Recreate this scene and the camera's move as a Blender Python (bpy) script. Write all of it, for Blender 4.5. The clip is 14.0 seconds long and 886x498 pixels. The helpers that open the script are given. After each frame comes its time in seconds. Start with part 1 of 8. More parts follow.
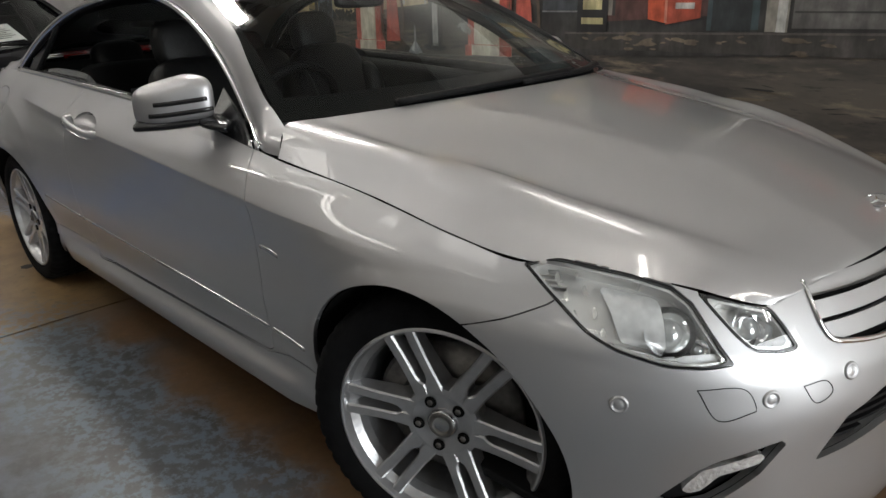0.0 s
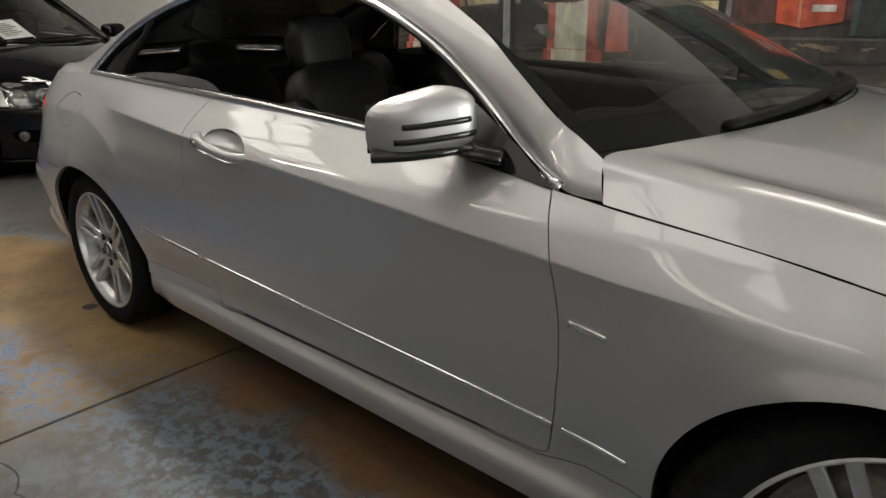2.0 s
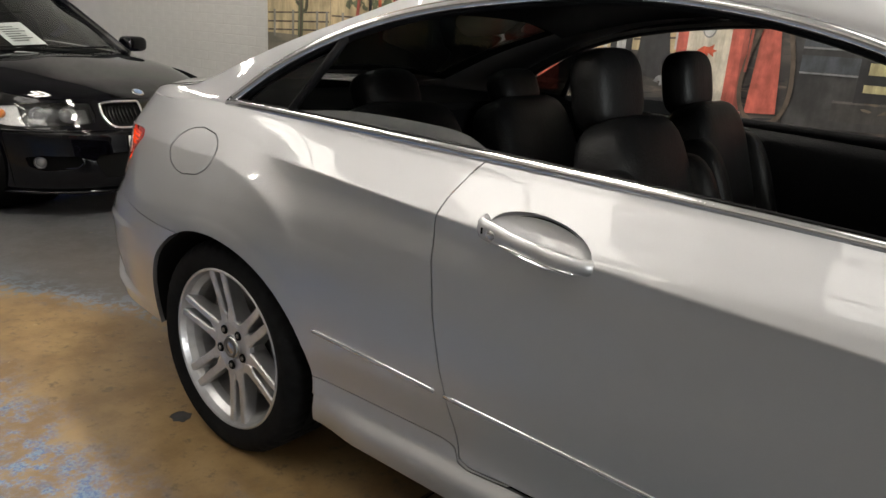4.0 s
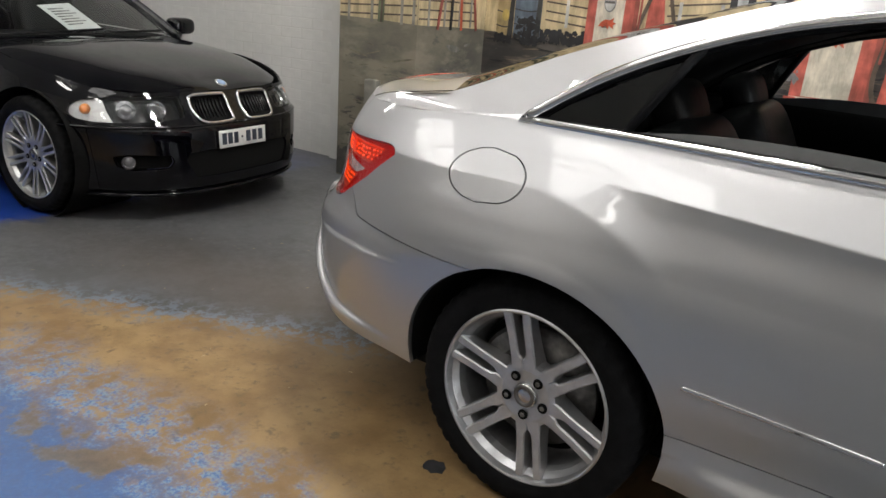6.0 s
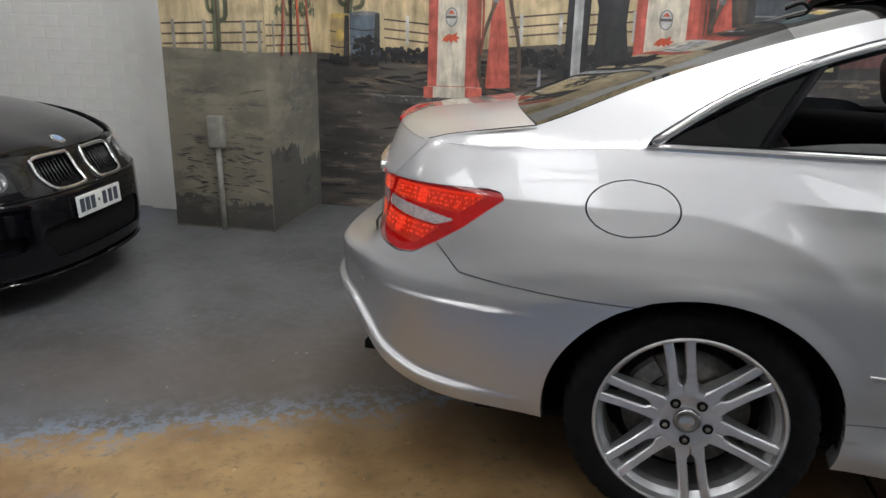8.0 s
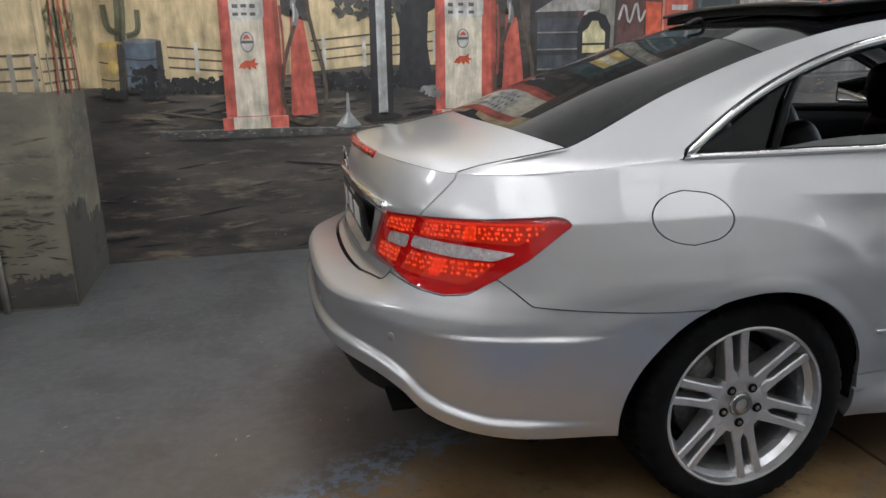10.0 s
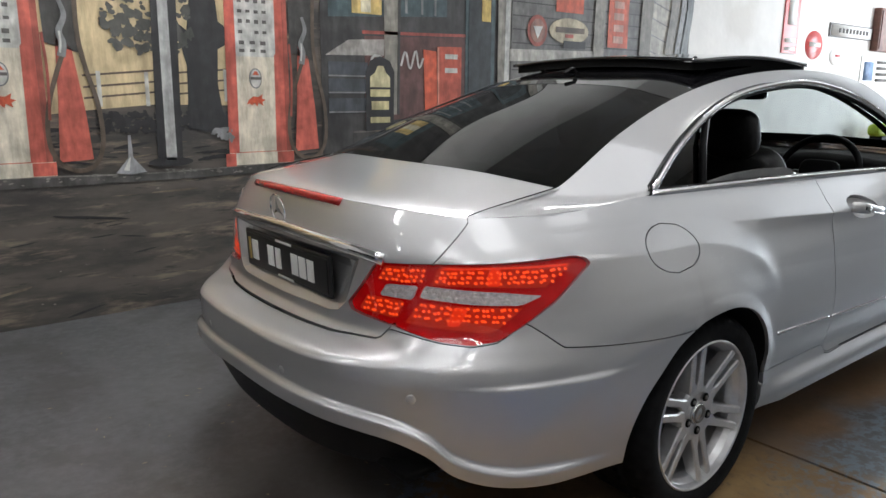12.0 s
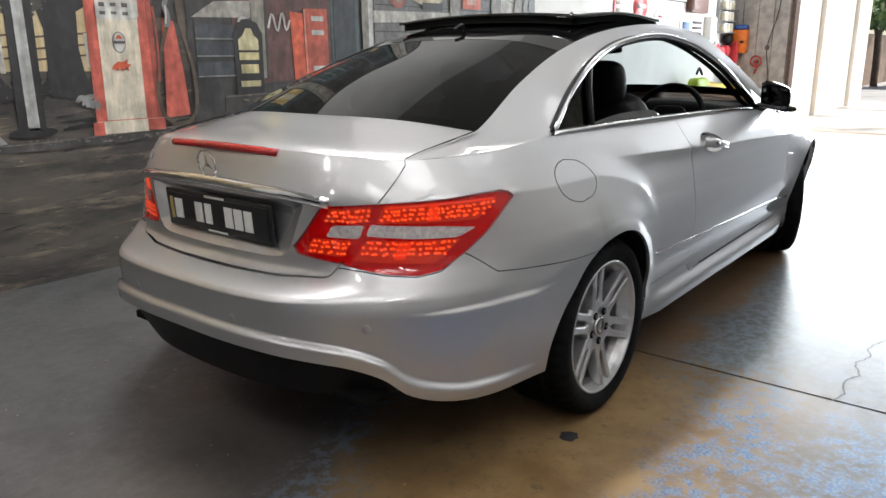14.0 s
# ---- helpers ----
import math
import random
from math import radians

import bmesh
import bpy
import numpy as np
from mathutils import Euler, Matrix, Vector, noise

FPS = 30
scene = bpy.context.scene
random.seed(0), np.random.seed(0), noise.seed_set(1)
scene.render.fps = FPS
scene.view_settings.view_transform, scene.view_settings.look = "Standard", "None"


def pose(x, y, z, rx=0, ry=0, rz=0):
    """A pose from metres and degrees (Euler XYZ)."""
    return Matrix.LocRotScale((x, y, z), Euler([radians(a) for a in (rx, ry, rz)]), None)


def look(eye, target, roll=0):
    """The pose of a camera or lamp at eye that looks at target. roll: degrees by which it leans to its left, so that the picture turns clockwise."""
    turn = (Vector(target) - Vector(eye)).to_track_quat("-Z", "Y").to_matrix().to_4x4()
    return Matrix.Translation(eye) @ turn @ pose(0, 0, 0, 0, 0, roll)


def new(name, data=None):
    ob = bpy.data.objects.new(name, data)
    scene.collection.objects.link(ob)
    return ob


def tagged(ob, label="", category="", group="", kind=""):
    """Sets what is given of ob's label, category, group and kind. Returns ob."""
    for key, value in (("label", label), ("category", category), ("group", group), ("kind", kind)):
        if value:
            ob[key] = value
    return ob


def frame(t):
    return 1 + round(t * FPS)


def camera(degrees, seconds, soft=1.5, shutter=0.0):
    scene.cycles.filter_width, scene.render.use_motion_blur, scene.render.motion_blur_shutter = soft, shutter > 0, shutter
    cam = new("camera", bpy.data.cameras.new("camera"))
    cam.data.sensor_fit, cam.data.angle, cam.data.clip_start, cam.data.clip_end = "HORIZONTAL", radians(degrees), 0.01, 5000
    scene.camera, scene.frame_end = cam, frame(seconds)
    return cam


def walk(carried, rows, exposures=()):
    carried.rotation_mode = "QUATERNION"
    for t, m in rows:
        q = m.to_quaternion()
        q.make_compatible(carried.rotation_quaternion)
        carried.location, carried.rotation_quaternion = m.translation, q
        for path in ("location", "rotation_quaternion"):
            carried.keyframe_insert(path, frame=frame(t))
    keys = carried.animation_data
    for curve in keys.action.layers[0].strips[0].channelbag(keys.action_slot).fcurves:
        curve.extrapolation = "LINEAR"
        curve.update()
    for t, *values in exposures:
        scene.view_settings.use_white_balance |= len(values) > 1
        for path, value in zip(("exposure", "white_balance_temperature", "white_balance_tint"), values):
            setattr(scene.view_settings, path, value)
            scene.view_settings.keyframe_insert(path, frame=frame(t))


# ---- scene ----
cam = camera(62.7, 14.0)
PATH = [
    (0, (2.458, -1.774, 1.31), (1.107, -0.466, 0.628), -1.7),
    (0.5, (2.247, -1.77, 1.29), (0.854, -0.49, 0.642), -3.6),
    (1, (2.014, -1.762, 1.288), (0.687, -0.416, 0.634), -0.3),
    (1.5, (1.78, -1.848, 1.282), (0.418, -0.539, 0.625), -0.4),
    (2, (1.512, -1.948, 1.287), (0.232, -0.568, 0.61), -0.8),
    (4.3, (0.179, -1.981, 1.225), (-1.009, -0.477, 0.653), 3.7),
    (4.5, (0.113, -2.025, 1.279), (-1.084, -0.54, 0.677), 1.2),
    (5, (-0.173, -2.067, 1.284), (-1.417, -0.631, 0.659), 1.4),
    (5.5, (-0.403, -2.2, 1.236), (-1.56, -0.694, 0.609), 1.9),
    (6, (-0.626, -2.34, 1.248), (-1.7, -0.778, 0.611), 4.2),
    (6.5, (-0.911, -2.405, 1.247), (-1.845, -0.743, 0.644), 2.1),
    (7, (-1.201, -2.474, 1.273), (-2.028, -0.74, 0.715), 1.4),
    (7.5, (-1.436, -2.577, 1.275), (-2.006, -0.761, 0.662), -0.9),
    (8, (-1.644, -2.595, 1.263), (-2.048, -0.724, 0.682), 1.0),
    (8.2, (-1.768, -2.582, 1.29), (-2.064, -0.683, 0.735), 0.7),
    (10.3, (-2.711, -2.358, 1.279), (-2.193, -0.5, 0.751), -0.9),
    (10.5, (-2.794, -2.298, 1.27), (-2.212, -0.456, 0.752), -0.7),
    (11, (-2.995, -2.23, 1.276), (-2.106, -0.497, 0.821), 0.1),
    (11.5, (-3.187, -2.155, 1.287), (-2.087, -0.55, 0.822), 2.9),
    (12, (-3.302, -1.959, 1.274), (-2.076, -0.437, 0.847), 0.5),
    (12.5, (-3.447, -1.864, 1.284), (-2.188, -0.376, 0.835), 0.1),
    (13, (-3.583, -1.857, 1.257), (-2.159, -0.553, 0.736), 0.2),
    (13.5, (-3.643, -1.886, 1.233), (-2.125, -0.693, 0.711), -1.7),
    (14, (-3.608, -1.922, 1.235), (-2.103, -0.709, 0.723), -0.6),
]
EXPOSURES = [(0.0, -0.28, 6650, 10), (1.0, -0.14, 6750, 10), (2.2, -0.10, 7000, 10), (4.5, 0.33, 6800, 10), (8.0, 0.28, 6150, 10), (11.0, 0.17, 6080, 10), (12.5, 0.17, 6250, 10), (14.0, 0.34, 6350, 10)]
walk(cam, [(t, look(eye, target, roll)) for t, eye, target, roll in PATH], EXPOSURES)

# ---- daylight and exposure ----
scene.view_settings.exposure = 0.0
world = bpy.data.worlds.new("sky")
scene.world = world
world.use_nodes = True
sky = world.node_tree.nodes.new("ShaderNodeTexSky")
sky.sky_type, sky.sun_disc, sky.sun_elevation, sky.sun_rotation = "NISHITA", False, radians(38), radians(150)
world.node_tree.links.new(sky.outputs[0], world.node_tree.nodes["Background"].inputs[0])
world.node_tree.nodes["Background"].inputs[1].default_value = 0.15
sun = new("sun", bpy.data.lights.new("sun", "SUN"))
sun.data.energy, sun.data.angle, sun.data.color = 5.0, radians(0.5), (1.0, 0.95, 0.88)
sun.matrix_world = look((26, -24, 22), (12, 0, 0))


def area_lamp(name, place, target, width, height, watts, colour):
    lamp = new(name, bpy.data.lights.new(name, "AREA"))
    lamp.data.shape, lamp.data.size, lamp.data.size_y = "RECTANGLE", width, height
    lamp.data.energy, lamp.data.color = watts, colour
    lamp.matrix_world = look(place, target)
    return lamp


# daylight that comes in through the wide doorway
area_lamp("doorway_daylight", (9.55, -0.6, 1.7), (0, -0.6, 1.0), 3.8, 3.2, 400, (0.92, 0.97, 1.0))
# added daylight lamps under unseen roof sheets; reflections show only the middle sheet
SKY_X, SKY_HALF = (-5.4, -2.6, 0.2), 0.72
for sky_x, watts in zip(SKY_X, (21, 17, 9)):
    area_lamp("skylight_fill", (sky_x, -2.4, 4.235), (sky_x, -2.4, 0), 2 * SKY_HALF - 0.04, 1.56, watts, (1.0, 0.97, 0.91))

# ---- materials ----
def material(name, colour, rough=0.5, metal=0.0, coat=0.0, grain=0.0, size=8.0, bump=0.0, bump_size=60.0, spots=0.0, spot_size=1.5, spot_colour=None, emit=None, power=0.0):
    """A node material with colour variation at two scales and fine relief, in metres."""
    mat = bpy.data.materials.new(name)
    mat.use_nodes = True
    nodes, links = mat.node_tree.nodes, mat.node_tree.links
    b = nodes["Principled BSDF"]
    b.inputs["Base Color"].default_value = (*colour, 1)
    b.inputs["Roughness"].default_value, b.inputs["Metallic"].default_value, b.inputs["Coat Weight"].default_value = rough, metal, coat
    b.inputs["Coat Roughness"].default_value = 0.03
    if emit:
        b.inputs["Emission Color"].default_value, b.inputs["Emission Strength"].default_value = (*emit, 1), power
    coord = nodes.new("ShaderNodeTexCoord")
    place = coord.outputs["Object"]

    def noise_of(scale, detail=6.0):
        n = nodes.new("ShaderNodeTexNoise")
        n.inputs["Scale"].default_value, n.inputs["Detail"].default_value = scale, detail
        links.new(place, n.inputs["Vector"])
        return n.outputs["Fac"]

    def mixed(fac, a, c):
        m = nodes.new("ShaderNodeMix")
        m.data_type = "RGBA"
        links.new(fac, m.inputs[0])
        for socket, v in ((m.inputs[6], a), (m.inputs[7], c)):
            if isinstance(v, tuple):
                socket.default_value = (*v, 1)
            else:
                links.new(v, socket)
        return m.outputs[2]

    def ramp(fac, lo, hi):
        r = nodes.new("ShaderNodeMapRange")
        r.inputs["From Min"].default_value, r.inputs["From Max"].default_value = lo, hi
        links.new(fac, r.inputs["Value"])
        return r.outputs["Result"]

    col = None
    if grain:
        dark, light = tuple(max(0, c * (1 - grain)) for c in colour), tuple(min(1, c * (1 + grain)) for c in colour)
        col = mixed(ramp(noise_of(size), 0.3, 0.7), dark, light)
    if spots:
        f = ramp(noise_of(spot_size, 8.0), 0.62 - 0.25 * spots, 0.70 - 0.1 * spots)
        col = mixed(f, col if col else colour, spot_colour or tuple(c * 0.5 for c in colour))
    if col:
        links.new(col, b.inputs["Base Color"])
    if bump:
        bp = nodes.new("ShaderNodeBump")
        bp.inputs["Strength"].default_value, bp.inputs["Distance"].default_value = bump, 0.004
        links.new(noise_of(bump_size), bp.inputs["Height"])
        links.new(bp.outputs["Normal"], b.inputs["Normal"])
    return mat


def pane(name, tint, gloss=1.0, rough=0.0, ior=1.5):
    """A thin clear or tinted pane: what is behind shows through it, and it mirrors by Fresnel."""
    mat = bpy.data.materials.new(name)
    mat.use_nodes = True
    nodes, links = mat.node_tree.nodes, mat.node_tree.links
    out = nodes["Material Output"]
    nodes.remove(nodes["Principled BSDF"])
    clear, shine, weight, mix = nodes.new("ShaderNodeBsdfTransparent"), nodes.new("ShaderNodeBsdfGlossy"), nodes.new("ShaderNodeLayerWeight"), nodes.new("ShaderNodeMixShader")
    clear.inputs[0].default_value = (*tint, 1)
    shine.inputs["Color"].default_value, shine.inputs["Roughness"].default_value = (gloss, gloss, gloss, 1), rough
    weight.inputs[0].default_value = 0.5
    # Schlick's curve, alike from both sides
    power, scale = nodes.new("ShaderNodeMath"), nodes.new("ShaderNodeMapRange")
    power.operation, power.inputs[1].default_value = "POWER", 5.0
    scale.inputs["To Min"].default_value, scale.inputs["To Max"].default_value = ((ior - 1) / (ior + 1)) ** 2 * 1.8, 1.0
    links.new(weight.outputs["Facing"], power.inputs[0])
    links.new(power.outputs[0], scale.inputs["Value"])
    links.new(scale.outputs["Result"], mix.inputs[0])
    links.new(clear.outputs[0], mix.inputs[1])
    links.new(shine.outputs[0], mix.inputs[2])
    links.new(mix.outputs[0], out.inputs[0])
    return mat


SILVER = material("silver_paint", (0.52, 0.52, 0.53), 0.45, 0.85, 1.0, 0.025, 900.0)
SILVER.node_tree.nodes["Principled BSDF"].inputs["Coat IOR"].default_value = 1.56
SILVER.node_tree.nodes["Principled BSDF"].inputs["Coat Roughness"].default_value = 0.012
BLACK_PLASTIC = material("black_plastic", (0.010, 0.010, 0.011), 0.5, grain=0.2, size=120, bump=0.2, bump_size=400)
GLOSS_BLACK = material("gloss_black", (0.008, 0.008, 0.009), 0.22, coat=0.25)
CAVITY = material("dark_cavity", (0.006, 0.006, 0.006), 0.9)
CHROME = material("chrome", (0.82, 0.82, 0.83), 0.08, 1.0, grain=0.04, size=40)
SATIN = material("satin_trim", (0.62, 0.62, 0.62), 0.22, 1.0, grain=0.04, size=60)
RUBBER = material("tyre_rubber", (0.007, 0.007, 0.0075), 0.85, grain=0.35, size=30, bump=0.4, bump_size=250)
ALLOY = material("alloy_silver", (0.55, 0.55, 0.56), 0.34, 0.8, 0.4, 0.08, 40.0)
IRON = material("brake_iron", (0.20, 0.19, 0.18), 0.45, 0.8, grain=0.3, size=50)
LEATHER = material("black_leather", (0.005, 0.005, 0.0055), 0.55, grain=0.2, size=60, bump=0.25, bump_size=180)
for dull in (RUBBER, CAVITY, BLACK_PLASTIC, LEATHER):
    dull.node_tree.nodes["Principled BSDF"].inputs["Specular IOR Level"].default_value = 0.12
DARK_GLASS = pane("dark_glass", (0.030, 0.034, 0.036), ior=1.42)
ROOF_GLASS = material("roof_glass", (0.006, 0.006, 0.007), 0.05, coat=1.0)
CLEAR_GLASS = pane("clear_glass", (0.58, 0.63, 0.63), ior=1.42)
LENS = pane("lamp_lens", (0.93, 0.94, 0.94))

# ---- mesh tools ----
def mesh_of(name, verts, faces, mat, smooth=True):
    me = bpy.data.meshes.new(name)
    me.from_pydata([tuple(v) for v in verts], [], [tuple(f) for f in faces])
    me.validate()
    me.update()
    if smooth:
        me.polygons.foreach_set("use_smooth", [True] * len(me.polygons))
    if mat:
        me.materials.append(mat)
    return me


def part(name, bm, mat, parent=None, label="", smooth=True):
    """Links a bmesh, or a pair of vertices and faces, as one mesh object under a thing or part."""
    if isinstance(bm, bmesh.types.BMesh):
        me = bpy.data.meshes.new(name)
        bm.to_mesh(me)
        bm.free()
        me.materials.append(mat)
        if smooth:
            me.polygons.foreach_set("use_smooth", [True] * len(me.polygons))
    else:
        me = mesh_of(name, bm[0], bm[1], mat, smooth)
    ob = new(name, me)
    ob.parent = parent
    if label:
        tagged(ob, label)
    return ob


def thing(name, label, category, group="", m=None):
    ob = new(name)
    if m is not None:
        ob.matrix_world = m
    return tagged(ob, label, category, group)


def box(x0, x1, y0, y1, z0, z1, bevel=0.0, seg=2):
    bm = bmesh.new()
    bmesh.ops.create_cube(bm, size=1.0, matrix=Matrix.Translation(((x0 + x1) / 2, (y0 + y1) / 2, (z0 + z1) / 2)) @ Matrix.Diagonal((x1 - x0, y1 - y0, z1 - z0, 1)))
    if bevel:
        bmesh.ops.bevel(bm, geom=bm.edges[:], offset=bevel, segments=seg, affect="EDGES", profile=0.6)
    return bm


def join(*bms):
    out = bmesh.new()
    for b in bms:
        me = bpy.data.meshes.new("joined")
        b.to_mesh(me)
        b.free()
        out.from_mesh(me)
        bpy.data.meshes.remove(me)
    return out


def lathe(profile, seg=64, axis="y"):
    """Turns a profile of (radius, way along the axis) round the axis."""
    verts, faces, n = [], [], len(profile)
    for k in range(seg):
        a = 2 * math.pi * k / seg
        for r, h in profile:
            c, s = r * math.cos(a), r * math.sin(a)
            verts.append({"y": (c, h, s), "z": (c, s, h), "x": (h, c, s)}[axis])
    for k in range(seg):
        for i in range(n - 1):
            a, b = k * n + i, ((k + 1) % seg) * n + i
            faces.append((a, a + 1, b + 1, b) if axis == "y" else (a, b, b + 1, a + 1))
    return verts, faces


def curve_through(points, n):
    """n points evenly along a Catmull-Rom curve through the given ones."""
    p = np.array(points, float)
    if len(p) == 2:
        return p[0] + (p[1] - p[0]) * np.linspace(0, 1, n)[:, None]
    q = np.vstack([2 * p[0] - p[1], p, 2 * p[-1] - p[-2]])
    out = []
    for i in range(1, len(q) - 2):
        t = np.linspace(0, 1, 24, endpoint=False)[:, None]
        a, b, c, d = q[i - 1], q[i], q[i + 1], q[i + 2]
        out.append(0.5 * (2 * b + (c - a) * t + (2 * a - 5 * b + 4 * c - d) * t**2 + (3 * b - a - 3 * c + d) * t**3))
    out = np.vstack(out + [p[-1:]])
    way = np.r_[0, np.cumsum(np.linalg.norm(np.diff(out, axis=0), axis=1))]
    want = np.linspace(0, way[-1], n)
    return np.stack([np.interp(want, way, out[:, k]) for k in range(out.shape[1])], -1)


def net_surface(net, nu, nv):
    """A smooth sheet through a net of rows of points: vertices (nu x nv) and quads."""
    rows = [curve_through(r, nv) for r in net]
    grid = np.stack([curve_through([r[j] for r in rows], nu) for j in range(nv)], 1)
    return grid.reshape(-1, 3), grid_faces(nu, nv)


def grid_faces(nu, nv):
    i, j = np.meshgrid(np.arange(nu - 1), np.arange(nv - 1), indexing="ij")
    a = (i * nv + j).ravel()
    return np.stack([a, a + nv, a + nv + 1, a + 1], -1).tolist()


def mirrored_row(row):
    """A row of points from the right edge to the middle, carried on to the left edge."""
    return list(row) + [(x, -y, z) for x, y, z in reversed(row) if abs(y) > 1e-6]


def tube(points, radius, seg=8, closed=False, flat=None):
    """A round or oval rod along points."""
    p = np.array(points, float)
    n = len(p)
    verts, faces = [], []
    for i in range(n):
        d = p[(i + 1) % n] - p[i - 1] if closed or 0 < i < n - 1 else (p[1] - p[0] if i == 0 else p[-1] - p[-2])
        d = Vector(d).normalized()
        side = d.cross(Vector((0, 0, 1)))
        side = side.normalized() if side.length > 1e-3 else Vector((0, 1, 0))
        up = side.cross(d).normalized()
        r1, r2 = (radius, radius) if flat is None else flat
        for k in range(seg):
            a = 2 * math.pi * k / seg
            verts.append(tuple(Vector(p[i]) + side * (r1 * math.cos(a)) + up * (r2 * math.sin(a))))
    for i in range(n if closed else n - 1):
        for k in range(seg):
            a, b = i * seg + k, ((i + 1) % n) * seg + k
            a2, b2 = i * seg + (k + 1) % seg, ((i + 1) % n) * seg + (k + 1) % seg
            faces.append((a, a2, b2, b))
    if not closed:
        faces += [tuple(range(seg))[::-1], tuple((n - 1) * seg + k for k in range(seg))]
    return verts, faces


def inside_polygon(p, poly):
    """Signed distance of points (n x 2) to a polygon's outline, positive inside."""
    poly = np.array(poly, float)
    best, within = np.full(len(p), 1e9), np.zeros(len(p), bool)
    for a, b in zip(poly, np.roll(poly, -1, 0)):
        e = b - a
        t = np.clip(((p - a) @ e) / max(e @ e, 1e-12), 0, 1)
        best = np.minimum(best, np.linalg.norm(p - a - t[:, None] * e, axis=1))
        cross = (a[1] > p[:, 1]) != (b[1] > p[:, 1])
        xs = a[0] + (p[:, 1] - a[1]) * e[0] / (e[1] if abs(e[1]) > 1e-12 else 1e-12)
        within ^= cross & (p[:, 0] < xs)
    return np.where(within, best, -best)


class Sheet:
    """A sheet of polygons with a flat parameter for each vertex, that can be cut along lines of that parameter."""

    def __init__(self, verts, flat, faces):
        self.v, self.p, self.f = np.asarray(verts, float), np.asarray(flat, float), [list(f) for f in faces]

    def cut(self, value):
        """Keeps the side on which value(flat, verts) is positive."""
        val = value(self.p, self.v)
        val = np.where(np.abs(val) < 1e-7, 1e-7, val)
        pos = val > 0
        v, p, faces, made = list(self.v), list(self.p), [], {}
        for f in self.f:
            k = sum(pos[i] for i in f)
            if k == len(f):
                faces.append(f)
            elif k:
                ring = []
                for a, b in zip(f, f[1:] + f[:1]):
                    if pos[a]:
                        ring.append(a)
                    if pos[a] != pos[b]:
                        key = (min(a, b), max(a, b))
                        if key not in made:
                            t = val[a] / (val[a] - val[b])
                            made[key] = len(v)
                            v.append(self.v[a] + (self.v[b] - self.v[a]) * t)
                            p.append(self.p[a] + (self.p[b] - self.p[a]) * t)
                        ring.append(made[key])
                if len(ring) > 2:
                    faces.append(ring)
        used = sorted({i for f in faces for i in f})
        back = {i: k for k, i in enumerate(used)}
        return Sheet([v[i] for i in used], [p[i] for i in used], [[back[i] for i in f] for f in faces])

    def normals(self):
        n = np.zeros_like(self.v)
        for f in self.f:
            a, b, c = self.v[f[0]], self.v[f[1]], self.v[f[2]]
            m = np.cross(b - a, c - a)
            n[f] += m
        return n / np.maximum(np.linalg.norm(n, axis=1, keepdims=True), 1e-12)

    def moved(self, out):
        return Sheet(self.v + self.normals() * out, self.p, self.f)

    def folded(self, depth=0.012):
        """The same sheet with its rim folded inwards."""
        n, count = self.normals(), {}
        for f in self.f:
            for a, b in zip(f, f[1:] + f[:1]):
                count[(a, b)] = True
        v, faces, top, low = list(self.v), list(self.f), {}, {}
        for a, b in count:
            if (b, a) in count:
                continue
            for i in (a, b):
                if i not in top:
                    top[i] = len(v)
                    v.append(self.v[i])
                    low[i] = len(v)
                    v.append(self.v[i] - n[i] * depth)
            faces.append([top[b], top[a], low[a], low[b]])
        return v, faces


def mirror(mesh):
    verts, faces = mesh
    return [(x, -y, z) for x, y, z in verts], [list(f)[::-1] for f in faces]


def both(name, mesh, mat, parent, label=""):
    """The part on the right side and its mirror image on the left."""
    return part(name, mesh, mat, parent, label), part(name, mirror(mesh), mat, parent, label)

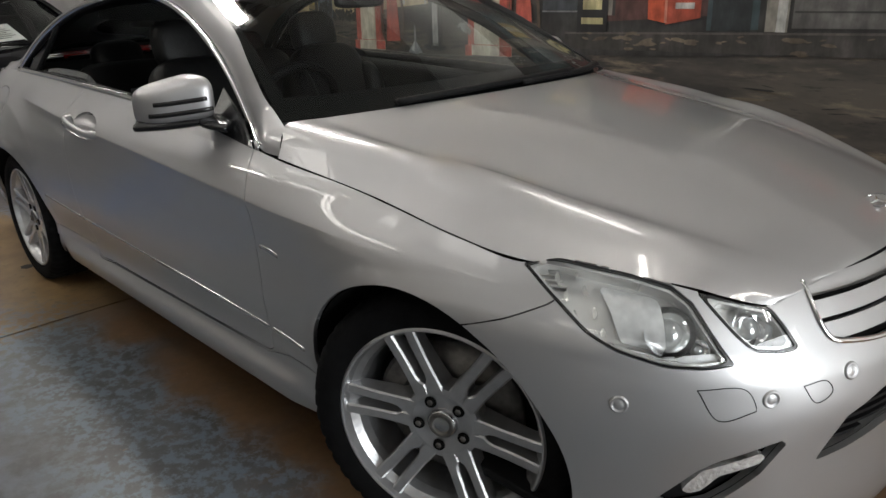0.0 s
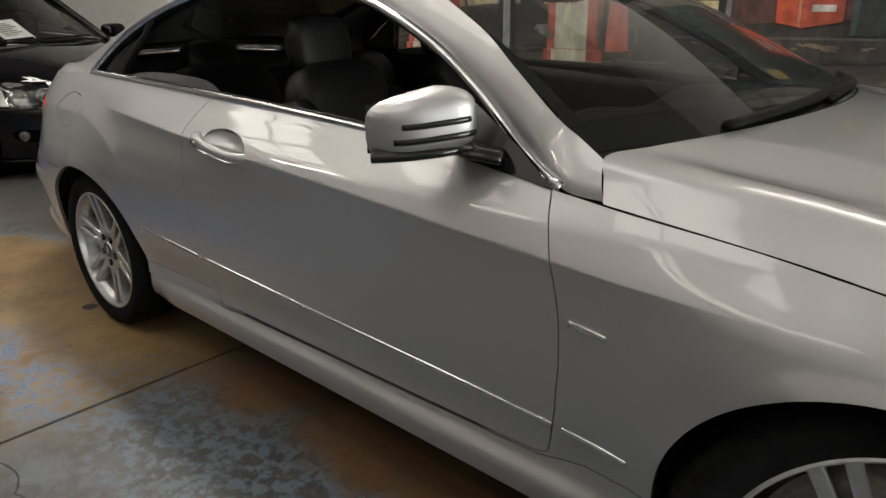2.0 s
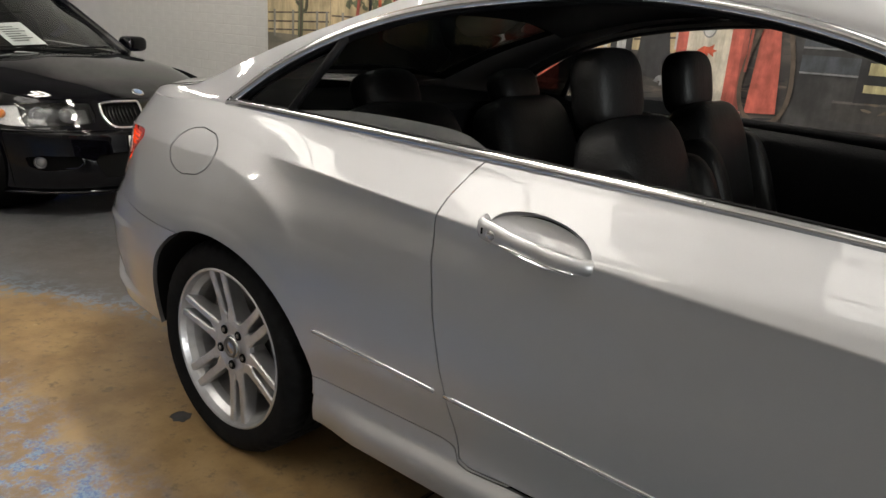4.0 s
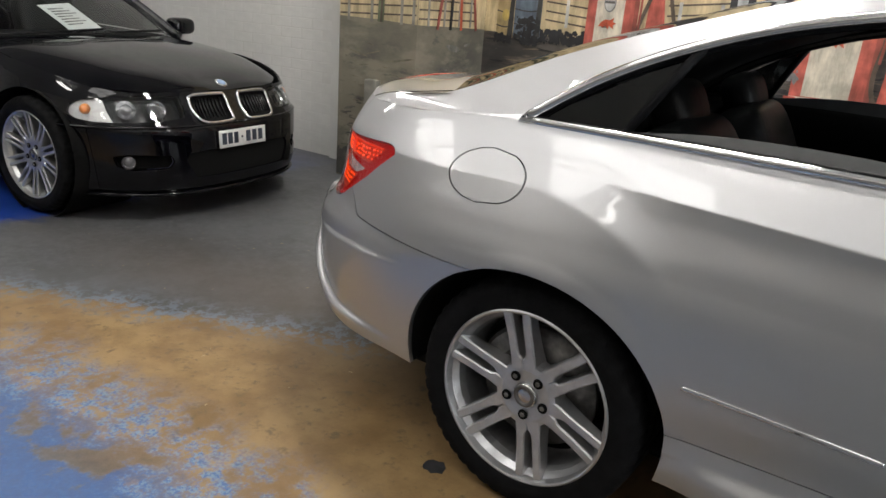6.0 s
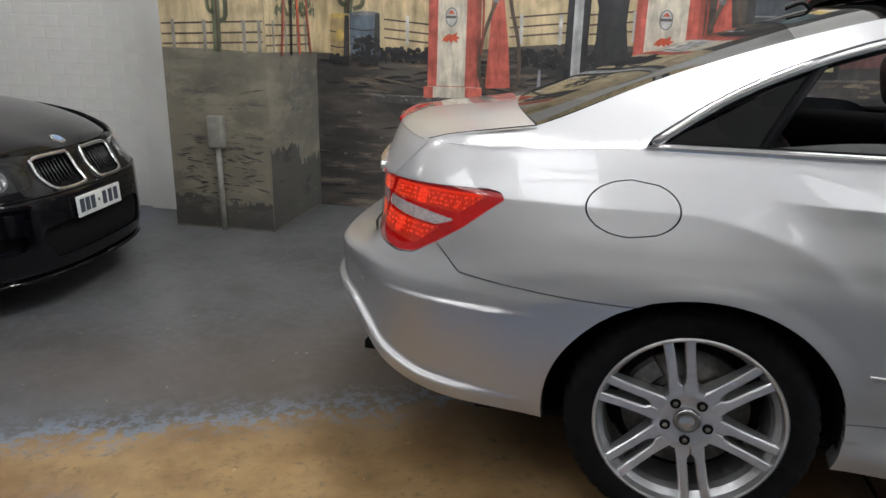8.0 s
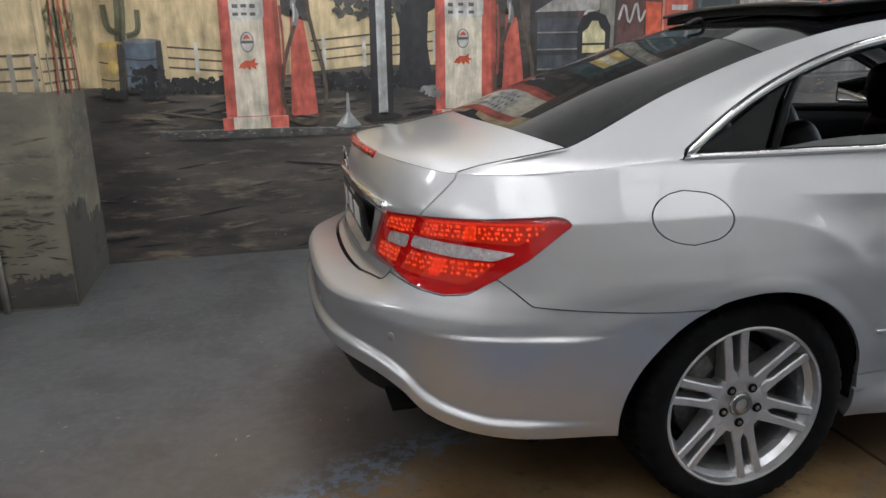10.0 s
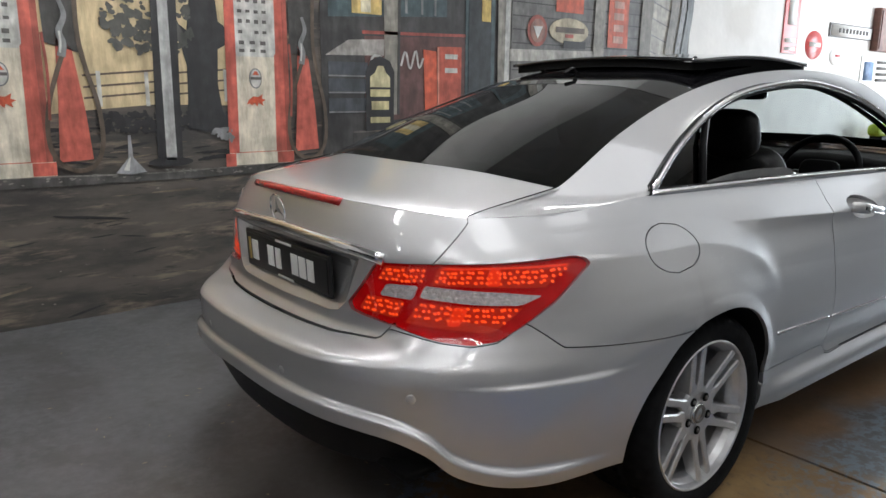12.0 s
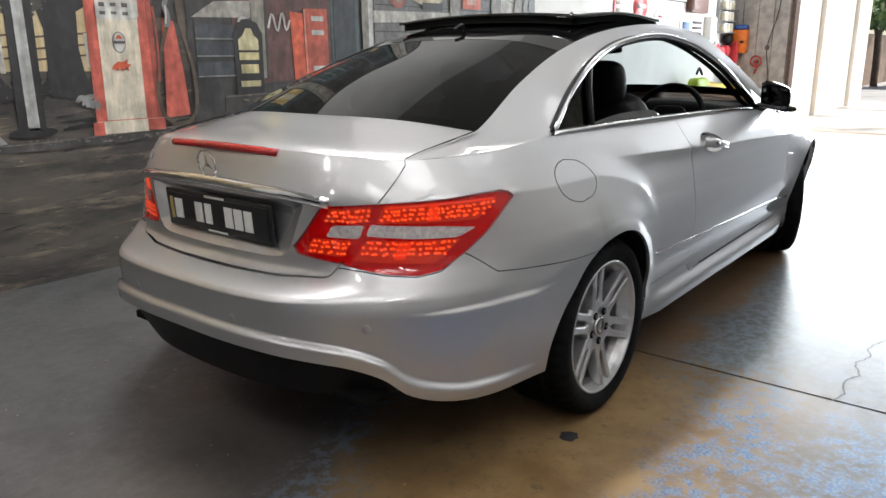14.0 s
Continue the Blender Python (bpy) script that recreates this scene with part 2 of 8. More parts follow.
# ---- the workshop ----
def floor_material():
    """Worn floor paint: grey and blue coats rubbed through to brown concrete beside the car."""
    mat = bpy.data.materials.new("floor_paint")
    mat.use_nodes = True
    nodes, links = mat.node_tree.nodes, mat.node_tree.links
    b = nodes["Principled BSDF"]
    coord = nodes.new("ShaderNodeTexCoord").outputs["Object"]
    sep = nodes.new("ShaderNodeSeparateXYZ")
    links.new(coord, sep.inputs[0])
    X, Y = sep.outputs[0], sep.outputs[1]

    def m(op, a, c=None, clamp=False):
        n = nodes.new("ShaderNodeMath")
        n.operation, n.use_clamp = op, clamp
        for socket, value in zip(n.inputs, (a, c)):
            if value is None:
                continue
            if isinstance(value, (int, float)):
                socket.default_value = value
            else:
                links.new(value, socket)
        return n.outputs[0]

    def noise_at(scale, detail=8.0, rough=0.6):
        n = nodes.new("ShaderNodeTexNoise")
        n.inputs["Scale"].default_value, n.inputs["Detail"].default_value, n.inputs["Roughness"].default_value = scale, detail, rough
        links.new(coord, n.inputs["Vector"])
        return n.outputs["Fac"]

    def ramp(v, lo, hi):
        r = nodes.new("ShaderNodeMapRange")
        r.interpolation_type = "SMOOTHSTEP"
        r.inputs["From Min"].default_value, r.inputs["From Max"].default_value = lo, hi
        links.new(v, r.inputs["Value"])
        return r.outputs["Result"]

    def mix(f, a, c):
        n = nodes.new("ShaderNodeMix")
        n.data_type = "RGBA"
        links.new(f, n.inputs[0])
        for socket, value in ((n.inputs[6], a), (n.inputs[7], c)):
            if isinstance(value, tuple):
                socket.default_value = (*value, 1)
            else:
                links.new(value, socket)
        return n.outputs[2]

    big, mid, fine, speck = noise_at(1.3), noise_at(5.0), noise_at(26.0, 10.0, 0.7), noise_at(90.0, 4.0)
    wobble = m("ADD", m("MULTIPLY", m("SUBTRACT", mid, 0.5), 0.55), m("MULTIPLY", m("SUBTRACT", fine, 0.5), 0.30))
    yw = m("ADD", Y, wobble)
    xw = m("ADD", X, wobble)
    grey = mix(ramp(big, 0.35, 0.65), (0.068, 0.069, 0.073), (0.112, 0.113, 0.119))
    grey = mix(ramp(fine, 0.35, 0.75), grey, (0.132, 0.134, 0.142))
    grey = mix(m("MULTIPLY", ramp(noise_at(3.1, 9.0, 0.68), 0.50, 0.62), 0.45), grey, (0.048, 0.045, 0.044))
    ochre = mix(ramp(mid, 0.3, 0.7), (0.19, 0.112, 0.046), (0.34, 0.225, 0.105))
    ochre = mix(ramp(fine, 0.52, 0.72), ochre, (0.135, 0.095, 0.055))
    line = m("SUBTRACT", m("ADD", m("MULTIPLY", m("ADD", xw, 3.6), 0.46), -0.98), yw)
    rear = ramp(line, -0.05, 0.06)
    bare = m("MULTIPLY", rear, ramp(m("MULTIPLY", xw, -1.0), 0.55, 1.0))
    bare = m("MULTIPLY", bare, ramp(yw, -1.75, -1.25))
    stain = m("MULTIPLY", m("MULTIPLY", ramp(xw, -1.0, -0.5), ramp(yw, -1.05, -0.78)), m("MULTIPLY", ramp(big, 0.30, 0.50), 0.9))
    # a dull brown is mixed half in under the car and beyond it
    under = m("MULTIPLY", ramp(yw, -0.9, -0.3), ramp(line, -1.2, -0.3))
    fringe = m("MULTIPLY", m("MULTIPLY", ramp(line, -0.20, 0.0), ramp(m("MULTIPLY", line, -1.0), -0.16, 0.02)), ramp(fine, 0.47, 0.55))
    rub = m("MULTIPLY", ramp(m("MULTIPLY", yw, -1.0), 1.02, 1.22), m("MULTIPLY", ramp(fine, 0.40, 0.60), ramp(mid, 0.38, 0.54)))
    patch_x = m("MULTIPLY", ramp(X, -3.6, -2.9), ramp(m("MULTIPLY", X, -1.0), 0.7, 1.15))
    blue_f = m("MULTIPLY", m("MULTIPLY", rub, patch_x), ramp(m("MULTIPLY", yw, -1.0), 3.2, 1.9))
    solid = m("MULTIPLY", m("MULTIPLY", ramp(m("MULTIPLY", yw, -1.0), 1.30, 1.5), ramp(m("MULTIPLY", xw, -1.0), 1.9, 2.2)), m("MULTIPLY", ramp(mid, 0.42, 0.5), m("MULTIPLY", ramp(yw, -2.3, -1.9), ramp(xw, -3.7, -3.2))))
    wash = m("MULTIPLY", m("MULTIPLY", ramp(xw, -1.9, -0.9), ramp(m("MULTIPLY", yw, -1.0), 1.05, 1.5)), ramp(mid, 0.45, 0.6))
    bay = m("MULTIPLY", m("MULTIPLY", ramp(m("MULTIPLY", xw, -1.0), 4.55, 4.75), ramp(m("MULTIPLY", yw, -1.0), -2.2, -0.5)), ramp(yw, -1.9, -1.4))
    flake = mix(ramp(speck, 0.4, 0.6), (0.045, 0.15, 0.40), (0.17, 0.30, 0.46))
    col = mix(bare, grey, ochre)
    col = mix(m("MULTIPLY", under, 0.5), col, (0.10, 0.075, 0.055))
    col = mix(stain, col, mix(fine, (0.10, 0.055, 0.026), (0.22, 0.125, 0.058)))
    col = mix(m("MULTIPLY", wash, 0.6), col, (0.165, 0.19, 0.225))
    col = mix(m("MULTIPLY", fringe, 0.8), col, (0.165, 0.215, 0.285))
    seam = m("MULTIPLY", m("MULTIPLY", ramp(yw, -1.45, -1.15), ramp(m("MULTIPLY", yw, -1.0), 0.80, 0.95)), m("MULTIPLY", ramp(fine, 0.46, 0.56), ramp(X, -1.3, -0.7)))
    col = mix(m("MULTIPLY", seam, 0.8), col, (0.15, 0.20, 0.245))
    col = mix(m("MULTIPLY", blue_f, 0.85), col, flake)
    col = mix(m("MULTIPLY", solid, 0.85), col, (0.035, 0.10, 0.27))
    col = mix(bay, col, (0.012, 0.045, 0.26))
    col = mix(ramp(noise_at(14.0, 12.0, 0.75), 0.66, 0.70), col, (0.27, 0.19, 0.13))
    links.new(col, b.inputs["Base Color"])
    rough = nodes.new("ShaderNodeMapRange")
    rough.inputs["To Min"].default_value, rough.inputs["To Max"].default_value = 0.24, 0.46
    links.new(mid, rough.inputs["Value"])
    links.new(rough.outputs["Result"], b.inputs["Roughness"])
    bump = nodes.new("ShaderNodeBump")
    bump.inputs["Strength"].default_value, bump.inputs["Distance"].default_value = 0.25, 0.003
    links.new(fine, bump.inputs["Height"])
    links.new(bump.outputs["Normal"], b.inputs["Normal"])
    return mat


FLOOR = floor_material()
FZ = -0.013
WALL_Y = 2.40
PIER_Y, PIER_X0, PIER_X1 = 1.59, -4.35, -3.66
WHITE_BRICK = material("white_brick", (0.70, 0.69, 0.665), 0.65, grain=0.06, size=4, bump=0.5, bump_size=22, spots=0.25, spot_size=1.2, spot_colour=(0.60, 0.585, 0.55))
CREAM = material("cream_wall", (0.74, 0.71, 0.66), 0.7, grain=0.06, size=2, bump=0.2, bump_size=30)
# darker tone for the unseen ceiling half that the car's glass mirrors
CEILING = material("ceiling_sheet", (0.36, 0.355, 0.345), 0.8, grain=0.06, size=2)
TIMBER = material("grey_boards", (0.36, 0.345, 0.33), 0.75, grain=0.25, size=9, bump=0.4, bump_size=30, spots=0.3, spot_size=3.0, spot_colour=(0.24, 0.22, 0.20))
DARK_STEEL = material("rusty_frame", (0.085, 0.055, 0.045), 0.7, grain=0.4, size=20)


def setting(name, bm, mat, label, category):
    return tagged(part(name, bm, mat, smooth=False), label, category, kind="structure")


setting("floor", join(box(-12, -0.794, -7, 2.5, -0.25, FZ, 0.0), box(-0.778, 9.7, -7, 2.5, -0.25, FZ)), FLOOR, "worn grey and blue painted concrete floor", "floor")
setting("floor_joint", box(-0.794, -0.778, -7, 2.5, -0.25, FZ - 0.012), CAVITY, "dark open joint across the concrete floor", "joint")


def brushed(name, dark, mid, light, squash=6.0, bias=0.0):
    """Ground painted with long level strokes over thin washes."""
    mat = bpy.data.materials.new(name)
    mat.use_nodes = True
    nodes, links = mat.node_tree.nodes, mat.node_tree.links
    b = nodes["Principled BSDF"]
    b.inputs["Roughness"].default_value = 0.55
    coord = nodes.new("ShaderNodeTexCoord").outputs["Object"]

    def noise_at(scale, stretch, detail=8.0, rough=0.62):
        mp = nodes.new("ShaderNodeMapping")
        mp.inputs["Scale"].default_value = (1, 1, stretch)
        n = nodes.new("ShaderNodeTexNoise")
        n.inputs["Scale"].default_value, n.inputs["Detail"].default_value, n.inputs["Roughness"].default_value = scale, detail, rough
        links.new(coord, mp.inputs["Vector"])
        links.new(mp.outputs[0], n.inputs["Vector"])
        return n.outputs["Fac"]

    def mixed(f, lo, hi, a, c):
        r = nodes.new("ShaderNodeMapRange")
        r.interpolation_type = "SMOOTHSTEP"
        r.inputs["From Min"].default_value, r.inputs["From Max"].default_value = lo, hi
        links.new(f, r.inputs["Value"])
        m = nodes.new("ShaderNodeMix")
        m.data_type = "RGBA"
        links.new(r.outputs["Result"], m.inputs[0])
        for socket, v in ((m.inputs[6], a), (m.inputs[7], c)):
            if isinstance(v, tuple):
                socket.default_value = (*v, 1)
            else:
                links.new(v, socket)
        return m.outputs[2]

    col = mixed(noise_at(1.1, squash * 0.7), 0.38 + bias, 0.62 + bias, dark, mid)
    col = mixed(noise_at(2.6, squash), 0.52 + bias, 0.70 + bias, col, light)
    col = mixed(noise_at(3.4, squash * 1.4, 10.0, 0.7), 0.56, 0.66, col, dark)
    col = mixed(noise_at(30.0, 1.5, 6.0), 0.60, 0.75, col, mid)
    links.new(col, b.inputs["Base Color"])
    bump = nodes.new("ShaderNodeBump")
    bump.inputs["Strength"].default_value, bump.inputs["Distance"].default_value = 0.3, 0.003
    links.new(noise_at(22.0, 2.0), bump.inputs["Height"])
    links.new(bump.outputs["Normal"], b.inputs["Normal"])
    return mat


setting("wall_north", box(PIER_X1, 3.35, WALL_Y, 2.7, -0.1, 4.2), brushed("mural_ground", (0.034, 0.031, 0.030), (0.088, 0.077, 0.066), (0.185, 0.150, 0.112)), "workshop wall painted with a desert filling station mural", "wall")
setting("upper_wall", box(PIER_X0, 3.35, WALL_Y - 0.012, WALL_Y + 0.001, 2.62, 4.2), material("pale_paint", (0.56, 0.555, 0.54), 0.7, grain=0.06, size=3), "plain pale wall above the mural", "wall")
setting("wall_signs", box(3.35, 9.9, WALL_Y, 2.7, -0.1, 4.2), WHITE_BRICK, "white painted brick wall hung with small signs", "wall")
setting("pier", box(PIER_X0, PIER_X1, PIER_Y, 2.7, -0.1, 4.2), brushed("mural_pier", (0.085, 0.080, 0.068), (0.165, 0.148, 0.112), (0.21, 0.19, 0.145), 2.5, -0.06), "projecting wall pier painted with the mural", "wall")
setting("wall_west", box(-12, PIER_X0, 2.0, 2.25, -0.1, 4.2), WHITE_BRICK, "white painted brick wall behind the black car", "wall")
setting("pilaster", box(-4.78, PIER_X0, 1.955, 2.0, -0.1, 4.2), WHITE_BRICK, "white painted brick pilaster", "wall")
setting("wall_south", box(-12, 9.7, -7.2, -7, -0.1, 4.2), CREAM, "plain cream wall", "wall")
# unseen band added so that the car's lower flank mirrors something dark
setting("reflected_dark_band", box(-12, 9.7, -7.0, -6.985, -0.05, 2.1), material("reflected_band_grey", (0.20, 0.195, 0.185), 0.6, grain=0.1, size=3, spots=0.2), "unseen grey band along the wall, added for dark reflections in the car paint", "wall")
setting("wall_back", box(-12.2, -12, -7.2, 2.25, -0.1, 4.2), WHITE_BRICK, "plain white wall", "wall")
# unseen ceiling, split into white and grey to shape the car's reflections
strip = [box(x0, x1, -3.2, -1.6, 4.2, 4.3) for x0, x1 in zip((-12, *[x + SKY_HALF for x in SKY_X]), (*[x - SKY_HALF for x in SKY_X], 9.9))]
setting("ceiling", join(box(-12, 9.9, -7.2, -3.2, 4.2, 4.3), box(-12, 9.9, -1.6, -0.9, 4.2, 4.3), *strip), material("white_ceiling", (0.84, 0.84, 0.82), 0.8, grain=0.04, size=2), "unseen ceiling half, white to brighten the car's side", "ceiling")
setting("ceiling", box(-12, 9.9, -0.9, 2.7, 4.2, 4.3), CEILING, "unseen ceiling half, grey to keep reflections in the glass dark", "ceiling")
BATTEN = material("batten_white", (0.75, 0.75, 0.73), 0.5, grain=0.03, size=10)
# unseen translucent roof sheets that let daylight in; the outer two are made up
SHEET = bpy.data.materials.new("translucent_sheet")
SHEET.use_nodes = True
nodes = SHEET.node_tree.nodes
nodes.remove(nodes["Principled BSDF"])
glow = nodes.new("ShaderNodeBsdfTranslucent")
ripple = nodes.new("ShaderNodeTexNoise")
ripple.inputs["Scale"].default_value = 6.0
tone = nodes.new("ShaderNodeMix")
tone.data_type = "RGBA"
tone.inputs[6].default_value, tone.inputs[7].default_value = (0.83, 0.81, 0.76, 1), (0.92, 0.90, 0.85, 1)
SHEET.node_tree.links.new(ripple.outputs["Fac"], tone.inputs[0])
SHEET.node_tree.links.new(tone.outputs[2], glow.inputs[0])
SHEET.node_tree.links.new(glow.outputs[0], nodes["Material Output"].inputs[0])
for x in SKY_X:
    skylight = tagged(part("skylight", join(*[box(x - SKY_HALF - 0.01, x + SKY_HALF + 0.01, y - 0.025, y + 0.025, 4.17, 4.2) for y in (-3.2, -2.4, -1.6)], *[box(x + dx - 0.02, x + dx + 0.02, -3.17, -1.63, 4.172, 4.2) for dx in (-SKY_HALF, 0, SKY_HALF)]), BATTEN, smooth=False), "unseen translucent roof sheet in a white frame, added for light from above", "skylight", kind="structure")
    v = [(x - SKY_HALF, -3.2, 4.25), (x + SKY_HALF, -3.2, 4.25), (x + SKY_HALF, -1.6, 4.25), (x - SKY_HALF, -1.6, 4.25)]
    part("pane", (v, [(0, 1, 2, 3)]), SHEET, skylight, smooth=False)
# front wall round the wide doorway
setting("wall_east", join(box(9.7, 9.9, 1.40, 2.7, -0.1, 4.2), box(9.7, 9.9, -7.2, -2.6, -0.1, 4.2), box(9.7, 9.9, -2.6, 1.40, 3.4, 4.2)), TIMBER, "grey boarded wall round a wide open doorway", "wall")
setting("door_frame", box(9.66, 9.92, 1.36, 1.42, -0.05, 3.4, 0.006), DARK_STEEL, "dark rusty steel frame of the doorway", "door frame")
for k, (y0, y1) in enumerate(((1.44, 1.68), (1.69, 1.93), (1.94, 2.18), (2.19, 2.39))):
    setting("wall_board", box(9.672, 9.70, y0, y1, 0.0, 3.4, 0.004), TIMBER, "weathered grey wall board beside the doorway", "board")
BRICK_FACE = material("painted_brick", (0.70, 0.69, 0.665), 0.62, grain=0.05, size=14, bump=0.4, bump_size=35)
# tube powers are set batten by batten to balance light on the car
TUBE_BRIGHT = material("lamp_tube", (0.9, 0.9, 0.9), 0.5, emit=(1.0, 0.97, 0.92), power=135.0)
TUBE_DIM = material("dim_lamp_tube", (0.9, 0.9, 0.9), 0.5, emit=(1.0, 0.97, 0.92), power=28.0)
TUBE_FAINT = material("faint_lamp_tube", (0.9, 0.9, 0.9), 0.5, emit=(1.0, 0.97, 0.92), power=10.0)
TUBE_WEAKEST = material("weakest_lamp_tube", (0.9, 0.9, 0.9), 0.5, emit=(1.0, 0.96, 0.90), power=4.0)
# battens out of view; the row at y = -3.6 is added side fill
for lx, ly, glow in ((-7.7, 0.0, TUBE_DIM), (-4.8, 0.1, TUBE_DIM), (-1.9, 0.2, TUBE_BRIGHT), (1.35, 0.2, TUBE_DIM), (4.6, 0.2, TUBE_DIM), (7.4, 0.2, TUBE_DIM), (-5.0, -3.6, TUBE_DIM), (-2.2, -3.6, TUBE_FAINT), (0.6, -3.6, TUBE_WEAKEST), (3.4, -3.6, TUBE_WEAKEST)):
    batten = thing("ceiling_light", "unseen white twin-tube fluorescent batten hung from the ceiling, its power set to balance the light", "light", "ceiling battens")
    # narrow housings on the added row let its light reach the ceiling
    wide = 0.13 if ly > -1 else 0.04
    part("housing", box(lx - 0.72, lx + 0.72, ly - wide, ly + wide, 3.68, 3.74, 0.01), BATTEN, batten)
    part("tube", box(lx - 0.66, lx + 0.66, ly - 0.095, ly - 0.045, 3.635, 3.682, 0.015), glow, batten)
    part("tube", box(lx - 0.66, lx + 0.66, ly + 0.045, ly + 0.095, 3.635, 3.682, 0.015), glow, batten)
    for dx in (-0.5, 0.5):
        part("hanger", box(lx + dx - 0.008, lx + dx + 0.008, ly - 0.008, ly + 0.008, 3.735, 4.203), BATTEN, batten)

# --- shell of the silver coupe: x ahead, right side at -y
XS_R, XS_F = -1.50, 1.25
def monotone(xs, ys, x):
    """Monotone cubic through the given points."""
    xs, ys, x = np.asarray(xs, float), np.asarray(ys, float), np.clip(np.asarray(x, float), xs[0], xs[-1])
    h, d = np.diff(xs), np.diff(ys) / np.diff(xs)
    m = np.zeros(len(xs))
    m[0], m[-1] = d[0], d[-1]
    for i in range(1, len(xs) - 1):
        if d[i - 1] * d[i] > 0:
            w1, w2 = 2 * h[i] + h[i - 1], h[i] + 2 * h[i - 1]
            m[i] = (w1 + w2) / (w1 / d[i - 1] + w2 / d[i])
    k = np.clip(np.searchsorted(xs, x, side="right") - 1, 0, len(xs) - 2)
    t = (x - xs[k]) / h[k]
    return (ys[k] * (1 + 2 * t) * (1 - t) ** 2 + m[k] * h[k] * t * (1 - t) ** 2
            + ys[k + 1] * t * t * (3 - 2 * t) + m[k + 1] * h[k] * t * t * (t - 1))
WZ = (0.14, 0.20, 0.27, 0.34, 0.45, 0.55, 0.66, 0.75, 0.85, 0.92, 0.99, 1.06)
WX = (-2.0, -1.75, -1.40, -1.0, -0.4, 0.4, 0.85, 1.15, 1.40, 1.75)
WT = np.array((
    (0.76, 0.79, 0.822, 0.838, 0.850, 0.852, 0.834, 0.822, 0.802, 0.762, 0.690, 0.60),
    (0.76, 0.79, 0.826, 0.842, 0.862, 0.868, 0.852, 0.832, 0.802, 0.761, 0.700, 0.62),
    (0.78, 0.82, 0.850, 0.862, 0.880, 0.897, 0.898, 0.872, 0.820, 0.774, 0.712, 0.63),
    (0.78, 0.82, 0.838, 0.836, 0.858, 0.872, 0.878, 0.866, 0.828, 0.780, 0.718, 0.64),
    (0.78, 0.82, 0.838, 0.828, 0.852, 0.868, 0.872, 0.868, 0.838, 0.792, 0.730, 0.65),
    (0.78, 0.82, 0.838, 0.828, 0.850, 0.866, 0.872, 0.870, 0.845, 0.800, 0.740, 0.66),
    (0.78, 0.82, 0.838, 0.830, 0.852, 0.868, 0.873, 0.866, 0.835, 0.785, 0.720, 0.65),
    (0.78, 0.82, 0.842, 0.848, 0.866, 0.880, 0.884, 0.866, 0.800, 0.740, 0.680, 0.62),
    (0.78, 0.82, 0.846, 0.856, 0.872, 0.884, 0.884, 0.848, 0.765, 0.700, 0.640, 0.58),
    (0.78, 0.82, 0.846, 0.852, 0.862, 0.864, 0.850, 0.810, 0.720, 0.650, 0.600, 0.55)))
def step(a, b, x):
    t = np.clip((x - a) / (b - a), 0, 1)
    return t * t * (3 - 2 * t)
def ridge(d, height, reach):
    """A crease along d = 0 that stands out by a few millimetres and fades over the reach."""
    return height * (0.35 * reach - np.sqrt(d * d + 1.0e-5)) * np.exp(-(d / reach) ** 2)
def creases(x, z):
    """The shoulder line, the haunch over the rear wheel, the bumper line and the rolled arch lips."""
    d = z - monotone((-1.3, -1.0, -0.65, -0.27, 0.12, 0.5, 0.8, 1.0, 1.2), (0.890, 0.880, 0.862, 0.844, 0.830, 0.812, 0.796, 0.786, 0.776), x)
    under = np.maximum(-d, 0) / 0.085
    side = 0.013 * np.clip(1 - np.where(d > 0, d / 0.10, -d / 0.16), 0, 1) + ridge(d, 0.06, 0.08) - (0.0110 + 0.0045 * (1 - step(-0.8, 0.0, x))) * under * np.exp(1 - under)
    side = side * step(-1.32, -1.0, x) * (1 - step(0.85, 1.30, x))
    arc = monotone((-1.9, -1.6, -1.43, -1.31, -1.24, -1.166, -1.10, -1.04, -0.98), (0.858, 0.850, 0.848, 0.830, 0.811, 0.782, 0.742, 0.690, 0.61), x)
    slope = (monotone((-1.6, -1.43, -1.31, -1.166, -1.04, -0.98), (0.0, 0.10, 0.24, 0.50, 0.95, 1.3), x))
    e = (z - arc) / np.sqrt(1 + slope * slope)
    haunch = 0.005 * np.clip(1 - np.where(e > 0, e / 0.07, -e / 0.12), 0, 1) + ridge(e, 0.08, 0.07)
    haunch = haunch * step(-2.05, -1.75, x) * (1 - step(-1.14, -1.0, x))
    g = z - 0.571 - 0.05 * (x + 1.68)
    belt = 0.009 * (1 - step(-0.007, 0.007, g)) * np.clip(1 + g / 0.17, 0, 1) * step(-1.86, -1.76, x) * (1 - step(-1.64, -1.56, x))
    rear = np.hypot((x + 1.378) / 0.372, (z - 0.312) / 0.346) * 0.36 - 0.36
    front = np.hypot((x - 1.392) / 0.372, (z - 0.345) / 0.372) * 0.37 - 0.37
    lip = 0.13 * np.clip(0.042 - np.abs(np.minimum(rear, front)), 0, 0.042)
    ledge = 0.016 * (1 - step(0.268, 0.316, z)) * (1 - step(0.84, 1.0, np.abs(x)))
    return side + haunch + belt + ledge + np.where(z > 0.30, lip, 0)
